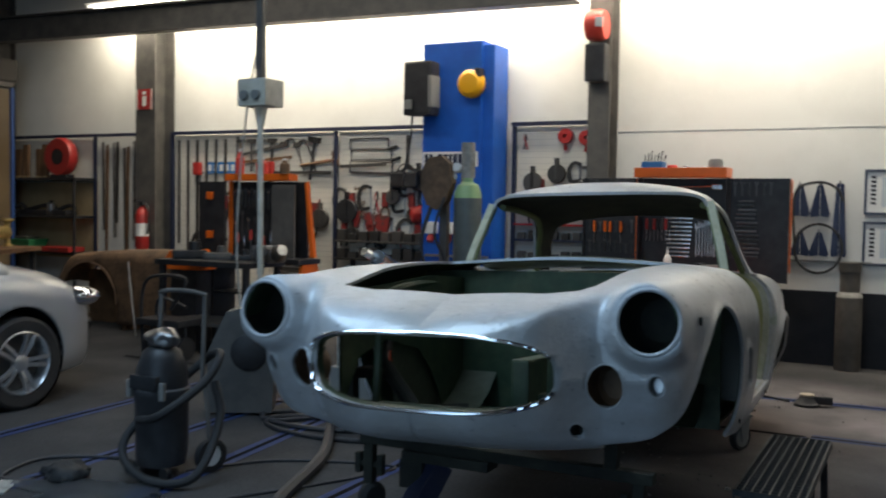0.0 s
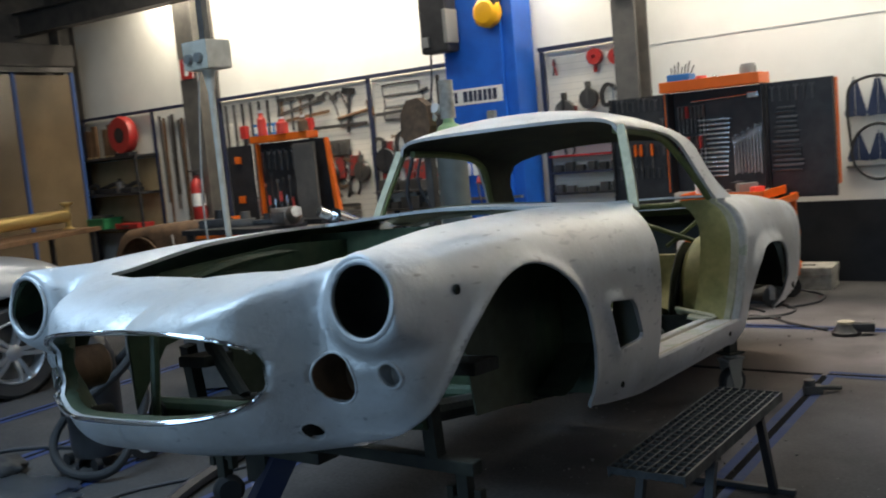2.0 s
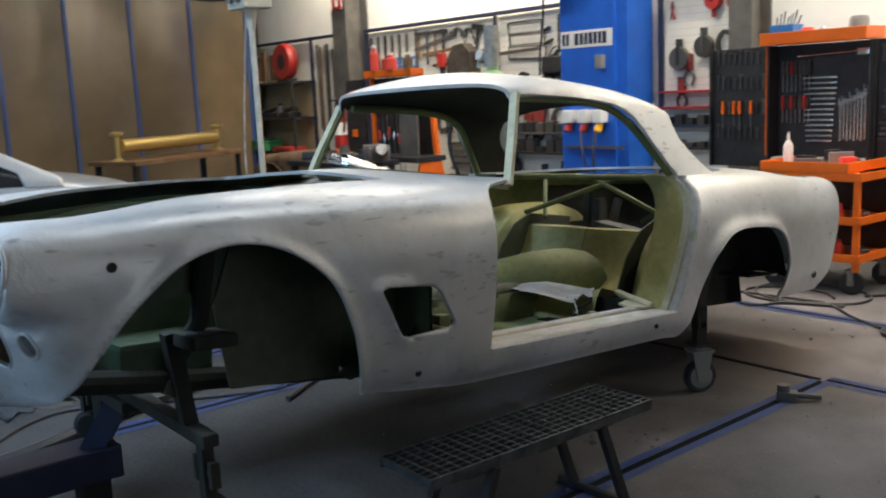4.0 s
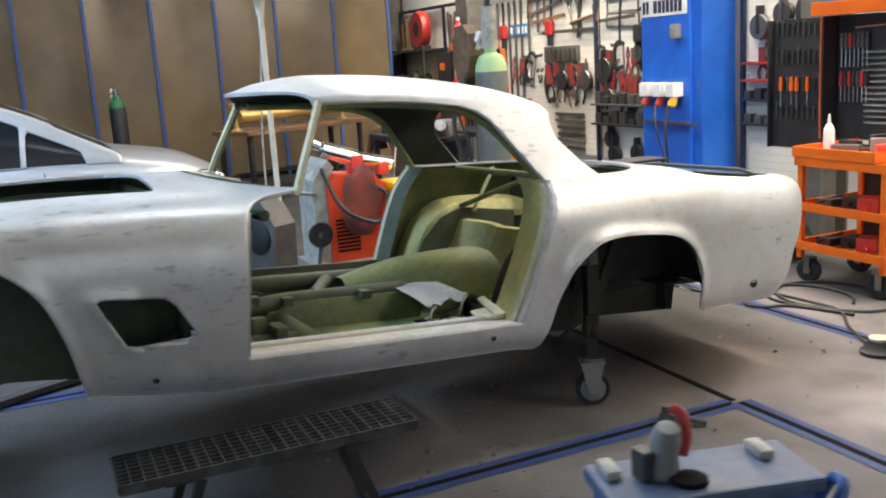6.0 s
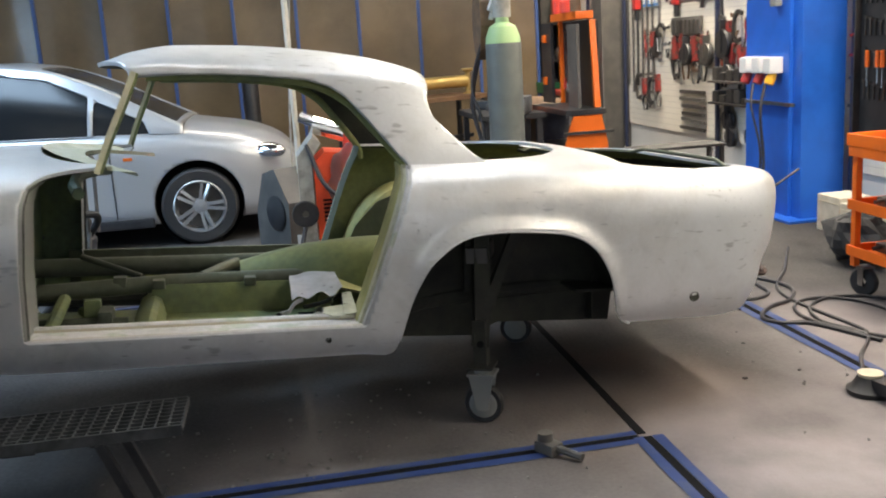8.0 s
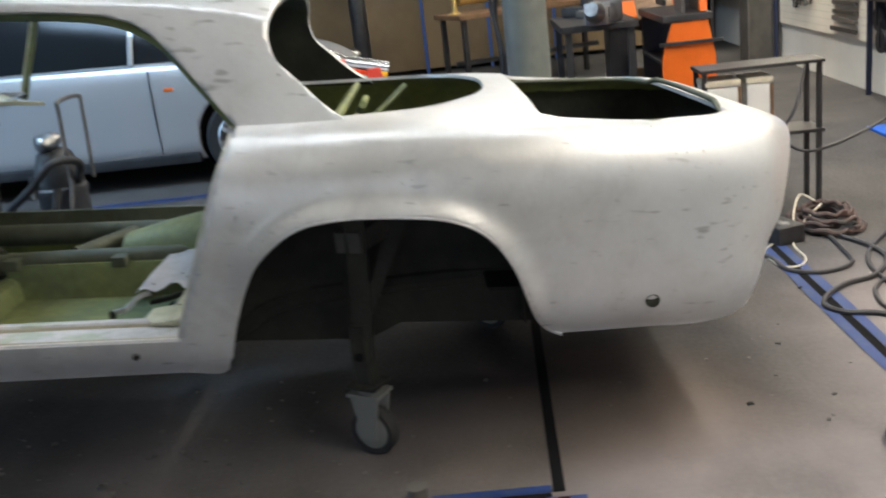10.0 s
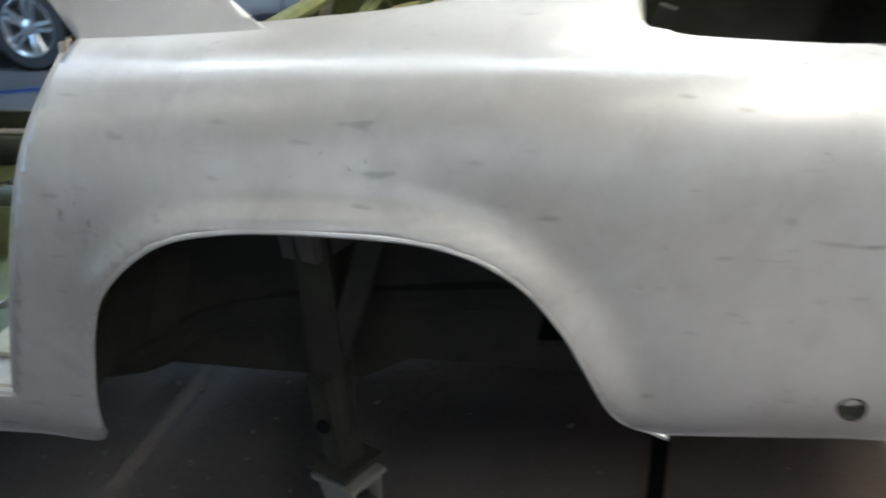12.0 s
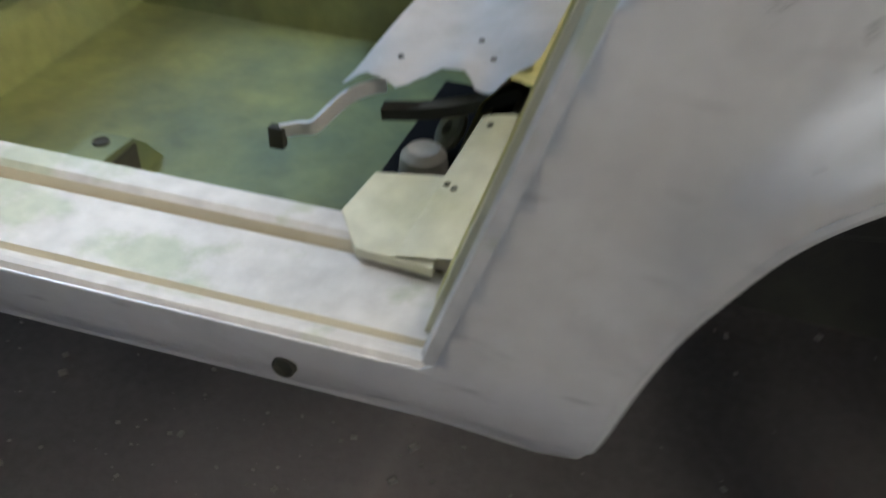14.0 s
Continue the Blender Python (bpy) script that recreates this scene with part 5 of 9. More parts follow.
# ---- the lift column with its fittings ----
lift = thing("lift_column", "tall blue steel lift column with switch gear, against the wall", "lift column", (0.0, 9.5, 0))
b = bmesh.new()
box(b, (-0.37, 0.0, 0.0), (0.30, 0.09, 3.06), 0.008)
box(b, (-0.37, 0.09, 0.0), (-0.29, 0.42, 3.06), 0.008)
box(b, (0.22, 0.09, 0.0), (0.30, 0.42, 3.06), 0.008)
box(b, (0.30, 0.03, 0.0), (0.425, 0.38, 3.02), 0.012)
part("column", b, M_BLUE, lift, "bright blue painted column")
b = bmesh.new()
box(b, (-0.45, -0.10, 0.0), (0.50, 0.42, 0.02), 0.004)
part("base_plate", b, M_BLUE, lift)
part("name_plate", boxes(((-0.36, -0.006, 1.79), (0.275, -0.001, 1.945)), bevel=0.001), M_WHITE, lift, "white plate with blue bars for lettering")
b = bmesh.new()
for k, (x, w) in enumerate(((-0.335, 0.035), (-0.285, 0.035), (-0.18, 0.05), (-0.115, 0.045), (-0.055, 0.035), (-0.005, 0.045), (0.055, 0.04), (0.11, 0.04), (0.165, 0.045))):
    box(b, (x, -0.009, 1.815), (x + w, -0.006, 1.92), 0)
part("plate_bars", b, M_BLUEDK, lift)
b = bmesh.new()
box(b, (0.11, -0.06, 1.59), (0.19, -0.001, 1.71), 0.006)
box(b, (0.13, -0.068, 1.66), (0.17, -0.06, 1.69), 0.003)
box(b, (0.13, -0.068, 1.61), (0.17, -0.06, 1.64), 0.003)
part("switch_box", b, M_GREY, lift, "small grey push button box")
for k, x in enumerate((-0.22, -0.02, 0.16)):
    b = bmesh.new()
    box(b, (x - 0.055, -0.11, 1.10), (x + 0.055, -0.001, 1.22), 0.012)
    part("socket", b, M_WHITE, lift, "white power socket")
    b = bmesh.new()
    lathe(b, [(0.0, 0), (0.035, 0.0), (0.04, 0.03), (0.03, 0.09), (0, 0.1)], 14, Matrix.Translation((x, -0.09, 1.02)) @ Matrix.Rotation(radians(-25), 4, "X"))
    part("plug", b, (M_RED, M_RED, M_YELLOW)[k], lift, ("red plug", "red plug", "yellow plug")[k], True)
b = bmesh.new()
sweep(b, smooth_path([(0.16, -0.12, 1.02), (0.17, -0.16, 0.8), (0.15, -0.12, 0.45), (0.2, -0.16, 0.05)], 6), 0.012, 8)
sweep(b, smooth_path([(-0.02, -0.12, 1.02), (0.03, -0.16, 0.85), (0.10, -0.12, 0.5), (0.12, -0.16, 0.05)], 6), 0.009, 8)
part("cable", b, M_CABLE, lift, "hanging cable", True)
b = bmesh.new()
box(b, (-0.30, -0.05, 0.86), (0.42, -0.02, 0.885), 0.003)
part("cross_bar", b, M_STEEL, lift, "thin steel bar")

control = thing("control_box", "black box hung on the side of the blue column", "control box", (-0.335, 9.40, 2.31))
part("case", boxes(((-0.16, -0.10, 0.0), (0.16, 0.098, 0.55)), bevel=0.03), M_BLACK, control)
part("lid", boxes(((0.13, -0.115, 0.08), (0.175, 0.08, 0.40)), bevel=0.012), M_GREY, control)
part("socket", boxes(((-0.14, -0.125, 0.06), (-0.05, -0.10, 0.16)), bevel=0.006), M_GREY, control)
b = bmesh.new()
sweep(b, smooth_path([(-0.05, -0.1, 0.0), (-0.08, -0.08, -0.25), (-0.16, -0.05, -0.55), (-0.2, -0.02, -0.75)], 6), 0.011, 8)
part("cable", b, M_CABLE, control, "hanging cable", True)
siren = thing("yellow_lamp_housing", "yellow rounded housing bolted to the blue column", "housing", (0.21, 9.5, 2.62))
b = bmesh.new()
lathe(b, [(0.0, 0.0), (0.13, 0.0), (0.145, 0.03), (0.14, 0.09), (0.10, 0.13), (0.0, 0.145)], 20, Matrix.Rotation(radians(90), 4, "X"))
part("housing", b, M_YELLOW, siren, "", True)
part("bracket", boxes(((0.06, -0.11, 0.05), (0.12, -0.001, 0.15)), bevel=0.01), M_BLACK, siren)

reel = thing("red_hose_reel", "red rounded hose reel on the steel column", "hose reel", (1.48, 9.55, 3.13))
b = bmesh.new()
lathe(b, [(0.0, -0.09), (0.13, -0.09), (0.15, -0.05), (0.15, 0.05), (0.13, 0.09), (0.0, 0.09)], 22, Matrix.Rotation(radians(90), 4, "Y"))
part("case", b, M_REDC, reel, "", True)
part("badge", boxes(((0.03, -0.155, -0.04), (0.10, -0.13, 0.05)), bevel=0.006), M_WHITE, reel)
part("bracket", boxes(((-0.03, 0.08, -0.10), (0.03, 0.13, 0.16)), bevel=0.004), M_STEELDK, reel)
cb = thing("junction_case", "black cable case on the dark steel column", "case", (1.47, 9.62, 2.60))
part("case", boxes(((-0.10, -0.10, 0.0), (0.10, 0.058, 0.36)), bevel=0.02), M_BLACK, cb)

sign = thing("fire_hose_sign", "red square sign with white pictogram on the column", "sign", (-4.385, 9.60, 2.65))
part("plate", boxes(((-0.125, 0.0, -0.125), (0.125, 0.008, 0.125)), bevel=0.002), M_RED, sign)
b = bmesh.new()
box(b, (-0.03, -0.004, -0.085), (0.03, 0.0, 0.04), 0)
box(b, (-0.03, -0.004, 0.06), (0.03, 0.0, 0.10), 0)
for x in (-0.125, 0.113):
    box(b, (x, -0.004, -0.125), (x + 0.012, 0.0, 0.125), 0)
part("pictogram", b, M_WHITE, sign, "white marks")

# hanging junction box with drop pole
drop = thing("power_drop_pole", "pale pole from the roof with a square socket box", "power drop", (0.39, 5.86, 0))
part("socket_box", boxes(((-0.115, -0.10, 2.03), (0.115, 0.10, 2.21)), bevel=0.012), M_POLE, drop, "weathered cream socket box")
b = bmesh.new()
for x in (-0.05, 0.045):
    lathe(b, [(0.0, 0.03), (0.03, 0.028), (0.034, 0.0), (0.034, -0.01)], 16, Matrix.Translation((x, -0.10, 2.10)) @ Matrix.Rotation(radians(90), 4, "X"))
part("outlet", b, M_GREY, drop, "round dark outlets", True)
b = bmesh.new()
box(b, (-0.025, -0.025, 2.21), (0.025, 0.025, ROOF_H), 0.003)
part("upper_pole", b, M_STEELDK, drop, "dark square upper pole")
b = bmesh.new()
sweep(b, smooth_path([(0, 0, 2.03), (0, 0, 1.9)], 2), lambda t: 0.045 - 0.022 * t, 12)
sweep(b, smooth_path([(0.0, 0, 1.92), (0.005, 0, 1.2), (0.01, 0, 0.6), (-0.01, 0, 0.3), (-0.05, 0, 0.1), (-0.09, 0.0, 0.0)], 6), 0.02, 10)
part("lower_pole", b, M_POLE, drop, "pale cream lower pole", True)
b = bmesh.new()
sweep(b, smooth_path([(-0.03, 0.06, ROOF_H), (-0.05, 0.12, 3.0), (-0.16, 0.05, 2.0), (-0.18, -0.02, 1.2), (-0.12, -0.05, 0.7)], 8), 0.007, 6)
part("loose_cable", b, M_BEIGEGREY, drop, "thin pale cable", True)

# ---- tool wall ----
RAILS = thing("tool_wall_rail", "dark blue steel rail along the top of the tool boards", "rail", (0, 0, 0), kind="structure")
for x0, x1 in ((-7.18, -4.56), (-4.21, -0.38), (0.47, 1.35)):
    part("rail", boxes(((x0, WALL_Y - 0.10, 2.225), (x1, WALL_Y - 0.05, 2.265)), bevel=0.004), M_BLUEDK, RAILS)
for x in (-7.16, -5.56, -4.20, -1.72, -0.40, 0.50):
    part("upright", boxes(((x - 0.02, WALL_Y - 0.09, 0.0), (x + 0.02, WALL_Y - 0.055, 2.224)), bevel=0.003), M_BLUEDK, RAILS)


def peg_board(x0, x1, z0, z1, mat=None):
    t = thing("peg_board", "white perforated peg board fixed to the wall", "peg board", ((x0 + x1) / 2, WALL_Y, 0), group="peg boards")
    w = (x1 - x0) / 2
    part("panel", boxes(((-w, -0.035, z0), (w, -0.012, z1)), bevel=0.002), mat or M_PEG, t)
    z = z0 + 0.06
    while z < z1 - 0.03:
        # no slot is cut: a darker strip paints the shade of each peg row
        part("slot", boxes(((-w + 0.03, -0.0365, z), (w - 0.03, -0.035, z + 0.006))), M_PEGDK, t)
        z += 0.062
    return t


peg_board(-4.18, -1.75, 0.40, 2.22)
peg_board(-1.69, -0.42, 0.40, 2.22)
peg_board(0.52, 1.34, 0.35, 2.22)
WT = WALL_Y - 0.04


def tool(kind, x, z, mat, size=1.0, lean=0.0, mat2=None):
    """One hand tool hanging against the board at x, its top at z."""
    names = {"bar": ("flat_bar", "long straight steel bar hanging on the board", "bar"), "hammer": ("panel_hammer", "panel hammer hanging on the board", "hammer"),
             "clamp": ("screw_clamp", "dark screw clamp hanging on the board", "clamp"), "saw": ("hacksaw", "hacksaw with bent steel bow hanging on the board", "saw"),
             "puller": ("red_puller", "red pulling clamp hanging on the board", "clamp"), "pick": ("pry_bar", "dark hooked pry bar hanging on the board", "pry bar"),
             "chain": ("pulling_chain", "dark pulling chain hanging in a loop", "chain"), "block": ("pulley_block", "dark pulley block hanging on the board", "pulley"),
             "pliers": ("grip_pliers", "steel grip pliers hanging on the board", "pliers")}
    nm, lb, ct = names[kind]
    t = new(nm)
    t.matrix_world = pose(x, WT - 0.02, z, 0, lean, 0)
    tagged(t, lb, ct, group="wall tools")
    b = bmesh.new()
    s = size
    if kind == "bar":
        box(b, (-0.018, -0.008, -s), (0.018, 0.008, 0), 0.003)
        part("bar", b, mat, t)
        part("peg", boxes(((-0.006, -0.02, -0.03), (0.006, 0.018, -0.02))), M_STEEL, t)
    elif kind == "hammer":
        rod(b, (0, 0, 0), (0, 0, -0.30 * s), 0.012 * s, 8)
        part("handle", b, mat2 or M_WOOD, t, "", True)
        b = bmesh.new()
        box(b, (-0.06 * s, -0.014, -0.03 * s), (0.05 * s, 0.014, 0.012 * s), 0.006)
        part("head", b, mat, t)
    elif kind == "clamp":
        sweep(b, smooth_path([(0.0, 0, -0.2 * s), (-0.09 * s, 0, -0.2 * s), (-0.11 * s, 0, -0.08 * s), (-0.05 * s, 0, 0), (0.03 * s, 0, -0.02 * s)], 5), 0.014, flat=(0.011, 0.018))
        part("frame", b, mat, t)
        b = bmesh.new()
        rod(b, (0.02 * s, 0, -0.02 * s), (0.015 * s, 0, -0.26 * s), 0.009, 8)
        rod(b, (-0.03 * s, 0, -0.25 * s), (0.06 * s, 0, -0.25 * s), 0.006, 6)
        part("screw", b, M_STEEL, t, "", True)
    elif kind == "saw":
        sweep(b, smooth_path([(-0.28 * s, 0, -0.12 * s), (-0.28 * s, 0, -0.02), (-0.22 * s, 0, 0), (0.18 * s, 0, 0), (0.22 * s, 0, -0.03 * s), (0.22 * s, 0, -0.12 * s)], 4), 0.009, 8)
        part("bow", b, mat, t, "", True)
        part("blade", boxes(((-0.28 * s, -0.002, -0.13 * s), (0.22 * s, 0.002, -0.105 * s))), M_STEEL, t)
        b = bmesh.new()
        sweep(b, [(0.22 * s, 0, -0.12 * s), (0.33 * s, 0, -0.09 * s)], 0.018, 8)
        part("handle", b, mat2 or M_BLACK, t, "", True)
    elif kind == "puller":
        box(b, (-0.035 * s, -0.02, -0.15 * s), (0.035 * s, 0.02, 0), 0.01)
        part("body", b, M_PULLER, t)
        b = bmesh.new()
        sweep(b, smooth_path([(0, 0, -0.14 * s), (0.05 * s, 0, -0.2 * s), (0.03 * s, 0, -0.28 * s)], 4), 0.012, 8)
        sweep(b, smooth_path([(0, 0, -0.14 * s), (-0.05 * s, 0, -0.2 * s), (-0.03 * s, 0, -0.28 * s)], 4), 0.012, 8)
        part("jaw", b, mat, t, "", True)
    elif kind == "pick":
        sweep(b, smooth_path([(-0.12 * s, 0, -0.05 * s), (-0.05 * s, 0, 0.0), (0.02 * s, 0, -0.02 * s), (0.10 * s, 0, -0.20 * s), (0.16 * s, 0, -0.38 * s)], 5), lambda q: 0.018 - 0.008 * q, 8)
        part("shaft", b, mat, t, "", True)
        part("head", boxes(((-0.16 * s, -0.015, -0.075 * s), (-0.06 * s, 0.015, -0.02 * s)), bevel=0.006), mat, t)
    elif kind == "chain":
        for k in range(9):
            a = k / 8
            cx, cz = -0.06 * s + 0.12 * s * a, -0.28 * s * math.sin(math.pi * a) ** 0.6
            ring = [(cx + 0.010 * math.cos(q) * (1 + k % 2), 0.010 * math.sin(q) * (k % 2), cz + 0.020 * math.sin(q)) for q in np.linspace(0, 2 * math.pi, 10)[:-1]]
            part("link", sweep(bmesh.new(), ring, 0.006, 5, closed=True), mat, t, "", True)
        part("hook", boxes(((-0.03, -0.01, -0.02), (0.03, 0.012, 0.012)), bevel=0.004), mat, t)
    elif kind == "block":
        lathe(b, [(0.0, -0.03), (0.07 * s, -0.03), (0.075 * s, -0.015), (0.06 * s, 0.0), (0.075 * s, 0.015), (0.07 * s, 0.03), (0, 0.03)], 18, Matrix.Translation((0, -0.03, -0.1 * s)) @ Matrix.Rotation(radians(90), 4, "X"))
        part("wheel", b, mat, t, "", True)
        part("strap", boxes(((-0.015, -0.07, -0.14 * s), (0.015, 0.0, 0.03)), bevel=0.004), mat, t)
    else:
        sweep(b, smooth_path([(0.0, 0, 0), (0.02 * s, 0, -0.08 * s), (0.0, 0, -0.12 * s), (-0.03 * s, 0, -0.26 * s)], 4), 0.009, 7)
        part("jaw", b, mat, t, "", True)
        b = bmesh.new()
        sweep(b, smooth_path([(0.0, 0, 0), (-0.02 * s, 0, -0.08 * s), (0.0, 0, -0.12 * s), (0.035 * s, 0, -0.26 * s)], 4), 0.009, 7)
        part("grip", b, mat2 or M_RED, t, "", True)
    return t


rnd = random.Random(4)
# long bars and pipes left of the boards
for k in range(9):
    x = -5.42 + 0.09 * k + rnd.uniform(-0.02, 0.02)
    tool("bar", x, 2.17 - rnd.uniform(0, 0.12), (M_TOOL, M_WOODDK, M_STEEL, M_TOOL)[k % 4], rnd.uniform(0.95, 1.5), rnd.uniform(-1.5, 1.5))
for k in range(6):
    tool("bar", -4.10 + 0.15 * k, 2.16, M_TOOL, 1.3 + 0.08 * (k % 2), 0)
# upper row
for k in range(4, 8):
    tool("hammer", -3.72 + 0.155 * k, 2.14, M_TOOL, 1.0 + 0.25 * (k % 2), rnd.uniform(-3, 3), (M_WOODDK, M_TOOL)[k % 2])
tool("pick", -2.34, 2.14, M_TOOL, 1.1)
tool("pick", -2.16, 2.12, M_TOOL, 1.0)
tool("hammer", -2.02, 2.14, M_TOOL, 1.6, 8, M_TOOL)
tool("bar", -2.45, 2.08, M_TOOL, 0.75, 80)
tool("bar", -2.35, 1.93, M_WOODDK, 0.70, 86)
tool("saw", -1.25, 2.13, M_TOOL, 1.0)
tool("saw", -1.22, 2.01, M_TOOL, 1.05)
tool("saw", -1.22, 1.87, M_TOOL, 1.1, 2)
tool("bar", -0.78, 2.16, M_TOOL, 0.34)
tool("clamp", -0.72, 1.80, M_BLACK, 1.5)
tool("block", -0.62, 1.82, M_BLACK, 1.6)
tool("block", -0.50, 1.80, M_BLACK, 1.4)
# middle rows of clamps, pullers and chains
row = ["clamp", "puller", "chain", "clamp", "pliers", "puller", "block", "clamp", "puller", "chain", "clamp", "pliers"]
for k in range(11):
    tool(row[k % 12], -1.62 + 0.112 * k, 1.56 - 0.04 * math.sin(k * 1.7), (M_TOOL, M_BLACK, M_RUST)[k % 3], 1.0 + 0.3 * rnd.random(), rnd.uniform(-5, 5))
for k in range(10):
    tool(row[(k + 5) % 12], -1.60 + 0.122 * k, 1.20 - 0.05 * math.sin(k * 2.3), (M_BLACK, M_TOOL, M_TOOL)[k % 3], 0.9 + 0.4 * rnd.random(), rnd.uniform(-8, 8))
for k in range(9):
    tool(("pliers", "puller", "clamp", "chain")[k % 4], -3.55 + 0.2 * k, 1.50 - 0.03 * (k % 3), (M_TOOL, M_BLACK)[k % 2], 1.0 + 0.3 * rnd.random(), rnd.uniform(-6, 6))
# dense rows of pulling gear, bars laid level and rollers
tool("bar", -1.80, 1.75, M_TOOL, 1.05, 90)
tool("bar", -1.05, 1.84, M_TOOL, 0.62, 88)
tool("hammer", -1.72, 1.90, M_WOODDK, 1.7, 82, M_WOODDK)
tool("bar", -3.16, 2.19, M_STEEL, 0.75)
tool("clamp", -3.05, 1.52, M_BLACK, 1.5, 12)
tool("clamp", -3.30, 1.50, M_TOOL, 1.3, -20)
for k in range(8):
    tool(("puller", "clamp", "puller", "block")[k % 4], -2.74 + 0.118 * k, 1.40 - 0.03 * (k % 2), (M_BLACK, M_TOOL, M_RUST)[k % 3], 1.5 + 0.3 * rnd.random(), rnd.uniform(-6, 6))
for k in range(6):
    tool("bar", -2.02, 0.84 - 0.075 * k, (M_TOOL, M_STEELDK, M_TOOL)[k % 3], 0.55 + 0.06 * rnd.random(), 90 + rnd.uniform(-2, 2))
for k in range(5):
    tool(("clamp", "puller", "chain")[k % 3], -3.75 + 0.13 * k, 1.0 - 0.05 * (k % 2), (M_TOOL, M_BLACK)[k % 2], 1.3, rnd.uniform(-10, 10))
tool("block", -1.55, 1.50, M_BLACK, 1.9)
for k in range(4):
    tool("puller", -1.42 + 0.13 * k, 1.32 - 0.02 * k, M_BLACK, 1.3, rnd.uniform(-15, 15))
for x, z in ((-1.46, 0.74), (-1.0, 0.62), (-1.40, 0.58), (-0.72, 0.66)):
    tool("block", x, z, M_BLACK, 1.25)
rk = thing("clamp_rack", "dark steel rack of small clamps on the board", "rack", (-2.45, WT, 1.5))
part("back", boxes(((-0.36, -0.03, -0.09), (0.36, 0.0, 0.09)), bevel=0.006), M_STEELDK, rk)
for k in range(7):
    part("slot_bar", boxes(((-0.33 + 0.1 * k, -0.05, -0.07), (-0.28 + 0.1 * k, -0.031, 0.06)), bevel=0.004), M_TOOL, rk)
bb = thing("black_tool_bag", "black tool bag hanging on the board", "tool bag", (-0.78, WT, 1.58))
part("bag", boxes(((-0.17, -0.12, 0.0), (0.17, 0.0, 0.17)), bevel=0.02), M_BLACK, bb)
part("strap", sweep(bmesh.new(), smooth_path([(-0.12, -0.06, 0.16), (-0.05, -0.06, 0.25), (0.05, -0.06, 0.25), (0.12, -0.06, 0.16)], 5), 0.008, 6), M_BLACK, bb, "", True)
# right-hand board
for x, z, kd, s in ((0.72, 1.78, "block", 1.4), (0.80, 1.68, "puller", 1.0), (0.98, 1.86, "block", 1.3), (1.20, 1.84, "clamp", 0.9), (1.27, 1.80, "chain", 0.9), (0.72, 1.48, "puller", 1.0), (0.62, 2.14, "pliers", 0.6)):
    tool(kd, x, z, M_TOOL, s)
for x, z in ((1.06, 2.17), (1.28, 2.15)):
    t = thing("red_strap_roll", "small red strap roll hanging on the board", "strap", (x, WT, z), group="red strap rolls")
    b = bmesh.new()
    lathe(b, [(0.02, -0.05), (0.075, -0.05), (0.08, 0.0), (0.075, 0.03), (0.02, 0.03)], 16, Matrix.Translation((0, -0.03, -0.06)) @ Matrix.Rotation(radians(90), 4, "X"), close=True)
    part("roll", b, M_RED, t, "", True)
    part("strap", boxes(((-0.02, -0.03, -0.2), (0.02, -0.02, -0.06))), M_RED, t)
for k, z in enumerate((1.36, 1.22, 1.06, 0.86)):
    t = thing("wall_shelf_bar", "narrow painted shelf with dark parts on it", "shelf", (0.93, WT, z), group="narrow shelves")
    part("shelf", boxes(((-0.40, -0.10, -0.02), (0.40, 0.0, 0.0)), bevel=0.004), (M_RED, M_RED, M_BLUEDK, M_BLACK)[k], t)
    if k > 1:
        for q in range(6):
            part("small_part", boxes(((-0.36 + q * 0.12, -0.09, 0.0), (-0.28 + q * 0.12, -0.02, 0.04 + 0.05 * rnd.random())), bevel=0.01), M_TOOL, t)
for k, z in enumerate((0.98, 0.78)):
    t = thing("wall_shelf_bar", "narrow steel shelf with dark parts below the tools", "shelf", (-1.05, WT, z), group="narrow shelves")
    part("shelf", boxes(((-0.62, -0.16, -0.02), (0.60, 0.0, 0.0)), bevel=0.004), M_TOOL, t)
    for q in range(8):
        part("small_part", boxes(((-0.58 + q * 0.145, -0.13, 0.0), (-0.47 + q * 0.145, -0.03, 0.05 + 0.08 * rnd.random())), bevel=0.012), M_TOOL, t)
# blue label plates and small red parts
t = thing("label_strip", "blue plastic label strip with white marks", "label", (-3.42, WT - 0.012, 1.82))
part("strip", boxes(((-0.24, -0.006, -0.08), (0.24, 0.0, 0.06)), bevel=0.003), M_LABELBLUE, t)
for k in range(5):
    part("mark", boxes(((-0.20 + 0.09 * k, -0.009, -0.05), (-0.15 + 0.09 * k, -0.006, 0.03))), M_WHITE, t)
for x in (-3.78, -2.66):
    t = thing("red_air_tool", "red air tool hanging on the board", "air tool", (x, WT - 0.03, 1.88), group="red air tools")
    part("body", boxes(((-0.06, -0.04, -0.16), (0.05, 0.03, 0.0)), bevel=0.02), M_RED, t)
    part("grip", boxes(((-0.02, -0.03, -0.28), (0.025, 0.02, -0.15)), bevel=0.01), M_BLACK, t)

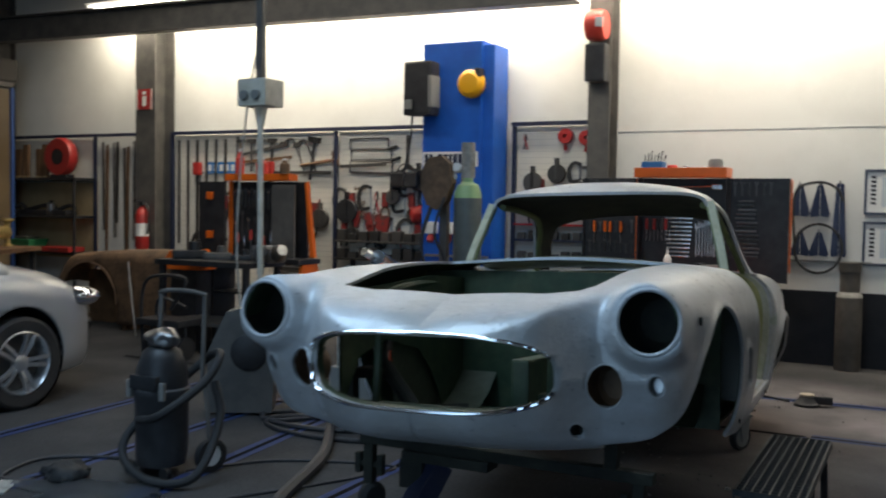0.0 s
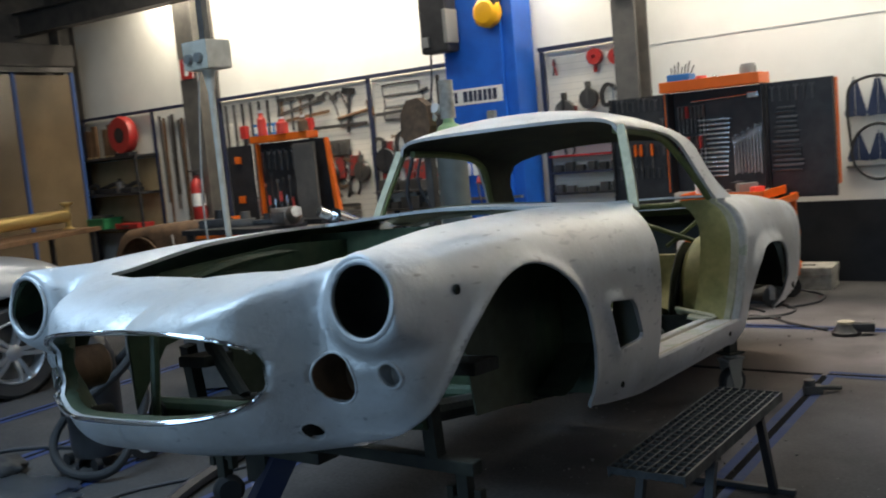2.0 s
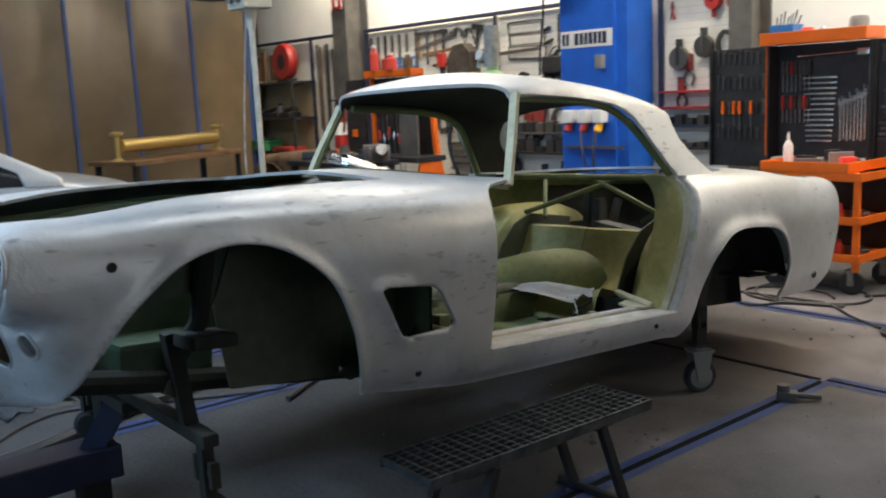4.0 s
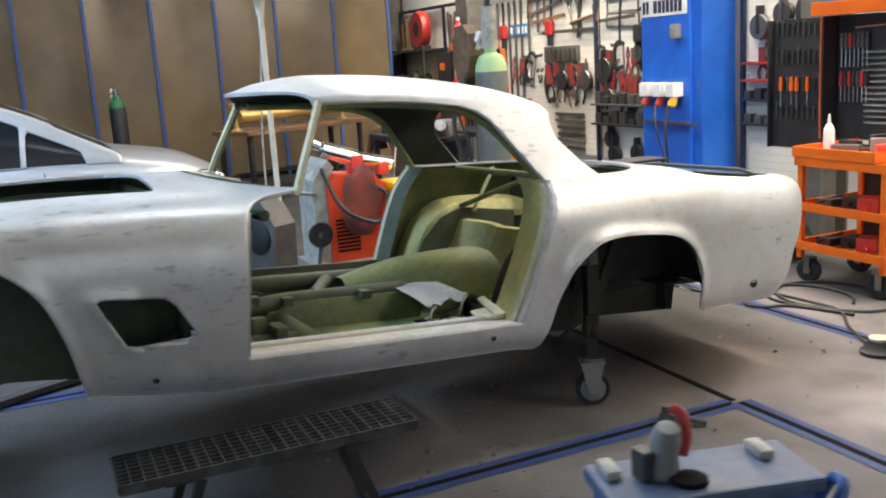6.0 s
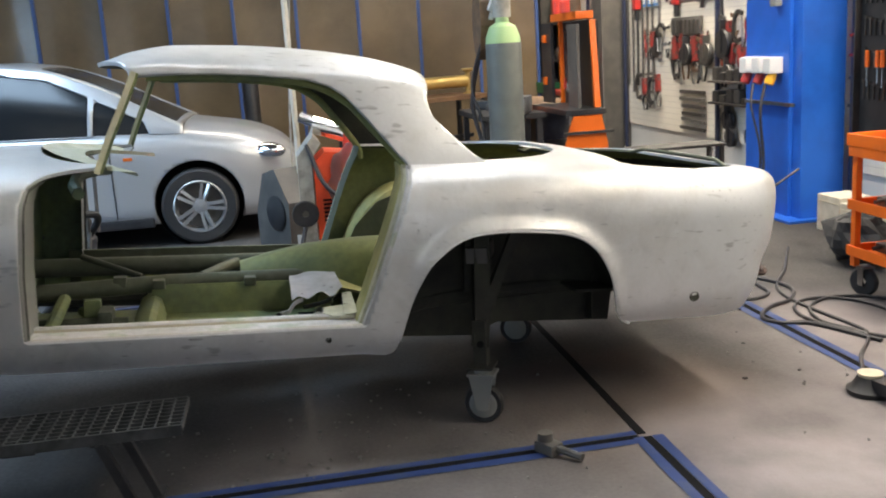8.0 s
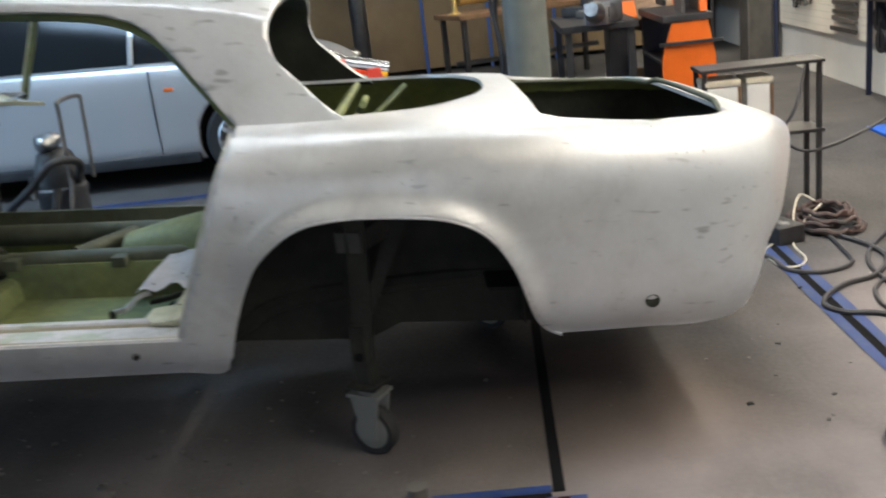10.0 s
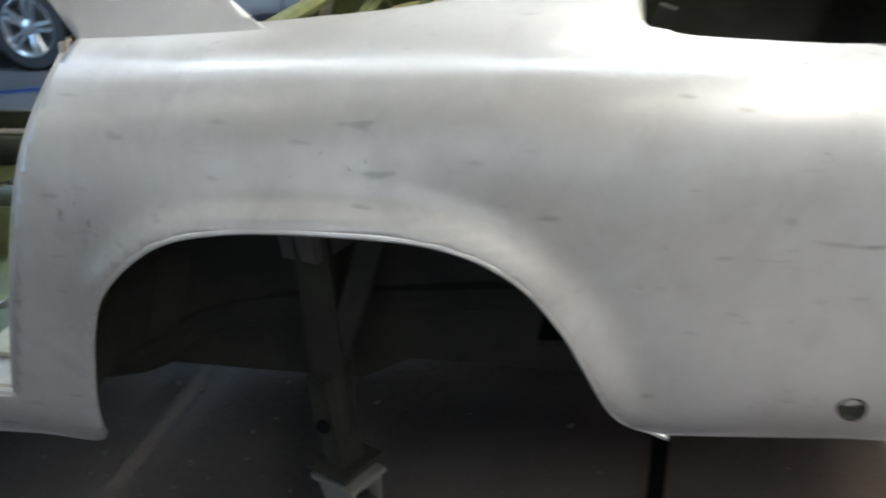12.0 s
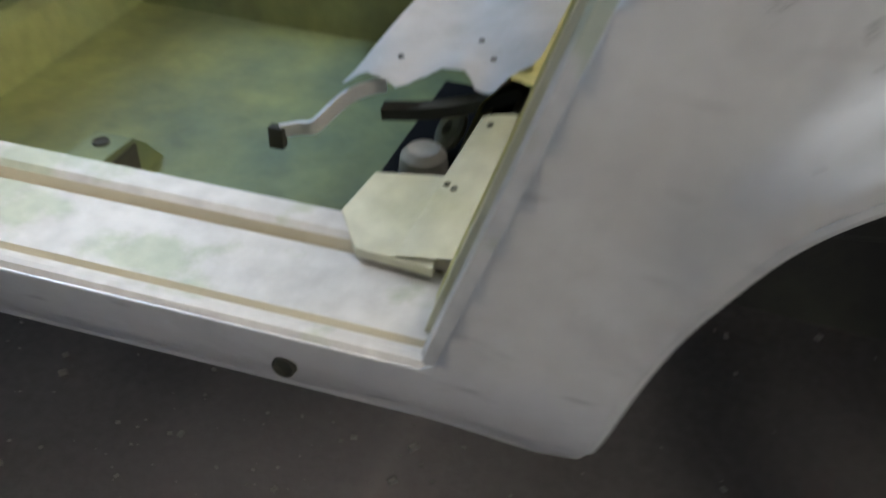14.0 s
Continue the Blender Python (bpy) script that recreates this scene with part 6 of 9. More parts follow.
# ---- shelves in the corner ----
SH = thing("corner_shelves", "dark steel shelves with plywood back in the corner", "shelf unit", (-6.38, WALL_Y, 0))
part("back_panel", boxes(((-0.80, -0.030, 0.60), (0.80, -0.012, 1.62)), bevel=0.002), M_WOOD, SH, "pale plywood back panel")
part("upper_panel", boxes(((-0.80, -0.028, 1.66), (0.80, -0.012, 2.20)), bevel=0.002), M_PEG, SH, "white upper panel")
for z in (1.64, 1.14, 0.66):
    part("shelf", boxes(((-0.82, -0.42, z), (0.82, -0.03, z + 0.035)), bevel=0.004), M_BLACK, SH, "dark steel shelf")
for x in (-0.80, 0.78):
    part("side_post", boxes(((x, -0.42, 0.0), (x + 0.03, -0.39, 1.68)), bevel=0.003), M_BLACK, SH)
rr = thing("hose_reel_red", "red hose reel with black hub on the shelf", "hose reel", (-6.0, 9.72, 1.955))
b = bmesh.new()
lathe(b, [(0.10, -0.07), (0.24, -0.07), (0.26, -0.03), (0.26, 0.03), (0.24, 0.07), (0.10, 0.07)], 24, Matrix.Rotation(radians(90), 4, "X"), close=True)
part("drum", b, M_RED, rr, "", True)
b = bmesh.new()
lathe(b, [(0.0, -0.085), (0.09, -0.085), (0.11, -0.06), (0.11, 0.07), (0, 0.07)], 18, Matrix.Rotation(radians(90), 4, "X"))
part("hub", b, M_BLACK, rr, "black hub", True)
part("foot", boxes(((-0.16, -0.06, -0.28), (0.16, 0.08, -0.235)), bevel=0.01), M_BLACK, rr)
for k, x in enumerate((-6.95, -6.80, -6.55, -6.42)):
    t = thing("wooden_board", "brown wooden board leaning at the back of the shelf", "board", (x, 9.82, 1.676), group="boards on the shelf")
    part("board", boxes(((-0.05, -0.02, 0.0), (0.05, 0.02, 0.40 + 0.06 * (k % 2))), bevel=0.004), M_WOODDK, t)
    part("edge", boxes(((-0.05, -0.024, 0.0), (0.05, -0.0201, 0.03))), M_WOOD, t)
for x, z, w in ((-6.45, 1.176, 0.34), (-5.95, 1.176, 0.2), (-6.9, 1.176, 0.18)):
    t = thing("machine_part", "dark greasy machine part lying on the shelf", "machine part", (x, 9.72, z), group="parts on shelves")
    b = bmesh.new()
    sweep(b, smooth_path([(-w, 0, 0.03), (-w * 0.3, -0.03, 0.08), (w * 0.4, 0.02, 0.13), (w, 0, 0.10)], 5), 0.03, 8)
    part("arm", b, M_TOOL, t, "", True)
    part("block", boxes(((-w * 0.7, -0.1, 0.0), (w * 0.7, 0.1, 0.07)), bevel=0.02), M_BLACK, t)
t = thing("steel_can", "small pale steel can on the shelf", "can", (-6.15, 9.68, 1.176))
b = bmesh.new()
lathe(b, [(0, 0), (0.055, 0), (0.058, 0.01), (0.055, 0.15), (0.03, 0.17), (0, 0.17)], 18)
part("can", b, M_STEEL, t, "", True)
part("cap", boxes(((-0.02, -0.02, 0.17), (0.02, 0.02, 0.2)), bevel=0.006), M_BLACK, t)
for x in (-7.0, -6.55):
    t = thing("green_crate", "green plastic crate filled with parts", "crate", (x, 9.62, 0.696), group="green crates")
    part("tub", boxes(((-0.21, -0.15, 0.0), (0.21, 0.15, 0.14)), bevel=0.015), M_GREEN, t)
    part("rim", boxes(((-0.225, -0.165, 0.12), (0.225, 0.165, 0.15)), bevel=0.006), M_GREEN, t)
    part("contents", boxes(((-0.17, -0.11, 0.15), (0.12, 0.10, 0.19)), bevel=0.02), M_TOOL, t)
t = thing("red_tool_case", "long flat red tool case on the lowest shelf", "tool case", (-5.85, 9.62, 0.696))
part("case", boxes(((-0.25, -0.14, 0.0), (0.25, 0.14, 0.07)), bevel=0.015), M_RED, t)
part("handle", boxes(((-0.06, -0.165, 0.03), (0.06, -0.14, 0.045)), bevel=0.004), M_BLACK, t)

# fire extinguisher on the column
fx = thing("fire_extinguisher", "red fire extinguisher with white label hung on the column", "fire extinguisher", (-4.34, 9.52, 0.78))
b = bmesh.new()
lathe(b, [(0, 0), (0.075, 0.0), (0.085, 0.02), (0.085, 0.42), (0.07, 0.48), (0.03, 0.52), (0.025, 0.56), (0, 0.56)], 22)
part("cylinder", b, M_RED, fx, "", True)
b = bmesh.new()
lathe(b, [(0.0865, 0.17), (0.0870, 0.17), (0.0870, 0.33), (0.0865, 0.33)], 22, close=True)
part("label", b, M_WHITE, fx, "white label band", True)
b = bmesh.new()
box(b, (-0.03, -0.03, 0.55), (0.03, 0.03, 0.60), 0.006)
box(b, (-0.02, -0.12, 0.60), (0.02, 0.03, 0.62), 0.004)
sweep(b, smooth_path([(0.03, 0, 0.57), (0.12, -0.02, 0.52), (0.13, -0.02, 0.30), (0.11, -0.02, 0.2)], 5), 0.014, 8)
part("valve", b, M_BLACK, fx, "black valve and hose", True)
part("hook", boxes(((-0.02, 0.085, 0.36), (0.02, 0.099, 0.48)), bevel=0.002), M_STEELDK, fx)



# ---- the dolly under the car ----
def caster(parent, at, r, heading, height):
    """A swivel caster with fork, wheel and pale ring; at is the floor point."""
    x, y, z = at
    m = Matrix.Translation((x, y, z + r)) @ Matrix.Rotation(radians(heading), 4, "Z")
    b = bmesh.new()
    lathe(b, [(r * 0.5, -0.018), (r * 0.93, -0.022), (r, -0.012), (r, 0.012), (r * 0.93, 0.022), (r * 0.5, 0.018)], 28, m @ Matrix.Rotation(radians(90), 4, "X"), True)
    wheel = part("wheel", b, M_RUBBER, parent, "black caster wheel", True)
    b = bmesh.new()
    lathe(b, [(0.012, -0.024), (r * 0.62, -0.024), (r * 0.72, -0.020), (r * 0.72, 0.020), (r * 0.62, 0.024), (0.012, 0.024)], 24, m @ Matrix.Rotation(radians(90), 4, "X"), True)
    part("wheel_rim", b, M_GREY, wheel, "grey worn wheel ring", True)
    b = bmesh.new()
    for sg in (1, -1):
        extrude_outline(b, [(-0.022, -0.02), (0.022, -0.02), (0.05, r + 0.045), (-0.05, r + 0.045)], 0.006, m @ Matrix(((1, 0, 0, 0), (0, 0, 1, sg * 0.033 - 0.003), (0, 1, 0, 0), (0, 0, 0, 1))))
    box(b, (-0.055, -0.045, r + 0.04), (0.055, 0.045, r + 0.052), 0.003, m)
    lathe(b, [(0.0, 0), (0.035, 0), (0.035, 0.02), (0, 0.02)], 16, m @ Matrix.Translation((0, 0, r + 0.052)))
    part("fork", b, M_GREY, parent, "grey steel caster fork")
    b = bmesh.new()
    box(b, (-0.05, -0.05, r + 0.07), (0.05, 0.05, r + 0.08), 0.002, m)
    box(b, (-0.026, -0.026, r + 0.08), (0.026, 0.026, height - r), 0.004, m)
    part("post", b, M_UNDER, parent, "dark square steel post")


dolly = thing("car_dolly", "dark steel dolly on casters carrying the car body", "dolly", (2.95, 5.2, 0))
dolly_in = dolly.matrix_world.inverted()


def dp(x, y, z):
    return dolly_in @ Vector((x, y, z))


for wx, wy in ((3.43, 6.46), (2.50, 6.82)):
    caster(dolly, dp(wx, wy, 0), 0.078, 64, 0.42)
    b = bmesh.new()
    sweep(b, [dp(wx, wy - 0.005, 0.31), dp(wx - 0.01, wy + 0.01, 0.42), dp(wx - 0.03, wy + 0.03, 0.82)], 0.02, flat=(0.030, 0.022))
    part("leg", b, M_UNDER, dolly, "black upright leg into the wheel arch")
    b = bmesh.new()
    sweep(b, [dp(wx - 0.01, wy + 0.02, 0.44), dp(wx - 0.03, wy + 0.19, 0.80)], 0.02, flat=(0.020, 0.016))
    part("strut", b, M_UNDER, dolly, "black raking strut beside the leg")
    b = bmesh.new()
    sweep(b, [dp(wx - 0.08, wy - 0.03, 0.52), dp(wx - 0.08, wy - 0.01, 0.86)], 0.02, flat=(0.012, 0.022))
    part("hanger_plate", b, M_UNDER, dolly, "black hanger plate beside the leg")
    b = bmesh.new()
    lathe(b, [(0.0, 0.0), (0.014, 0.0), (0.014, 0.004), (0, 0.004)], 14, Matrix.Translation(dp(wx + 0.033, wy - 0.01, 0.33)) @ Matrix.Rotation(radians(90), 4, "Y"))
    part("hole", b, M_GROOVE, dolly)
b = bmesh.new()
sweep(b, [dp(2.50, 6.82, 0.67), dp(3.43, 6.46, 0.67)], 0.03, flat=(0.04, 0.03))
part("rear_beam", b, M_STEELDK, dolly, "dark rear cross beam")
b = bmesh.new()
box(b, dp(2.42, 3.92, 0.468), dp(3.58, 3.97, 0.508), 0.006)
part("front_beam", b, M_UNDER, dolly, "dark front cross beam with worn edges")
b = bmesh.new()
box(b, dp(2.62, 3.90, 0.43), dp(2.98, 4.00, 0.469), 0.008)
box(b, dp(2.60, 3.92, 0.32), dp(2.70, 4.02, 0.43), 0.008)
part("hub", b, M_UNDER, dolly, "black clamping hub")
for wx in (2.455, 3.53):
    b = bmesh.new()
    box(b, dp(wx - 0.02, 3.925, 0.30), dp(wx + 0.02, 3.965, 0.469), 0.005)
    for sg in (1, -1):
        box(b, dp(wx + sg * 0.05 - 0.012, 3.93, 0.345), dp(wx + sg * 0.05 + 0.012, 3.96, 0.425), 0.004)
    box(b, dp(wx - 0.06, 3.935, 0.375), dp(wx + 0.06, 3.955, 0.395), 0.003)
    part("end_fitting", b, M_UNDER, dolly, "dark end fitting with bolts")
    b = bmesh.new()
    lathe(b, [(0, -0.03), (0.04, -0.028), (0.056, -0.012), (0.056, 0.012), (0.04, 0.028), (0, 0.03)], 20, Matrix.Translation(dp(wx + 0.01, 3.945, 0.26)) @ Matrix.Rotation(radians(60), 4, "Z") @ Matrix.Rotation(radians(90), 4, "X"))
    part("roller", b, M_RUBBER, dolly, "black roller", True)
b = bmesh.new()
box(b, dp(2.58, 3.30, 0.13), dp(2.76, 3.96, 0.25), 0.008)
part("draw_beam", b, M_BLUEDK, dolly, "long dark blue draw beam")
for y in (3.36, 3.82):
    part("foot", boxes((dp(2.61, y, 0.0), dp(2.73, y + 0.1, 0.131)), bevel=0.006), M_UNDER, dolly)
b = bmesh.new()
sweep(b, [dp(2.67, 3.88, 0.22), dp(2.74, 3.98, 0.42)], 0.02, flat=(0.05, 0.04))
part("jack_arm", b, M_BLUEDK, dolly, "sloping dark blue jack arm")
for wx in (2.37, 3.43):
    b = bmesh.new()
    sweep(b, [dp(wx, 3.945, 0.505), dp(wx + 0.02, 3.90, 0.80)], 0.02, flat=(0.022, 0.022))
    part("front_upright", b, M_UNDER, dolly, "black upright in the front wheel arch")


# ---- the parked silver car ----
def parked_car():
    t = thing("parked_car", "silver hatchback with dark windows and alloy wheels, parked", "car", (-1.78, 0, 0))
    top = keyed((1.55, 0.95), (1.9, 1.0), (4.9, 0.985), (5.2, 0.945), (5.5, 0.885), (5.72, 0.79), (5.86, 0.66), (5.93, 0.50))
    half = keyed((1.5, 0.66), (1.7, 0.80), (2.2, 0.865), (3.5, 0.875), (5.0, 0.87), (5.4, 0.83), (5.7, 0.72), (5.86, 0.55), (5.93, 0.42))
    belt = keyed((1.5, 0.86), (2.2, 0.93), (4.9, 0.875), (5.2, 0.83), (5.5, 0.765), (5.72, 0.69), (5.86, 0.60), (5.93, 0.47))
    low = keyed((1.5, 0.40), (1.7, 0.24), (2.0, 0.19), (5.3, 0.19), (5.7, 0.2), (5.93, 0.24))
    ys = np.linspace(1.5, 5.93, 130)
    rows = []
    for y in ys:
        w, z0, zb, zt = half(y), low(y), belt(y), top(y)
        sec = [(w - 0.05, z0), (w - 0.005, z0 + 0.10), (w, z0 + 0.28), (w, zb - 0.16), (w - 0.02, zb - 0.04), (w - 0.07, zb + 0.03), (w - 0.22, zt - 0.03), (w * 0.45, zt), (0, zt + 0.004)]
        sec = [(sec[0][0], sec[0][1])] + sec
        right = [tuple(p) for p in smooth_path([(x, 0, z) for x, z in sec[1:]], 6)]
        rows.append([(p[0], y, p[2]) for p in right] + [(-p[0], y, p[2]) for p in right[::-1][1:]])
    P = np.array(rows)
    F = np.full(P.shape[:2], 1.0)
    for wy in (2.42, 5.05):
        d = np.hypot(P[..., 1] - wy, P[..., 2] - 0.33) - 0.355
        F = np.where((np.abs(P[..., 0]) > 0.5) & (P[..., 2] < 0.8), np.minimum(F, d), F)
    V, FA = trimmed(P, F)
    body = part("body", shell(V, FA, 0.02), [M_SILVER, M_BLACK], t, "silver painted body")
    b = bmesh.new()
    for y in (5.925, 1.505):
        sec = rows[-1] if y > 3 else rows[0]
        f = b.faces.new([b.verts.new(p) for p in (sec if y > 3 else sec[::-1])])
    part("end_panel", b, M_SILVER, t)
    # greenhouse
    zr = keyed((1.62, 1.0), (1.9, 1.28), (2.3, 1.45), (2.9, 1.52), (3.5, 1.53), (3.9, 1.485), (4.3, 1.34), (4.7, 1.125), (4.98, 0.975))
    rows = []
    for y in np.linspace(1.62, 4.98, 110):
        h = zr(y)
        bz = min(belt(y) + 0.03, h - 0.002)
        k = min(1.0, (h - bz) / 0.55)
        pts = [(0.81, bz), (0.81 - 0.07 * k, bz + (h - bz) * 0.45), (0.79 - 0.15 * k, bz + (h - bz) * 0.85), (0.70 - 0.12 * k, h - 0.012 * k), (0.35, h + 0.008), (0, h + 0.012)]
        right = [tuple(p) for p in smooth_path([(x, 0, z) for x, z in pts], 8)]
        rows.append([(p[0], y, p[2]) for p in right] + [(-p[0], y, p[2]) for p in right[::-1][1:]])
    P = np.array(rows)
    Y, Z, X = P[..., 1], P[..., 2], np.abs(P[..., 0])
    F = np.full(P.shape[:2], 1.0)
    sides = X > 0.60
    for poly in ([(2.05, 0.97), (2.3, 1.36), (2.96, 1.455), (2.99, 0.945)], [(3.03, 0.945), (3.01, 1.46), (3.55, 1.455), (3.95, 1.385), (4.27, 1.235), (4.24, 0.92)], [(4.28, 0.92), (4.31, 1.205), (4.68, 1.02), (4.72, 0.905)]):
        d = outline_distance(Y, Z, poly)
        F = np.where(sides, np.minimum(F, d), F)
    d = outline_distance(P[..., 0], Y, [(-0.57, 3.92), (0.57, 3.92), (0.73, 4.93), (-0.73, 4.93)])
    F = np.where(~sides | (Y > 4.5), np.minimum(F, d), F)
    d = outline_distance(P[..., 0], Y, [(-0.6, 1.7), (0.6, 1.7), (0.52, 2.2), (-0.52, 2.2)])
    F = np.where(~sides, np.minimum(F, d), F)
    V, FA = trimmed(P, F)
    part("roof", shell(V, FA, 0.012), [M_SILVER, M_BLACK], t, "silver roof and window pillars")
    inner = P.copy()
    inner[..., 0] *= 0.982
    inner[..., 2] -= 0.012
    V, FA = trimmed(inner, np.full(F.shape, 1.0))
    part("window_glass", shell(V, FA, 0.004), [M_CARGLASS, M_CARGLASS], t, "dark tinted glass")
    for sg in (1, -1):
        line = smooth_path([(sg * 0.872, 2.12, 0.955), (sg * 0.815, 3.0, 0.945), (sg * 0.815, 4.0, 0.925), (sg * 0.79, 4.66, 0.90)], 5)
        part("belt_trim", sweep(bmesh.new(), line, 0.009, 6), M_BLACK, t, "black window trim", True)
    for sg in (1, -1):
        b = bmesh.new()
        box(b, (sg * 0.82 - 0.05, 2.78, 0.17), (sg * 0.82 + 0.05, 4.68, 0.25), 0.02)
        part("sill_trim", b, M_BLACK, t, "black lower sill trim")
        b = bmesh.new()
        mm = Matrix.Translation((sg * 0.70, 5.62, 0.70)) @ Matrix.Rotation(radians(-sg * 30), 4, "Z") @ Matrix.Diagonal((0.10, 0.17, 0.075, 1))
        bmesh.ops.create_uvsphere(b, u_segments=20, v_segments=12, radius=1.0, matrix=mm)
        lamp = part("headlight", b, M_CHROME, t, "clear headlight", True)
        b = bmesh.new()
        box(b, (sg * 0.872 - 0.004, 4.50, 0.72), (sg * 0.872 + 0.006, 4.57, 0.745), 0.004)
        part("indicator", b, M_ORANGE, t, "small orange side repeater")
        b = bmesh.new()
        box(b, (sg * 0.876 - 0.012, 3.15, 0.76), (sg * 0.876 + 0.012, 3.33, 0.785), 0.008)
        part("door_handle", b, M_SILVER, t)
        for y in (3.01, 4.40):
            b = bmesh.new()
            sweep(b, smooth_path([(sg * 0.868, y, 0.26), (sg * 0.8785, y, 0.45), (sg * 0.8785, y, 0.72), (sg * 0.855, y, 0.88)], 4), 0.004, 5)
            part("door_gap", b, M_GROOVE, t)
    b = bmesh.new()
    box(b, (-0.42, 5.88, 0.28), (0.42, 5.945, 0.40), 0.02)
    box(b, (-0.36, 5.88, 0.48), (0.36, 5.935, 0.54), 0.02)
    part("front_intake", b, M_BLACK, t, "black front intake")
    for wy in (2.42, 5.05):
        for sg in (1, -1):
            m = Matrix.Translation((sg * 0.80, wy, 0.31)) @ Matrix.Rotation(radians(90 * sg), 4, "Y")
            b = bmesh.new()
            lathe(b, [(0.21, -0.10), (0.29, -0.10), (0.308, -0.07), (0.31, 0.0), (0.305, 0.055), (0.285, 0.07), (0.215, 0.066), (0.21, 0.0)], 40, m, True)
            wheel = part("wheel", b, M_RUBBER, t, "black road tyre", True)
            b = bmesh.new()
            lathe(b, [(0.212, 0.066), (0.204, 0.07), (0.19, 0.05), (0.185, -0.08), (0.212, -0.08)], 40, m, True)
            for k in range(5):
                for off in (-0.12, 0.12):
                    a = 2 * math.pi * k / 5 + off + 0.3
                    c, s = math.cos(a), math.sin(a)
                    a2 = 2 * math.pi * k / 5 + off * 2.2 + 0.3
                    p0 = Vector((0.055 * math.cos(a2), 0.055 * math.sin(a2), 0.035))
                    p1 = Vector((0.198 * math.cos(a + off * 0.25), 0.198 * math.sin(a + off * 0.25), 0.055))
                    sweep(b, [m @ p0, m @ ((p0 + p1) / 2 + Vector((0, 0, 0.012))), m @ p1], 0.011, flat=(0.011, 0.013))
            lathe(b, [(0.0, 0.056), (0.03, 0.054), (0.06, 0.044), (0.066, 0.02), (0.05, 0.0)], 24, m)
            part("rim", b, M_RIM, wheel, "five double-spoke alloy rim", True)
            b = bmesh.new()
            lathe(b, [(0.0, -0.01), (0.185, -0.01), (0.185, -0.02), (0, -0.02)], 24, m)
            part("brake_disc", b, M_STEELDK, wheel)
            b = bmesh.new()
            lathe(b, [(0.352, 0.03), (0.36, -0.20), (0.0, -0.22)], 32, Matrix.Translation((sg * 0.80, wy, 0.33)) @ Matrix.Rotation(radians(90 * sg), 4, "Y"))
            part("arch_liner", b, M_GROOVE, t, "", True)
    return t


M_RIM = material("silver_alloy_rim", (0.55, 0.56, 0.57), 0.28, 0.8)
parked_car()


# ---- orange tool carts by the wall ----
def hand_tool(parent, x, y, z, kind, size, mat, mat2=None):
    """Small tools hung flat on a panel facing the hall."""
    b = bmesh.new()
    if kind == "spanner":
        extrude_outline(b, [(-0.006, 0), (0.006, 0), (0.006, size * 0.8), (0.018, size * 0.87), (0.018, size), (0.007, size), (0.006, size * 0.93), (-0.006, size * 0.93), (-0.007, size), (-0.018, size), (-0.018, size * 0.87), (-0.006, size * 0.8)], 0.007,
                        Matrix.Translation((x, y, z)) @ Matrix.Rotation(radians(90), 4, "X"))
        return part("spanner", b, mat, parent)
    if kind == "driver":
        lathe(b, [(0, 0), (0.013, 0.004), (0.015, 0.05), (0.011, 0.085), (0.013, 0.1), (0, 0.105)], 10, Matrix.Translation((x, y - 0.018, z)))
        h = part("screwdriver_handle", b, mat, parent, "", True)
        b = bmesh.new()
        rod(b, (x, y - 0.018, z - size), (x, y - 0.018, z + 0.005), 0.004, 6)
        part("screwdriver_blade", b, mat2 or M_STEEL, h)
        return h
    if kind == "wide":
        box(b, (x - size / 2, y - 0.016, z), (x + size / 2, y - 0.002, z + 0.018), 0.005)
        return part("flat_spanner", b, mat, parent, "", True)


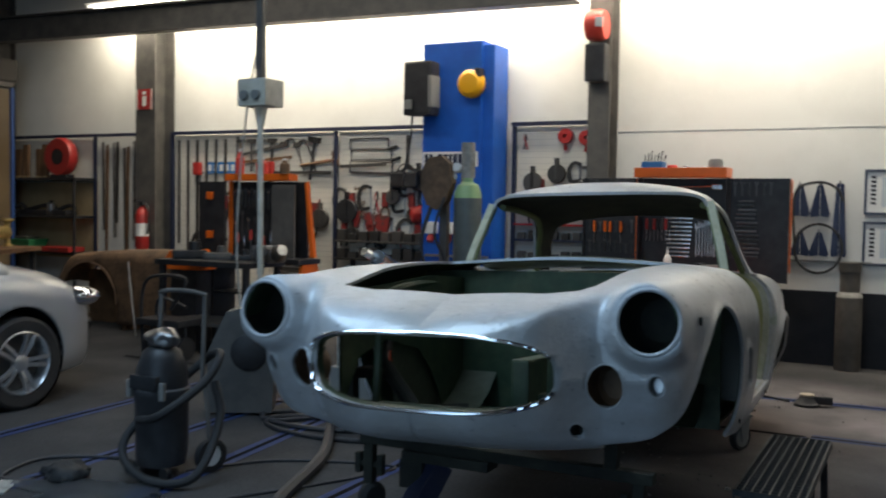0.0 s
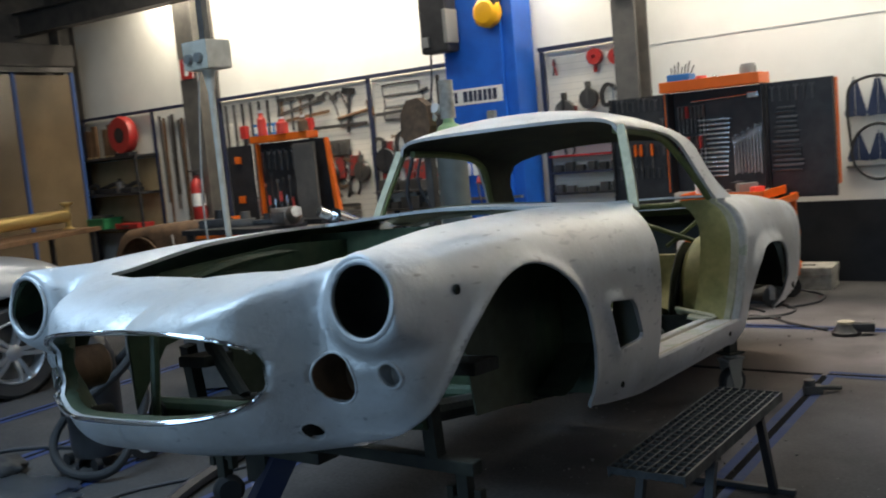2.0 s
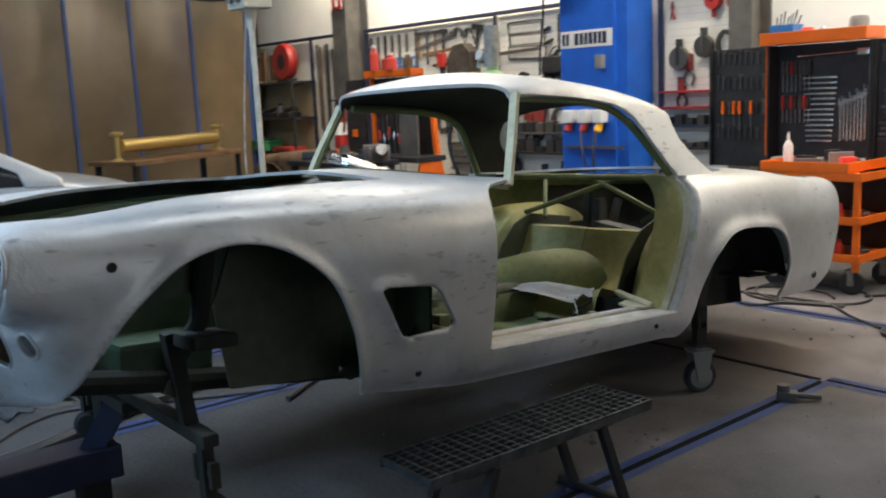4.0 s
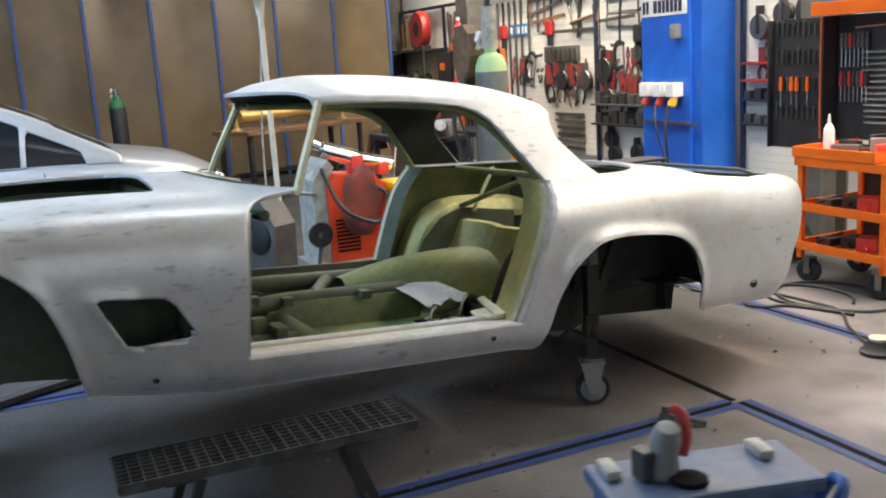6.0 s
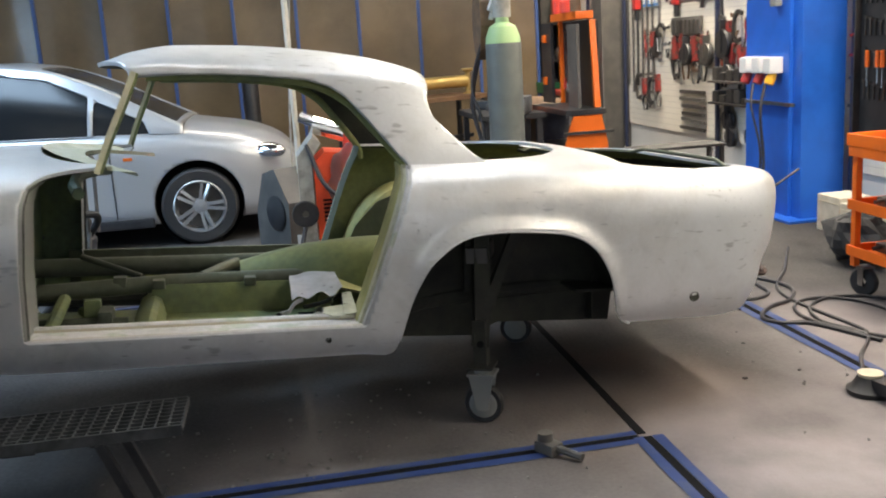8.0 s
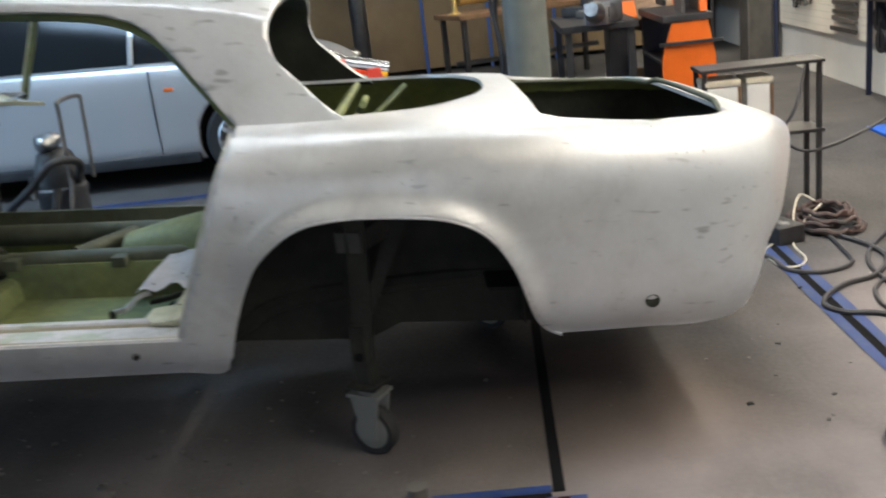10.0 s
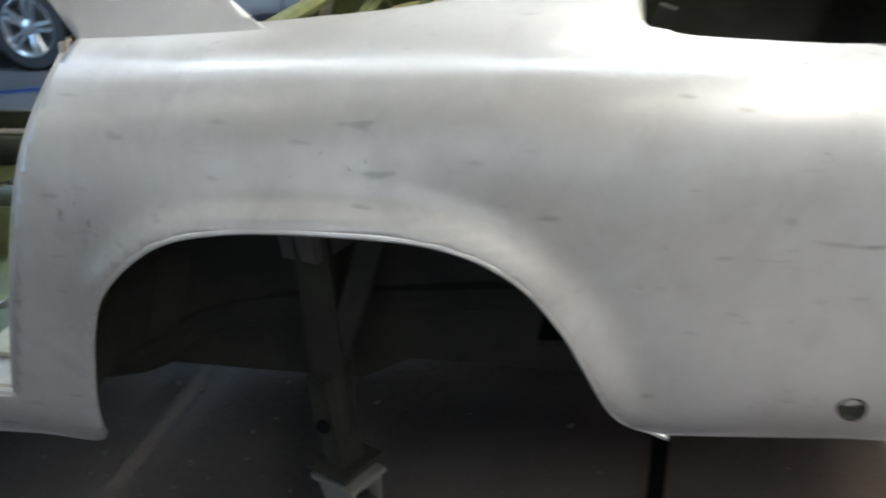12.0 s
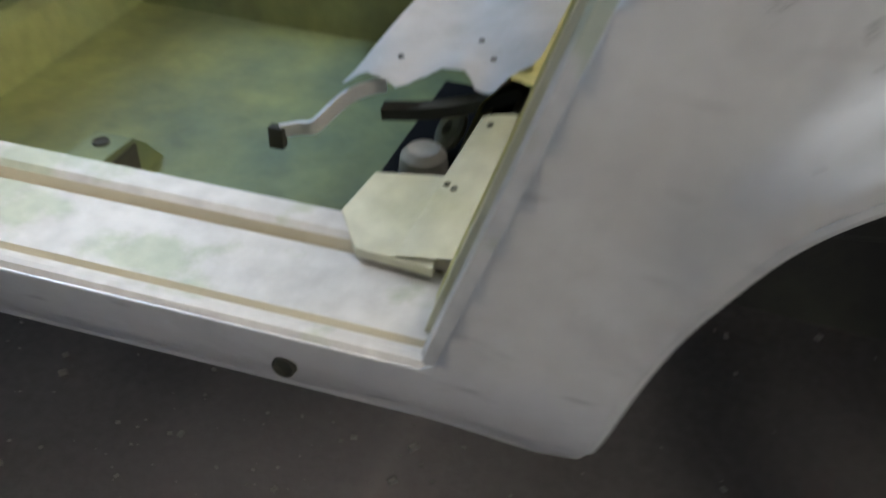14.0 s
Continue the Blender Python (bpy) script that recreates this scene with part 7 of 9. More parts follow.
def tool_cart():
    t = thing("tool_cart", "orange tool cart with black tool panel and folding wings", "tool cart", (2.66, 9.0, 0))
    b = bmesh.new()
    for x in (-0.34, 0.30):
        for y in (-0.27, 0.25):
            box(b, (x, y, 0.16), (x + 0.04, y + 0.035, 0.815), 0.006)
    for z in (0.22, 0.47, 0.755):
        box(b, (-0.34, -0.27, z), (0.34, 0.285, z + 0.015), 0.004)
        box(b, (-0.34, -0.285, z), (0.34, -0.27, z + 0.055), 0.005)
        box(b, (-0.355, -0.285, z), (-0.34, 0.285, z + 0.055), 0.005)
        box(b, (0.34, -0.285, z), (0.355, 0.285, z + 0.055), 0.005)
    frame_ob = part("frame", b, M_ORANGE, t, "orange painted cart frame and shelves")
    b = bmesh.new()
    box(b, (-0.36, -0.28, 0.81), (0.26, 0.27, 0.83), 0.006)
    for lo, hi in (((-0.36, -0.29, 0.81), (0.26, -0.275, 0.875)), ((-0.37, -0.29, 0.81), (-0.355, 0.27, 0.875)), ((0.255, -0.29, 0.81), (0.27, 0.27, 0.875))):
        box(b, lo, hi, 0.005)
    part("work_tray", b, M_ORANGE, t, "orange work tray")
    b = bmesh.new()
    box(b, (-0.32, 0.27, 0.2), (0.32, 0.285, 0.8), 0.002)
    part("back_panel", b, M_BLACK, t)
    for x in (-0.28, 0.28):
        for y in (-0.22, 0.22):
            b = bmesh.new()
            lathe(b, [(0.02, -0.018), (0.07, -0.018), (0.08, -0.008), (0.08, 0.008), (0.07, 0.018), (0.02, 0.018)], 22, Matrix.Translation((x, y, 0.08)) @ Matrix.Rotation(radians(25), 4, "Z") @ Matrix.Rotation(radians(90), 4, "X"), True)
            wh = part("wheel", b, M_RUBBER, t, "", True)
            b = bmesh.new()
            for sg in (1, -1):
                box(b, (x - 0.025, y + sg * 0.026 - 0.003, 0.06), (x + 0.025, y + sg * 0.026 + 0.003, 0.16), 0.002)
            box(b, (x - 0.04, y - 0.035, 0.155), (x + 0.04, y + 0.035, 0.165), 0.002)
            part("fork", b, M_STEEL, wh)
    # panel with wings
    b = bmesh.new()
    box(b, (-0.66, 0.38, 0.85), (0.13, 0.41, 1.67), 0.004)
    part("tool_panel", b, M_BLACK, t, "black perforated tool panel")
    for x in (-0.66, 0.115):
        part("panel_side", boxes(((x, 0.24, 0.85), (x + 0.015, 0.379, 1.67)), bevel=0.003), M_BLACK, t)
    for x0, x1, y0, y1, nm in ((-1.18, -0.665, 0.30, 0.37, "left_wing"), (0.135, 0.64, 0.32, 0.40, "right_wing")):
        b = bmesh.new()
        box(b, (x0, y0, 0.77), (x1, y0 + 0.02, 1.67), 0.004)
        wing = part("wing", b, M_BLACK, t, "black side wing of the panel")
        for x in (x0, x1 - 0.012):
            part("wing_rim", boxes(((x, y0 - 0.045, 0.77), (x + 0.012, y0 - 0.001, 1.67)), bevel=0.003), M_BLACK, wing)
        if x0 < 0:
            for k in range(9):
                for r in range(4):
                    hand_tool(t, x0 + 0.06 + 0.05 * k, y0 - 0.004, 0.98 + 0.19 * r, "driver" if r == 1 and k in (1, 3, 4, 6) else "spanner", 0.12 - 0.01 * (k % 4), M_ORANGE if r == 1 and k in (1, 3, 4, 6) else M_TOOL)
        else:
            for r in range(14):
                hand_tool(t, x0 + 0.14 + 0.008 * (r % 3), y0 - 0.002, 0.98 + 0.037 * r, "wide", 0.24 - 0.008 * r, M_TOOL)
            for k in range(6):
                hand_tool(t, x0 + 0.05 + 0.06 * k, y0 - 0.004, 1.52, "spanner", 0.12, M_TOOL)
    part("wing_edge", boxes(((0.641, 0.335, 0.86), (0.652, 0.40, 1.66)), bevel=0.003), M_ORANGE, t, "orange painted edge strip")
    part("panel_edge", boxes(((-0.668, 0.235, 0.86), (-0.661, 0.25, 1.67)), bevel=0.002), M_ORANGE, t, "orange painted edge strip")
    b = bmesh.new()
    box(b, (-0.66, 0.16, 1.674), (0.13, 0.42, 1.686), 0.004)
    for lo, hi in (((-0.67, 0.15, 1.674), (0.14, 0.165, 1.76)), ((-0.67, 0.165, 1.674), (-0.655, 0.42, 1.76)), ((0.125, 0.165, 1.674), (0.14, 0.42, 1.76)), ((-0.655, 0.41, 1.674), (0.125, 0.425, 1.76))):
        box(b, lo, hi, 0.005)
    part("top_tray", b, M_ORANGE, t, "orange top tray")
    # spanners and drivers on the panel
    for k in range(13):
        hand_tool(t, -0.31, 0.378, 0.96 + 0.038 * k, "wide", 0.20 + 0.006 * k, M_SPANNER)
    for k in range(9):
        hand_tool(t, -0.15 + 0.026 * k, 0.378, 0.97 + 0.012 * (k % 2), "spanner", 0.30 + 0.012 * k, M_SPANNER)
    for k in range(7):
        hand_tool(t, -0.60 + 0.035 * k, 0.376, 1.20, "driver", 0.10, (M_RED, M_BLACK, M_RED, M_BLACK, M_TOOL, M_RED, M_BLACK)[k])
        hand_tool(t, -0.60 + 0.035 * k, 0.376, 1.45, "driver", 0.12, (M_TOOL, M_TOOL, M_RED, M_TOOL, M_TOOL, M_TOOL, M_TOOL)[k])
    b = bmesh.new()
    rod(b, (-0.48, 0.35, 1.585), (0.0, 0.35, 1.60), 0.008, 8)
    box(b, (-0.02, 0.33, 1.57), (0.07, 0.37, 1.62), 0.01)
    part("torque_wrench", b, M_SPANNER, t, "bright steel torque wrench")
    return t


M_SPANNER = material("bright_tool_chrome", (0.62, 0.62, 0.63), 0.25, 1.0, vary=0.25)
cart = tool_cart()

box_blue = thing("blue_parts_box", "small blue box with tools standing in it", "box", (2.13, 9.27, 1.686))
part("box", boxes(((-0.09, -0.07, 0.0), (0.10, 0.07, 0.13)), bevel=0.008), M_LABELBLUE, box_blue)
b = bmesh.new()
for k in range(7):
    rod(b, (-0.07 + 0.025 * k, 0.0, 0.1), (-0.08 + 0.032 * k, 0.02, 0.19 + 0.02 * (k % 3)), 0.006, 6)
part("tools", b, M_TOOL, box_blue)
for x, r, h, mat, nm, lab in ((2.30, 0.05, 0.10, M_REDC, "red_reel", "small red reel in the orange tray"), (2.42, 0.03, 0.09, M_CHROME, "steel_cup", "small bright steel cup in the tray"), (2.68, 0.065, 0.15, M_GREY, "grey_can", "grey can standing in the orange tray")):
    t = thing(nm, lab, "container", (x, 9.28, 1.686))
    b = bmesh.new()
    lathe(b, [(0, 0), (r, 0), (r, h * 0.8), (r * 0.8, h), (0, h)], 18)
    part("body", b, mat, t, "", True)
t = thing("white_bottle", "white plastic bottle with nozzle on the tray", "bottle", (2.36, 8.95, 0.832))
b = bmesh.new()
lathe(b, [(0, 0), (0.032, 0), (0.034, 0.02), (0.034, 0.13), (0.02, 0.16), (0.011, 0.17), (0.011, 0.19), (0.004, 0.23), (0, 0.23)], 18)
part("body", b, M_WHITE, t, "", True)
for k, (x, y, w, h, mat) in enumerate(((2.44, 9.05, 0.14, 0.06, M_BLACK), (2.52, 8.93, 0.18, 0.05, M_TOOL), (2.70, 9.05, 0.16, 0.09, M_GREY), (2.82, 8.92, 0.10, 0.07, M_REDC), (2.60, 9.12, 0.12, 0.10, M_BLACK))):
    t = thing("tray_part", "small dark tool lying on the orange work tray", "tool", (x, y, 0.83), 20 * k, group="tools on the tray")
    b = bmesh.new()
    box(b, (-w / 2, -0.03, 0), (w / 2, 0.03, h), 0.012)
    sweep(b, [(w * 0.3, 0, h * 0.6), (w * 0.8, 0.05, h * 0.3)], 0.012, 8)
    part("body", b, mat, t)
for z in (0.235, 0.485):
    for k in range(4):
        t = thing("shelf_tool", "dark tool lying on the cart shelf", "tool", (2.42 + 0.15 * k, 8.92 + 0.05 * (k % 2), z), 15 * k, group="tools on the cart shelves")
        b = bmesh.new()
        box(b, (-0.06, -0.07, 0), (0.06, 0.07, 0.05 + 0.02 * (k % 3)), 0.01)
        rod(b, (0, -0.12, 0.03), (0, 0.1, 0.06), 0.012, 8)
        part("body", b, (M_TOOL, M_BLACK, M_REDC, M_STEEL)[k], t)


def tool_cabinet():
    t = thing("tool_cart", "orange and black tool cart with folding panel, tools inside", "tool cart", (-1.6, 8.38, 0))
    b = bmesh.new()
    box(b, (-0.44, 0.10, 0.78), (0.50, 0.13, 1.60), 0.004)
    part("tool_panel", b, M_BLACK, t, "black tool panel")
    part("wing", boxes(((-0.78, -0.02, 0.85), (-0.45, 0.01, 1.60)), bevel=0.004), M_BLACK, t, "black side wing")
    part("inner_door", boxes(((0.18, -0.05, 0.82), (0.45, -0.02, 1.57)), bevel=0.004), M_STEELDK, t, "dark inner door")
    part("top_tray", boxes(((-0.44, -0.02, 1.61), (0.36, 0.14, 1.68)), bevel=0.008), M_ORANGE, t, "orange top tray")
    b = bmesh.new()
    extrude_outline(b, [(0.505, 1.60), (0.525, 1.60), (0.62, 0.86), (0.57, 0.86)], 0.05, Matrix(((1, 0, 0, 0), (0, 0, 1, 0.05), (0, 1, 0, 0), (0, 0, 0, 1))))
    part("side_post", b, M_ORANGE, t, "orange slanting side post")
    part("left_post", boxes(((-0.455, 0.06, 0.85), (-0.425, 0.10, 1.61)), bevel=0.005), M_ORANGE, t)
    b = bmesh.new()
    box(b, (-0.46, -0.22, 0.80), (0.64, 0.14, 0.85), 0.008)
    part("work_tray", b, M_BLACK, t, "black work tray")
    b = bmesh.new()
    extrude_outline(b, [(-0.20, 0.16), (0.18, 0.16), (0.18, 0.55), (0.13, 0.80), (-0.12, 0.80), (-0.20, 0.55)], 0.03, Matrix(((0, 0, 1, 0.60), (1, 0, 0, -0.03), (0, 1, 0, 0), (0, 0, 0, 1))))
    part("side_panel", b, M_ORANGE, t, "orange flared side panel")
    part("handle_bar", boxes(((0.635, -0.25, 0.64), (0.665, 0.2, 0.665)), bevel=0.004), M_BLACK, t, "black handle bar")
    part("side_panel", boxes(((-0.46, -0.20, 0.16), (-0.43, 0.14, 0.80)), bevel=0.004), M_BLACK, t)
    for z in (0.18, 0.48):
        part("shelf", boxes(((-0.43, -0.20, z), (0.60, 0.14, z + 0.02)), bevel=0.004), M_BLACK, t)
    for x in (-0.38, 0.54):
        for y in (-0.2, 0.1):
            b = bmesh.new()
            lathe(b, [(0, -0.018), (0.075, -0.018), (0.08, 0), (0.075, 0.018), (0, 0.018)], 20, Matrix.Translation((x, y, 0.08)) @ Matrix.Rotation(radians(70), 4, "X"))
            box(b, (x - 0.02, y - 0.025, 0.07), (x + 0.02, y + 0.025, 0.17), 0.003)
            part("wheel", b, M_RUBBER, t, "", True)
    for k in range(12):
        hand_tool(t, -0.39 + 0.042 * k, 0.098, 0.95 + 0.03 * (k % 3), ("spanner", "driver")[k % 2], 0.26 + 0.02 * (k % 4), (M_SPANNER, M_REDC, M_TOOL, M_SPANNER)[k % 4])
        hand_tool(t, -0.39 + 0.042 * k, 0.098, 1.32 + 0.02 * (k % 2), "spanner", 0.2, (M_SPANNER, M_TOOL)[k % 2])
    for z in (1.02, 1.42):
        part("tool_holder", boxes(((-0.66, -0.05, z), (-0.585, -0.021, z + 0.075)), bevel=0.008), M_ORANGE, t, "orange tool holder")
    return t


tool_cabinet()
for x, r, h, mat, nm, lab in ((-1.86, 0.045, 0.22, M_REDC, "spray_can", "red spray can with white cap on the cart"), (-1.58, 0.06, 0.14, M_REDC, "red_pot", "red pot on the tool cart"), (-1.30, 0.05, 0.13, M_RUST, "brown_tin", "brown tin on the tool cart")):
    t = thing(nm, lab, "container", (x, 8.38, 1.68))
    b = bmesh.new()
    lathe(b, [(0, 0), (r, 0), (r, h * 0.72), (r * 0.55, h * 0.84), (r * 0.5, h), (0, h)], 18)
    part("body", b, mat, t, "", True)
    b = bmesh.new()
    lathe(b, [(r * 0.45, h), (r * 0.45, h * 1.15), (0, h * 1.15)], 14)
    part("cap", b, M_WHITE, t, "white cap", True)


# ---- gas cylinder with regulator ----
def gas_cylinder(name, label, at, r, height, body, shoulder):
    t = thing(name, label, "gas cylinder", at)
    b = bmesh.new()
    lathe(b, [(0, 0), (r * 0.95, 0), (r, 0.02), (r, height * 0.92), (r * 0.99, height * 0.925)], 32)
    part("body", b, body, t, "", True)
    b = bmesh.new()
    lathe(b, [(r * 0.99, height * 0.925), (r * 0.95, height * 0.95), (r * 0.75, height * 0.985), (r * 0.38, height), (r * 0.34, height + 0.05), (0.02, height + 0.05)], 32)
    part("shoulder", b, shoulder, t, "light green shoulder", True)
    b = bmesh.new()
    lathe(b, [(0.022, height + 0.05), (0.022, height + 0.10), (0.035, height + 0.10), (0.035, height + 0.13), (0, height + 0.13)], 14)
    rod(b, (0, 0, height + 0.08), (-0.09, -0.02, height + 0.08), 0.014, 8)
    part("valve", b, M_STEEL, t, "steel valve", True)
    b = bmesh.new()
    for dx in (-0.07, -0.11):
        lathe(b, [(0, 0), (0.035, 0), (0.035, 0.028), (0, 0.028)], 18, Matrix.Translation((dx, -0.03, height + 0.10 - (0.06 if dx < -0.1 else 0))) @ Matrix.Rotation(radians(70), 4, "X"))
    part("gauge", b, M_WHITE, t, "pale round gauges", True)
    return t


M_PALEGREEN = material("light_green_cylinder_paint", (0.38, 0.55, 0.26), 0.45)
M_CYL = material("grey_green_cylinder_paint", (0.15, 0.165, 0.15), 0.5, second=(0.10, 0.11, 0.10), scale=5, fine=(20, 0.3))
gas = gas_cylinder("gas_cylinder", "tall grey gas cylinder with light green shoulder, standing", (1.33, 7.1, 0), 0.105, 1.57, M_CYL, M_PALEGREEN)
b = bmesh.new()
lathe(b, [(0.040, 1.60), (0.052, 1.60), (0.050, 1.86), (0.040, 1.86)], 24, None, True)
part("valve_guard", b, M_BEIGEGREY, gas, "grey valve guard tube", True)
gas_cylinder("small_gas_cylinder", "dark gas cylinder with green shoulder by the curtain", (-5.5, 5.4, 0), 0.10, 1.28, M_BLACK, M_GREEN)
hk = thing("pulling_clamp", "brown worn pulling clamp hanging beside the gas cylinder", "clamp", (1.14, 7.1, 0))
b = bmesh.new()
box(b, (-0.03, -0.03, 0.0), (0.03, 0.03, 1.62), 0.006)
box(b, (-0.14, -0.14, 0.0), (0.14, 0.14, 0.02), 0.006)
part("stand", b, M_STEELDK, hk, "dark stand")
b = bmesh.new()
extrude_outline(b, [(-0.10, 1.40), (-0.02, 1.36), (0.06, 1.42), (0.11, 1.56), (0.09, 1.70), (0.02, 1.76), (-0.08, 1.75), (-0.14, 1.66), (-0.15, 1.52)], 0.08, Matrix(((1, 0, 0, 0), (0, 0, 1, -0.11), (0, 1, 0, 0), (0, 0, 0, 1))))
part("clamp_body", b, M_RUST, hk, "brown rounded clamp body")
b = bmesh.new()
sweep(b, smooth_path([(-0.06, -0.09, 1.42), (-0.12, -0.14, 1.1), (-0.05, -0.10, 0.8), (0.02, -0.12, 0.5)], 6), 0.014, 8)
sweep(b, smooth_path([(0.06, -0.09, 1.5), (0.0, -0.16, 1.2), (0.08, -0.12, 0.9), (0.05, -0.2, 0.3), (0.02, -0.3, 0.02)], 6), 0.010, 8)
part("hose", b, M_CABLE, hk, "black hoses", True)


# ---- spot welder with plastic bag ----
sw = thing("spot_welder", "red and white spot welder with chrome arms on wheels", "welder", (1.2, 6.1, 0))
b = bmesh.new()
extrude_outline(b, [(-0.30, 0.14), (0.30, 0.14), (0.30, 0.30), (0.22, 0.36), (-0.30, 0.36)], 0.40, Matrix(((0, 0, 1, -0.2), (1, 0, 0, 0), (0, 1, 0, 0), (0, 0, 0, 1))))
part("chassis", b, M_GREY, sw, "grey lower chassis")
b = bmesh.new()
extrude_outline(b, [(-0.17, 0.34), (0.21, 0.34), (0.21, 0.80), (0.15, 0.87), (-0.10, 0.90), (-0.17, 0.84)], 0.30, Matrix(((0, 0, 1, -0.15), (1, 0, 0, 0), (0, 1, 0, 0), (0, 0, 0, 1))))
part("body", b, material("red_orange_machine_paint", (0.75, 0.075, 0.02), 0.4), sw, "bright red-orange machine body")
b = bmesh.new()
for k in range(9):
    box(b, (0.151, -0.13, 0.42 + 0.024 * k), (0.154, 0.02, 0.432 + 0.024 * k), 0)
part("vent_slots", b, M_GROOVE, sw)
b = bmesh.new()
extrude_outline(b, [(-0.26, 0.30), (-0.18, 0.30), (-0.18, 0.86), (-0.12, 0.95), (-0.16, 1.0), (-0.26, 0.88)], 0.34, Matrix(((0, 0, 1, -0.17), (1, 0, 0, 0), (0, 1, 0, 0), (0, 0, 0, 1))))
part("front_shield", b, M_BEIGEGREY, sw, "dull grey-white front shield")
b = bmesh.new()
sweep(b, [(0.06, -0.16, 1.06), (0.04, 0.06, 0.98)], 0.052, 16)
sweep(b, [(0.04, 0.06, 0.98), (0.02, 0.30, 0.92)], 0.042, 16)
sweep(b, [(0.0, -0.22, 1.10), (0.03, -0.12, 1.05)], 0.03, 12)
part("arm_cylinder", b, M_CHROME, sw, "chrome pneumatic arm", True)
for lo, hi in (((-0.03, 0.02, 0.86), (0.10, 0.10, 1.0)), ((0.0, 0.20, 0.86), (0.08, 0.27, 0.94))):
    part("arm_bracket", boxes((lo, hi), bevel=0.013), M_REDC, sw, "red arm bracket")
b = bmesh.new()
sweep(b, smooth_path([(0.16, -0.2, 0.95), (0.24, -0.1, 0.7), (0.26, 0.12, 0.6), (0.20, 0.20, 0.75), (0.17, 0.10, 0.82)], 6), 0.013, 8)
sweep(b, smooth_path([(0.17, -0.24, 0.5), (0.24, -0.28, 0.3), (0.3, -0.2, 0.1), (0.3, 0.2, 0.02)], 6), 0.013, 8)
part("hose", b, M_CABLE, sw, "black hoses", True)
b = bmesh.new()
lathe(b, [(0.02, -0.01), (0.075, -0.012), (0.08, 0), (0.075, 0.012), (0.02, 0.01)], 20, Matrix.Translation((0.18, -0.24, 0.55)) @ Matrix.Rotation(radians(90), 4, "Y"), True)
part("fan_ring", b, M_BLACK, sw, "", True)
for y in (-0.24, 0.24):
    for x in (-0.16, 0.16):
        b = bmesh.new()
        lathe(b, [(0, -0.02), (0.07, -0.02), (0.07, 0.02), (0, 0.02)], 18, Matrix.Translation((x, y, 0.07)) @ Matrix.Rotation(radians(90), 4, "Y"))
        part("wheel", b, M_RUBBER, sw, "", True)
        b = bmesh.new()
        box(b, (x - 0.01, y - 0.02, 0.06), (x + 0.01, y + 0.02, 0.15), 0.002)
        part("wheel_fork", b, M_STEEL, sw)
M_FILM = material("crumpled_clear_plastic", (0.42, 0.44, 0.46), 0.28, bump=0.5, bump_scale=30)
M_FILM.node_tree.nodes["Principled BSDF"].inputs["Transmission Weight"].default_value = 0.92
M_FILM.node_tree.nodes["Principled BSDF"].inputs["IOR"].default_value = 1.08


def crumpled(bm, at, sx, sy, sz, seed, n=10):
    """A crumpled sheet lump."""
    m = Matrix.Translation(at) @ Matrix.Diagonal((sx, sy, sz, 1))
    r = bmesh.ops.create_uvsphere(bm, u_segments=n * 2, v_segments=n, radius=1.0, matrix=m)
    for v in r["verts"]:
        d = v.co - Vector(at)
        v.co += d * 0.45 * noise.noise(v.co * 9 + Vector((seed, 0, 0))) + d * 0.25 * noise.noise(v.co * 23 + Vector((seed, 5, 0)))


b = bmesh.new()
crumpled(b, (0, 0, 0), 0.05, 0.13, 0.19, 1.0)
bag = thing("plastic_bag", "crumpled clear plastic bag draped on the welder", "plastic bag", (1.38, 6.14, 0.70))
part("film", b, M_FILM, bag, "", True)
yb = thing("yellow_machine_box", "yellow sheet metal box behind the welder", "box", (1.3, 6.40, 0))
part("box", boxes(((-0.14, -0.07, 0.45), (0.14, 0.09, 0.82)), bevel=0.012), M_YELLOW, yb)
b = bmesh.new()
for x in (-0.12, 0.10):
    for y in (-0.05, 0.06):
        box(b, (x, y, 0), (x + 0.02, y + 0.02, 0.455), 0.003)
part("stand", b, M_STEELDK, yb, "dark thin stand")
wp = thing("air_compressor", "dull dark grey machine with round fan cover on the floor", "machine", (0.36, 5.74, 0), 30)
b = bmesh.new()
extrude_outline(b, [(-0.22, 0.02), (0.20, 0.02), (0.22, 0.50), (0.06, 0.72), (-0.10, 0.68), (-0.22, 0.42)], 0.20, Matrix(((1, 0, 0, 0), (0, 0, 1, -0.1), (0, 1, 0, 0), (0, 0, 0, 1))))
part("case", b, M_STEELDK, wp, "dull dark grey case")
b = bmesh.new()
lathe(b, [(0, 0), (0.12, 0), (0.12, 0.01), (0.10, 0.02), (0, 0.02)], 24, Matrix.Translation((0.05, -0.10, 0.42)) @ Matrix.Rotation(radians(90), 4, "X"))
part("fan_cover", b, M_BLACK, wp, "black round fan cover", True)


# ---- workshop vacuum ----
vc = thing("workshop_vacuum", "grey-black cylinder vacuum with hose, on wheels", "vacuum cleaner", (0.89, 4.44, 0))
b = bmesh.new()
lathe(b, [(0, 0.05), (0.122, 0.05), (0.132, 0.10), (0.136, 0.40), (0.143, 0.41), (0.143, 0.44), (0.132, 0.45)], 32)
part("drum", b, material("dull_dark_plastic", (0.035, 0.036, 0.04), 0.5, second=(0.055, 0.056, 0.06), scale=6), vc, "dull dark drum", True)
b = bmesh.new()
lathe(b, [(0.132, 0.45), (0.128, 0.54), (0.105, 0.60), (0.095, 0.63), (0.06, 0.66), (0, 0.665)], 32)
box(b, (-0.09, -0.14, 0.45), (0.09, -0.11, 0.52), 0.01)
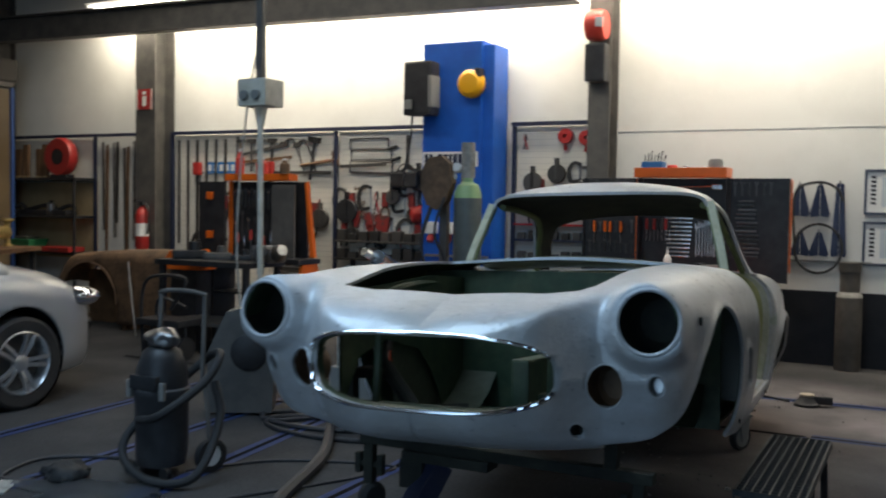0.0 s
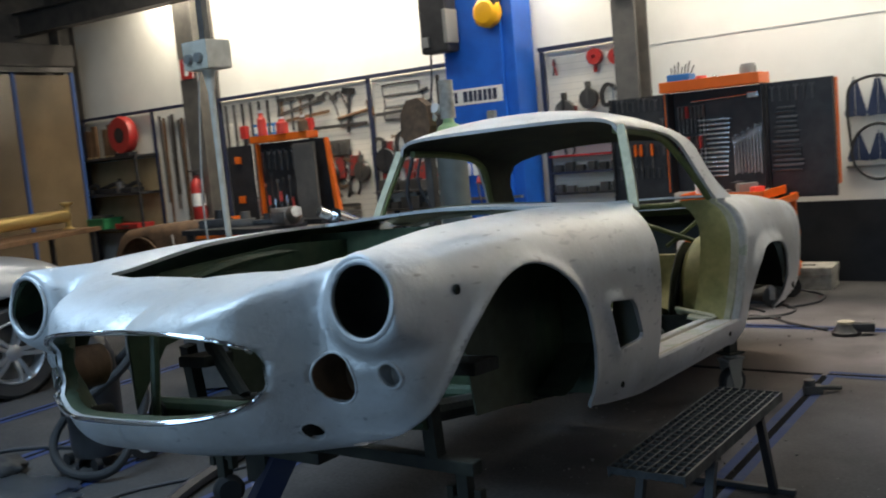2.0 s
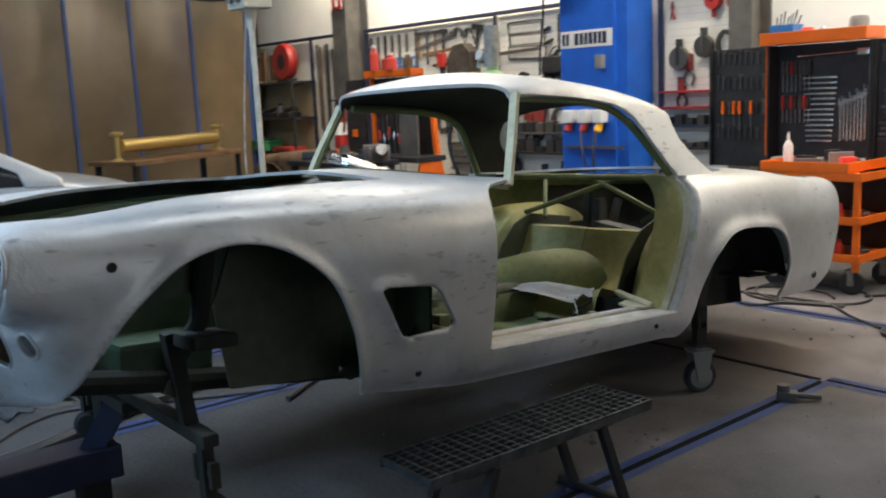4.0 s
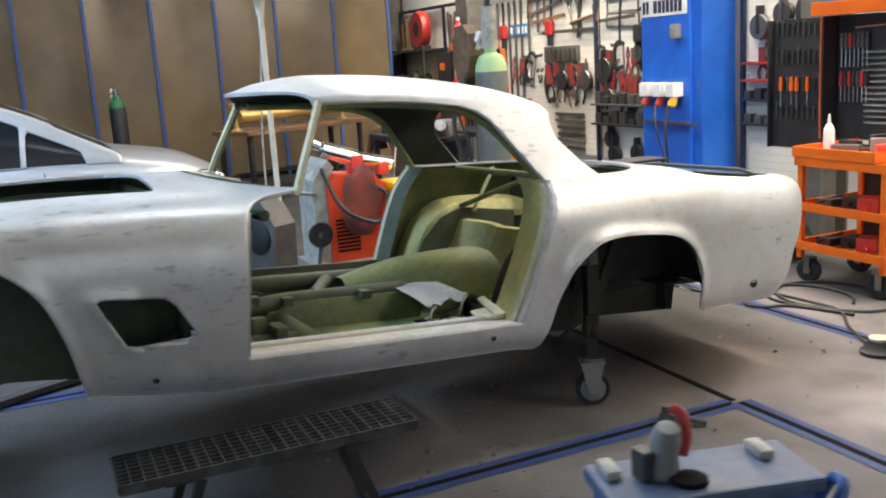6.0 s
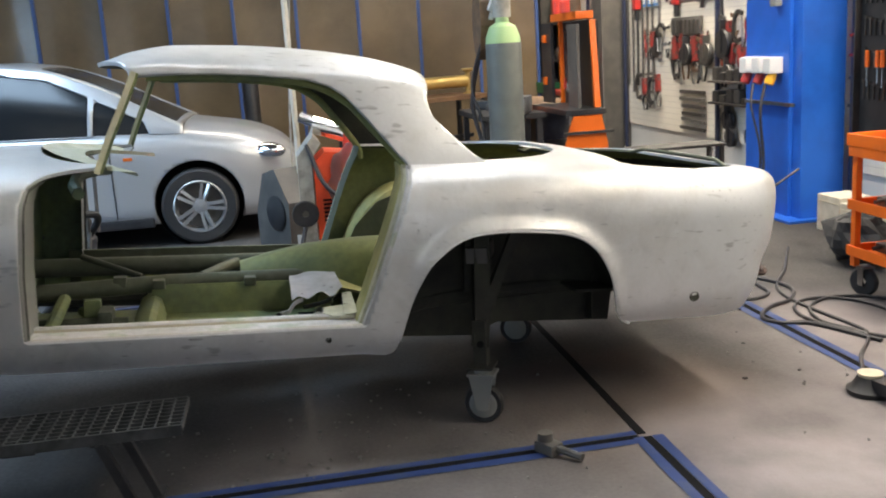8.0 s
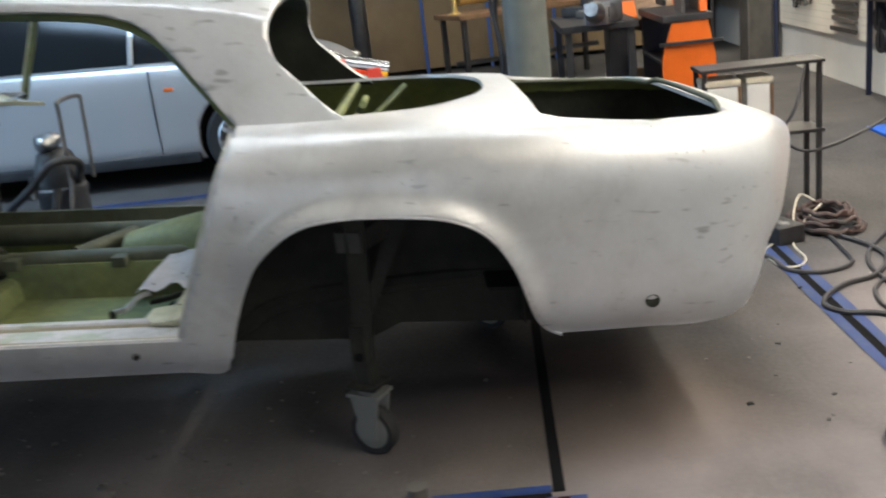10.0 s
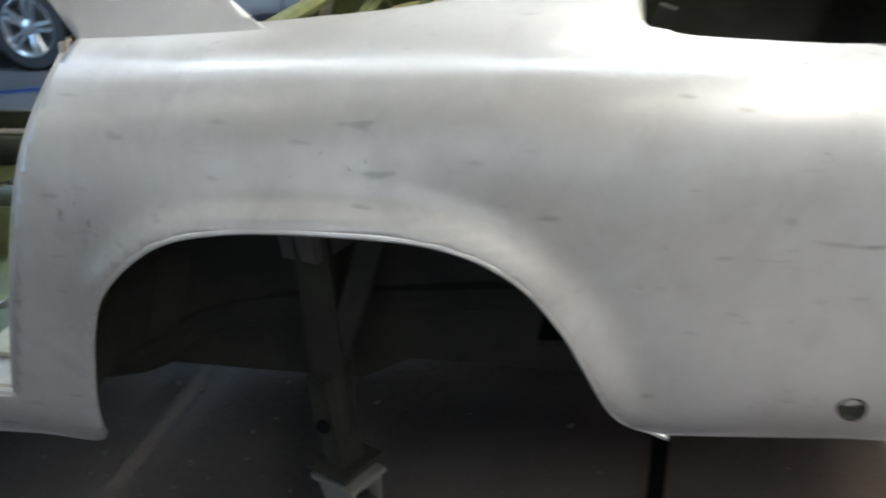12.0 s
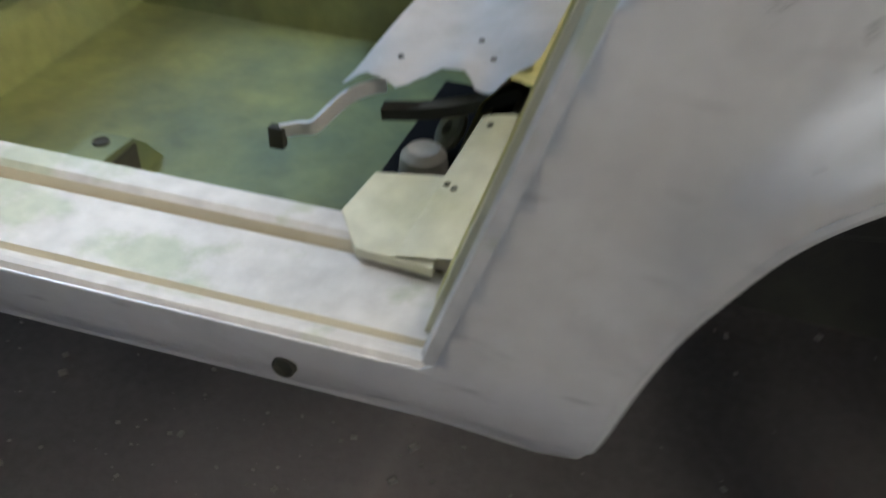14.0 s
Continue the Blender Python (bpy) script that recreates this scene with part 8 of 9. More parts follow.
part("motor_head", b, M_BLACK, vc, "black motor head", True)
for sg in (1, -1):
    b = bmesh.new()
    box(b, (sg * 0.11 - 0.015, -0.125, 0.40), (sg * 0.11 + 0.015, -0.10, 0.49), 0.006)
    part("latch", b, M_GREY, vc)
b = bmesh.new()
sweep(b, smooth_path([(-0.15, 0.13, 0.45), (-0.15, 0.15, 0.85), (-0.13, 0.15, 0.92), (0.13, 0.15, 0.92), (0.15, 0.15, 0.85), (0.15, 0.13, 0.45)], 5), 0.012, 8)
sweep(b, smooth_path([(0.15, 0.14, 0.5), (0.20, 0.12, 0.3), (0.22, 0.11, 0.09)], 4), 0.012, 8)
part("push_handle", b, M_STEELDK, vc, "dark tube push handle", True)
b = bmesh.new()
sweep(b, smooth_path([(0.0, -0.16, 0.30), (0.2, -0.22, 0.36), (0.30, -0.02, 0.50), (0.28, 0.12, 0.62), (0.1, 0.18, 0.55), (-0.1, -0.15, 0.20), (0.12, -0.26, 0.05), (0.35, -0.15, 0.06), (0.33, 0.06, 0.3), (0.26, 0.1, 0.48)], 8), 0.022, 10)
part("suction_hose", b, M_RUBBER, vc, "black ribbed suction hose", True)
for x, y in ((-0.12, -0.1), (0.12, -0.1)):
    b = bmesh.new()
    lathe(b, [(0, -0.015), (0.03, -0.015), (0.03, 0.015), (0, 0.015)], 14, Matrix.Translation((x, y, 0.03)) @ Matrix.Rotation(radians(90), 4, "X"))
    part("front_caster", b, M_RUBBER, vc, "", True)
for y, dx in ((0.12, 0.22), (0.12, -0.18)):
    m = Matrix.Translation((dx, y, 0.09)) @ Matrix.Rotation(radians(75), 4, "Z") @ Matrix.Rotation(radians(90), 4, "X")
    b = bmesh.new()
    lathe(b, [(0.055, -0.02), (0.085, -0.02), (0.09, 0), (0.085, 0.02), (0.055, 0.02)], 26, m, True)
    wh = part("wheel", b, M_RUBBER, vc, "black rear wheel", True)
    b = bmesh.new()
    lathe(b, [(0, -0.012), (0.056, -0.012), (0.056, 0.012), (0, 0.012)], 22, m)
    part("wheel_disc", b, M_WHITE, wh, "pale wheel disc", True)
b = bmesh.new()
crumpled(b, (0.0, -0.02, 0.70), 0.10, 0.07, 0.05, 4.0, 18)
part("foil_cover", b, M_STEEL, vc, "crumpled shiny foil on the head", True)
pad = thing("dark_floor_pad", "dark soft tool bag lying on the floor", "bag", (0.58, 4.08, 0))
b = bmesh.new()
crumpled(b, (0, 0, 0.045), 0.15, 0.10, 0.05, 2.0, 16)
for v in b.verts:
    v.co.z = max(0.002, v.co.z)
part("body", b, M_RUBBER, pad, "", True)
fl = thing("plastic_sheet", "crumpled clear plastic sheet lying on the floor", "plastic sheet", (0.93, 3.98, 0))
b = bmesh.new()
crumpled(b, (0, 0, 0.008), 0.40, 0.20, 0.022, 7.0, 26)
for v in b.verts:
    v.co.z = max(0.002, v.co.z)
part("film", b, M_FILM, fl, "", True)
pl = thing("pale_floor_board", "pale flat board lying on the floor", "board", (0.22, 3.72, 0), 30)
part("board", boxes(((-0.30, -0.10, 0.0), (0.30, 0.10, 0.012)), bevel=0.003), M_BEIGEGREY, pl)
rc = thing("red_cloth", "crumpled red cloth hanging on the tool board", "cloth", (-0.62, WT - 0.05, 1.30))
b = bmesh.new()
crumpled(b, (0, 0, 0), 0.10, 0.045, 0.09, 3.0, 18)
part("cloth", b, M_RED, rc, "", True)


# ---- rusty body wreck and the bench things behind the parked car ----
wr = thing("rusty_fender", "rusty brown car fender with wheel arch on the floor", "car fender", (-3.35, 8.4, 0))
rows = []
for k in range(41):
    u = k / 40
    x = -0.95 + 1.9 * u
    zt = 0.87 - 0.10 * (1 - u) ** 2 - 0.30 * max(0, (0.12 - u) / 0.12) ** 1.5 - 0.12 * max(0, (u - 0.88) / 0.12) ** 2
    rows.append([(x, -0.24 + 0.02 * math.sin(u * 5), 0.06 + (zt - 0.14) * v) for v in np.linspace(0, 1, 14)] +
                [(x, -0.21, zt - 0.04), (x, -0.14, zt), (x, 0.05, zt + 0.012), (x, 0.25, zt - 0.02)])
P = np.array(rows)
d = np.hypot((P[..., 0] + 0.42) / 0.42, (P[..., 2] - 0.28) / 0.44) - 1
d = np.where(P[..., 2] < 0.28, np.abs(P[..., 0] + 0.42) / 0.42 - 1, d)
d = np.where(P[..., 1] > -0.18, 1.0, d)
V, FA = trimmed(P, d)
part("panel", shell(V, FA, 0.012, flip=False), [M_RUST, M_RUST], wr, "rust-brown primed sheet panel")
b = bmesh.new()
sweep(b, [(-0.42 + 0.42 * math.cos(a), -0.245, 0.28 + 0.44 * math.sin(a)) for a in np.linspace(0, math.pi, 24)], 0.012, 6)
part("arch_lip", b, M_RUST, wr, "", True)
b = bmesh.new()
for x in (-0.9, 0.05, 0.88):
    box(b, (x, -0.2, 0.0), (x + 0.05, 0.25, 0.09), 0.004)
box(b, (-0.9, 0.2, 0.0), (0.93, 0.25, 0.6), 0.004)
part("support_frame", b, M_WOODDK, wr, "dark wooden supports")
stk = thing("leaning_stick", "thin pale steel stick leaning on the fender", "stick", (-3.1, 8.0, 0))
b = bmesh.new()
rod(b, (0.30, -0.10, 0.005), (-0.06, 0.145, 0.74), 0.012, 8)
part("stick", b, M_STEEL, stk)
tr = thing("hand_truck", "dark tube hand truck frame on the floor", "hand truck", (-1.6, 7.0, 0))
b = bmesh.new()
sweep(b, smooth_path([(-0.2, 0, 0.05), (-0.22, 0, 0.5), (-0.12, 0, 0.72), (0.25, 0, 0.74), (0.28, 0, 0.66), (0.12, 0, 0.45)], 5), 0.015, 8)
sweep(b, smooth_path([(-0.2, 0.2, 0.05), (-0.22, 0.2, 0.5), (0.12, 0.2, 0.45)], 5), 0.015, 8)
box(b, (-0.25, -0.05, 0.30), (0.25, 0.25, 0.36), 0.01)
part("tube_frame", b, M_BLACK, tr, "", True)
for x in (-0.2, 0.2):
    b = bmesh.new()
    lathe(b, [(0, -0.02), (0.10, -0.02), (0.10, 0.02), (0, 0.02)], 18, Matrix.Translation((x, 0.1, 0.10)) @ Matrix.Rotation(radians(90), 4, "Y"))
    part("wheel", b, M_RUBBER, tr, "", True)
    b = bmesh.new()
    rod(b, (x, 0.1, 0.1), (x, 0.1, 0.31), 0.012, 6)
    part("wheel_strut", b, M_BLACK, tr, "", True)
bn = thing("steel_bench", "dark steel work bench beside the tool boards", "bench", (-1.55, 7.72, 0))
part("bench_top", boxes(((-0.55, -0.28, 0.80), (0.55, 0.28, 0.85)), bevel=0.006), M_BLACK, bn)
for x in (-0.52, 0.47):
    for y in (-0.25, 0.20):
        part("leg", boxes(((x, y, 0), (x + 0.05, y + 0.05, 0.80)), bevel=0.004), M_BLACK, bn)
part("lower_shelf", boxes(((-0.5, -0.25, 0.25), (0.5, 0.25, 0.28)), bevel=0.004), M_STEELDK, bn)
eg = thing("engine_block_part", "grey cast metal gearbox part lying on the bench", "machine part", (-1.0, 7.75, 0.85), -25)
b = bmesh.new()
box(b, (-0.17, -0.09, 0.0), (0.17, 0.09, 0.13), 0.025)
lathe(b, [(0, 0), (0.07, 0), (0.075, 0.05), (0.05, 0.12), (0, 0.12)], 20, Matrix.Translation((0.15, 0, 0.08)) @ Matrix.Rotation(radians(70), 4, "Y"))
part("casting", b, M_STEEL, eg, "", True)
for k in range(5):
    part("rib", boxes(((-0.14 + 0.06 * k, -0.10, 0.02), (-0.12 + 0.06 * k, 0.10, 0.15)), bevel=0.006), M_STEEL, eg)
for x, y, mat, s in ((-1.9, 7.7, M_BLACK, 0.16), (-1.6, 7.75, M_STEELDK, 0.13), (-1.35, 7.8, M_BLACK, 0.1)):
    t = thing("bench_part", "dark greasy part lying on the bench", "machine part", (x, y, 0.85), 30 * s * 10, group="parts on the bench")
    b = bmesh.new()
    box(b, (-s, -s * 0.6, 0), (s, s * 0.6, s * 0.5), 0.02)
    lathe(b, [(0, 0), (s * 0.4, 0), (s * 0.35, s * 0.8), (0, s * 0.8)], 14, Matrix.Translation((s * 0.3, 0, s * 0.2)))
    part("body", b, mat, t, "", True)
orb = thing("orange_parts_bin", "orange open bin standing on a small box", "bin", (-2.15, 8.0, 0))
b = bmesh.new()
extrude_outline(b, [(-0.30, 0.72), (0.20, 0.72), (0.22, 0.80), (0.10, 0.92), (-0.18, 0.90)], 0.25, Matrix(((1, 0, 0, 0), (0, 0, 1, -0.12), (0, 1, 0, 0), (0, 0, 0, 1))))
part("bin", b, M_ORANGE, orb)
part("stand", boxes(((-0.18, -0.1, 0), (0.15, 0.12, 0.72)), bevel=0.006), M_BLACK, orb, "black box under the bin")
tb = thing("long_table", "dark table by the brown curtain", "table", (-4.65, 7.35, 0), 115)
part("tabletop", boxes(((-0.95, -0.35, 0.80), (0.95, 0.35, 0.85)), bevel=0.006), M_WOODDK, tb)
for x in (-0.9, 0.85):
    for y in (-0.3, 0.25):
        part("leg", boxes(((x, y, 0), (x + 0.05, y + 0.05, 0.80)), bevel=0.004), M_BLACK, tb)
part("stretcher", boxes(((-0.88, -0.02, 0.3), (0.88, 0.03, 0.35)), bevel=0.004), M_BLACK, tb)
M_BRASS = material("dull_brass", (0.62, 0.45, 0.17), 0.35, 0.7)
gr = thing("brass_roll", "long brass coloured roll on stands on the table", "roll", (-4.65, 7.35, 0.85), 115)
b = bmesh.new()
sweep(b, [(-0.80, 0, 0.16), (0.80, 0, 0.16)], 0.075, 20)
part("roll", b, M_BRASS, gr, "", True)
for x in (-0.84, 0.84):
    b = bmesh.new()
    lathe(b, [(0, 0), (0.07, 0), (0.03, 0.03), (0.03, 0.26), (0.075, 0.29), (0.075, 0.31), (0, 0.32)], 18, Matrix.Translation((x, 0, 0)))
    part("end_stand", b, M_BRASS, gr, "", True)


# ---- grating bench ----
gb = thing("grating_bench", "low steel grating bench on splayed dark legs", "bench", (3.885, 4.895, 0), 0)
W, L, T = 0.13, 0.49, 0.362
for x in (-W, W - 0.008):
    part("side_bar", boxes(((x, -L, T - 0.035), (x + 0.008, L, T)), bevel=0.001), M_GALV, gb)
bar_l = boxes(((-0.0025, -L, -0.028), (0.0025, L, -0.001)))
me = bpy.data.meshes.new("long_bar")
bar_l.to_mesh(me)
bar_l.free()
me.materials.append(M_GALV)
for k in range(1, 8):
    ob = new("long_bar", me)
    ob.parent = gb
    ob.location = (-W + 2 * W * k / 8, 0, T)
bar_c = boxes(((-W, -0.002, -0.024), (W, 0.002, -0.0005)))
me = bpy.data.meshes.new("cross_bar")
bar_c.to_mesh(me)
bar_c.free()
me.materials.append(M_GALV)
for k in range(25):
    ob = new("cross_bar", me)
    ob.parent = gb
    ob.location = (0, -L + 2 * L * k / 24, T)
for y in (-0.34, 0.34):
    b = bmesh.new()
    sg = 1 if y > 0 else -1
    for x in (-0.12, 0.12):
        sweep(b, [(x, y - sg * 0.10, T - 0.035), (x, y + sg * 0.02, 0.004)], 0.014, flat=(0.014, 0.014))
    box(b, (-0.20, y - 0.012, 0.004), (0.20, y + 0.012, 0.026), 0.003, Matrix.Translation((0, sg * 0.02, 0)))
    part("leg_frame", b, M_BLACK, gb, "black splayed leg frame")
for y in (-0.28, 0.0, 0.28):
    b = bmesh.new()
    box(b, (-W + 0.01, y - 0.07 if y else y - 0.05, T - 0.045), (W - 0.01, y + 0.02 if y else y + 0.05, T - 0.037), 0.002)
    part("under_plate", b, M_BLACK, gb, "dark plate under the grating")


# ---- blue welding trolley ----
M_TROLLEY = material("blue_welder_paint", (0.018, 0.075, 0.26), 0.42, second=(0.03, 0.10, 0.30), scale=6, bump=0.04)
M_TROLLEYTOP = material("worn_grey_blue_top", (0.085, 0.13, 0.215), 0.5, second=(0.05, 0.09, 0.17), scale=8, fine=(25, 0.3))
wt = thing("welding_machine", "blue welding machine trolley with worn grey-blue top", "welding machine", (5.735, 5.20, 0.0), -14)
part("case", boxes(((-0.11, -0.16, 0.12), (0.088, 0.16, 0.875)), bevel=0.016), M_TROLLEY, wt, "dark blue painted case")
part("top_plate", boxes(((-0.12, -0.172, 0.875), (0.095, 0.172, 0.90)), bevel=0.008), M_TROLLEYTOP, wt, "worn grey-blue top plate")
for y in (-0.155, 0.105):
    b = bmesh.new()
    box(b, (-0.10, y, 0.90), (-0.02, y + 0.025, 0.916), 0.006)
    part("corner_grip", b, M_BEIGEGREY, wt, "pale moulded grip", True)
for sg in (1, -1):
    b = bmesh.new()
    sweep(b, smooth_path([(0.08, sg * 0.165, 0.80), (0.06, sg * 0.215, 0.86), (0.0, sg * 0.225, 0.86), (-0.05, sg * 0.215, 0.80), (-0.06, sg * 0.165, 0.74)], 6), 0.011, 8)
    part("side_handle", b, M_TROLLEY, wt, "dark blue bent tube handle", True)
b = bmesh.new()
box(b, (0.089, -0.13, 0.30), (0.095, 0.13, 0.62), 0.004)
for k in range(8):
    box(b, (0.095, -0.12, 0.32 + 0.034 * k), (0.100, 0.12, 0.335 + 0.034 * k), 0.002)
part("vent_panel", b, M_BLACK, wt, "black slotted panel")
for x in (-0.08, 0.08):
    for y in (-0.12, 0.12):
        b = bmesh.new()
        lathe(b, [(0, -0.02), (0.065, -0.02), (0.07, 0), (0.065, 0.02), (0, 0.02)], 20, Matrix.Translation((x, y, 0.05)) @ Matrix.Rotation(radians(90), 4, "X"))
        box(b, (x - 0.02, y - 0.03, 0.04), (x + 0.02, y + 0.03, 0.125), 0.003)
        part("wheel", b, M_RUBBER, wt, "", True)
wt.scale = (0.72, 1.0, 1.0)
gd = thing("angle_grinder", "grey grinder with red handle on the trolley", "grinder", (5.705, 5.14, 0.90), 0)
b = bmesh.new()
lathe(b, [(0, 0.0), (0.035, 0.0), (0.038, 0.02), (0.03, 0.05), (0.034, 0.09), (0.026, 0.12), (0, 0.125)], 18, Matrix.Translation((0, 0, 0.006)) @ Matrix.Rotation(radians(14), 4, "Y"))
part("body", b, M_GREY, gd, "", True)
b = bmesh.new()
sweep(b, smooth_path([(0.03, 0.035, 0.05), (0.03, 0.045, 0.09), (0.02, 0.04, 0.14), (0.0, 0.03, 0.15)], 5), lambda u: 0.013 - 0.003 * abs(u - 0.5), 12)
part("handle", b, M_RED, gd, "red handle", True)
b = bmesh.new()
lathe(b, [(0, 0), (0.04, 0), (0.04, 0.012), (0.012, 0.02), (0, 0.02)], 22, Matrix.Translation((0.06, 0.03, 0.0)))
part("disc", b, M_GROOVE, gd, "dark disc", True)
b = bmesh.new()
box(b, (-0.03, -0.06, 0.0), (0.02, -0.025, 0.07), 0.01)
part("battery", b, M_BLACK, gd, "dark battery block")
gd.scale = (0.72, 0.72, 0.72)

# ---- floor things ----
cl = thing("steel_clamp", "small dark steel clamp lying on the floor tape", "clamp", (3.81, 6.63, 0), 30)
b = bmesh.new()
box(b, (-0.07, -0.03, 0), (0.02, 0.03, 0.045), 0.01)
sweep(b, [(0.0, 0, 0.03), (0.12, 0.02, 0.02)], 0.014, 8)
lathe(b, [(0, 0), (0.028, 0), (0.028, 0.03), (0, 0.03)], 14, Matrix.Translation((-0.04, 0, 0.045)))
part("body", b, M_STEELDK, cl, "", True)
sd = thing("disc_sander", "dark disc sander lying on the floor", "sander", (3.63, 7.99, 0), 10)
b = bmesh.new()
lathe(b, [(0, 0), (0.085, 0), (0.09, 0.02), (0.07, 0.035), (0.05, 0.07), (0, 0.075)], 24)
box(b, (0.03, -0.035, 0.02), (0.17, 0.035, 0.075), 0.015)
part("body", b, M_BLACK, sd, "", True)
b = bmesh.new()
lathe(b, [(0.045, 0.07), (0.05, 0.085), (0, 0.09)], 20)
part("cap", b, M_BEIGE, sd, "beige cap", True)


def cable(name, label, pts, r, mat=None, n=8):
    """A line lying on the floor, or hanging where the points give a height."""
    t = thing(name, label, "cable", (pts[0][0], pts[0][1], 0), group="cables on the floor")
    b = bmesh.new()
    sweep(b, smooth_path([(p[0] - pts[0][0], p[1] - pts[0][1], p[2] if len(p) > 2 else r) for p in pts], n), r, 7)
    part("line", b, mat or M_CABLE, t, "", True)
    return t


LAB = "thin black cable lying in loops on the floor"
ring = lambda cx, cy, rx, ry, a0, a1, k=9: [(cx + rx * math.cos(radians(a0 + (a1 - a0) * i / k)), cy + ry * math.sin(radians(a0 + (a1 - a0) * i / k))) for i in range(k + 1)]
cable("floor_cable", LAB, ring(2.75, 8.62, 0.38, 0.30, -60, 310) + [(3.25, 8.2), (3.5, 8.05)], 0.009)
cable("floor_cable", LAB, ring(2.65, 8.50, 0.30, 0.22, 20, 340) + [(2.2, 8.4), (1.7, 8.7), (1.2, 9.0)], 0.009)
cable("floor_cable", LAB, [(3.1, 8.4), (2.76, 8.26), (2.70, 8.13), (2.62, 8.08), (2.52, 8.12), (2.41, 8.23), (2.34, 8.37), (2.16, 8.49), (1.98, 8.49), (1.80, 8.42)], 0.011)
cable("floor_cable", LAB, [(1.86, 7.98), (2.01, 8.05), (2.2, 8.08), (2.25, 8.21), (2.17, 8.34), (1.99, 8.37), (1.79, 8.38)], 0.010)
cable("floor_cable", LAB, [(3.05, 8.75), (3.2, 9.0), (3.15, 9.3), (2.9, 9.5)], 0.010)
cable("air_hose", "dark rubber hose lying in loops on the floor", [(1.02, 6.0)] + ring(0.95, 5.75, 0.42, 0.20, 100, 440) + [(0.7, 5.6), (0.5, 5.75)], 0.016)
cable("air_hose", "dark rubber hose lying in loops on the floor", [(1.3, 5.9)] + ring(1.15, 5.65, 0.5, 0.25, 60, 380) + [(1.9, 5.3), (2.1, 5.0)], 0.014)
cable("floor_cable", LAB, [(0.1, 6.6), (-0.2, 6.3), (0.3, 6.1), (0.9, 6.4), (0.5, 6.75), (-0.1, 6.9), (-0.6, 6.6), (-0.4, 6.1)], 0.009)
cable("floor_cable", LAB, [(1.0, 4.5), (1.3, 4.9), (1.9, 5.1), (1.7, 4.6), (1.45, 4.1), (1.8, 3.7), (2.2, 3.9)], 0.008)
cable("suction_tube", "thick dark hose lying across the floor", [(1.15, 5.6), (1.5, 5.0), (1.75, 4.3), (1.95, 3.9), (2.0, 3.5), (1.7, 3.2)], 0.032)
cable("floor_cable", LAB, [(0.9, 4.3), (0.6, 4.5), (0.2, 4.3), (0.3, 3.95), (0.55, 4.0)], 0.010)
random.seed(5)
b = bmesh.new()
for k in range(380):
    x, y = (random.uniform(2.8, 4.6), random.uniform(4.9, 8.6)) if k % 2 else (random.gauss(3.45, 0.25), random.gauss(5.6, 0.35))
    s = 0.001 + 0.005 * random.random() ** 4
    box(b, (-s, -s * 0.7, 0), (s, s * 0.7, s), s * 0.4, Matrix.Translation((x, y, 0.0005)) @ Matrix.Rotation(random.uniform(0, 3), 4, "Z"))
tagged(finish("floor_debris", b, M_GRIT), "small pale chips and filings scattered on the floor", "debris", kind="stuff")
nut = thing("hex_nut", "small steel nut lying on the floor", "nut", (3.52, 5.62, 0))
b = bmesh.new()
lathe(b, [(0.007, 0), (0.014, 0), (0.014, 0.012), (0.007, 0.012)], 6, None, True)
part("body", b, M_STEEL, nut)

bl = thing("dark_cylinder", "dark steel cylinder standing at the wall foot", "cylinder", (3.76, 9.80, 0))
b = bmesh.new()
lathe(b, [(0, 0), (0.105, 0), (0.11, 0.02), (0.11, 0.62), (0.085, 0.68), (0.085, 0.86), (0.095, 0.87), (0.095, 0.95), (0, 0.95)], 28)
part("body", b, material("dull_brown_black_steel", (0.05, 0.043, 0.036), 0.6, second=(0.08, 0.07, 0.06), scale=6), bl, "", True)
b = bmesh.new()
lathe(b, [(0.111, 0.645), (0.1, 0.675), (0.086, 0.69)], 24)
part("collar", b, M_BEIGEGREY, bl, "pale worn collar", True)
pc = thing("parts_carton", "worn grey-beige box with a dark hand hole at the wall foot", "box", (2.95, 9.66, 0), 4)
part("body", boxes(((-0.21, -0.15, 0.0), (0.21, 0.15, 0.115)), bevel=0.008), M_BEIGEGREY, pc)
part("lid", boxes(((-0.218, -0.158, 0.117), (0.218, 0.158, 0.185)), bevel=0.010), M_BEIGEGREY, pc)
part("hand_hole", boxes(((-0.07, -0.05, 0.184), (0.07, 0.0, 0.188)), bevel=0.0015), M_GROOVE, pc, "dark hand hole")

# ---- stand with box, near the cart ----
sb = thing("tool_stand", "thin dark steel stand with two white boxes and cables", "stand", (1.12, 8.24, 0))
for x in (-0.10, 0.09):
    for y in (-0.29, 0.27):
        part("leg", boxes(((x, y, 0), (x + 0.024, y + 0.024, 0.74)), bevel=0.003), M_BLACK, sb)
for z in (0.38, 0.725):
    part("shelf", boxes(((-0.11, -0.30, z), (0.125, 0.305, z + 0.018)), bevel=0.004), M_BLACK, sb, "dark thin shelf")
for y, w in ((-0.19, 0.085), (-0.01, 0.062)):
    t = thing("white_box", "white plastic box with grey lid on the stand", "box", (1.13, 8.24 + y, 0.398), group="white boxes")
    part("body", boxes(((-0.10, -w, 0.0), (0.10, w, 0.255)), bevel=0.012), M_WHITE, t)
    part("lid", boxes(((-0.105, -w - 0.004, 0.255), (0.105, w + 0.004, 0.285)), bevel=0.008), M_POLE, t, "cream lid")
    part("strap", boxes(((0.100, w - 0.012, 0.01), (0.104, w + 0.006, 0.25)), bevel=0.001), M_RUST, t, "brown strap")
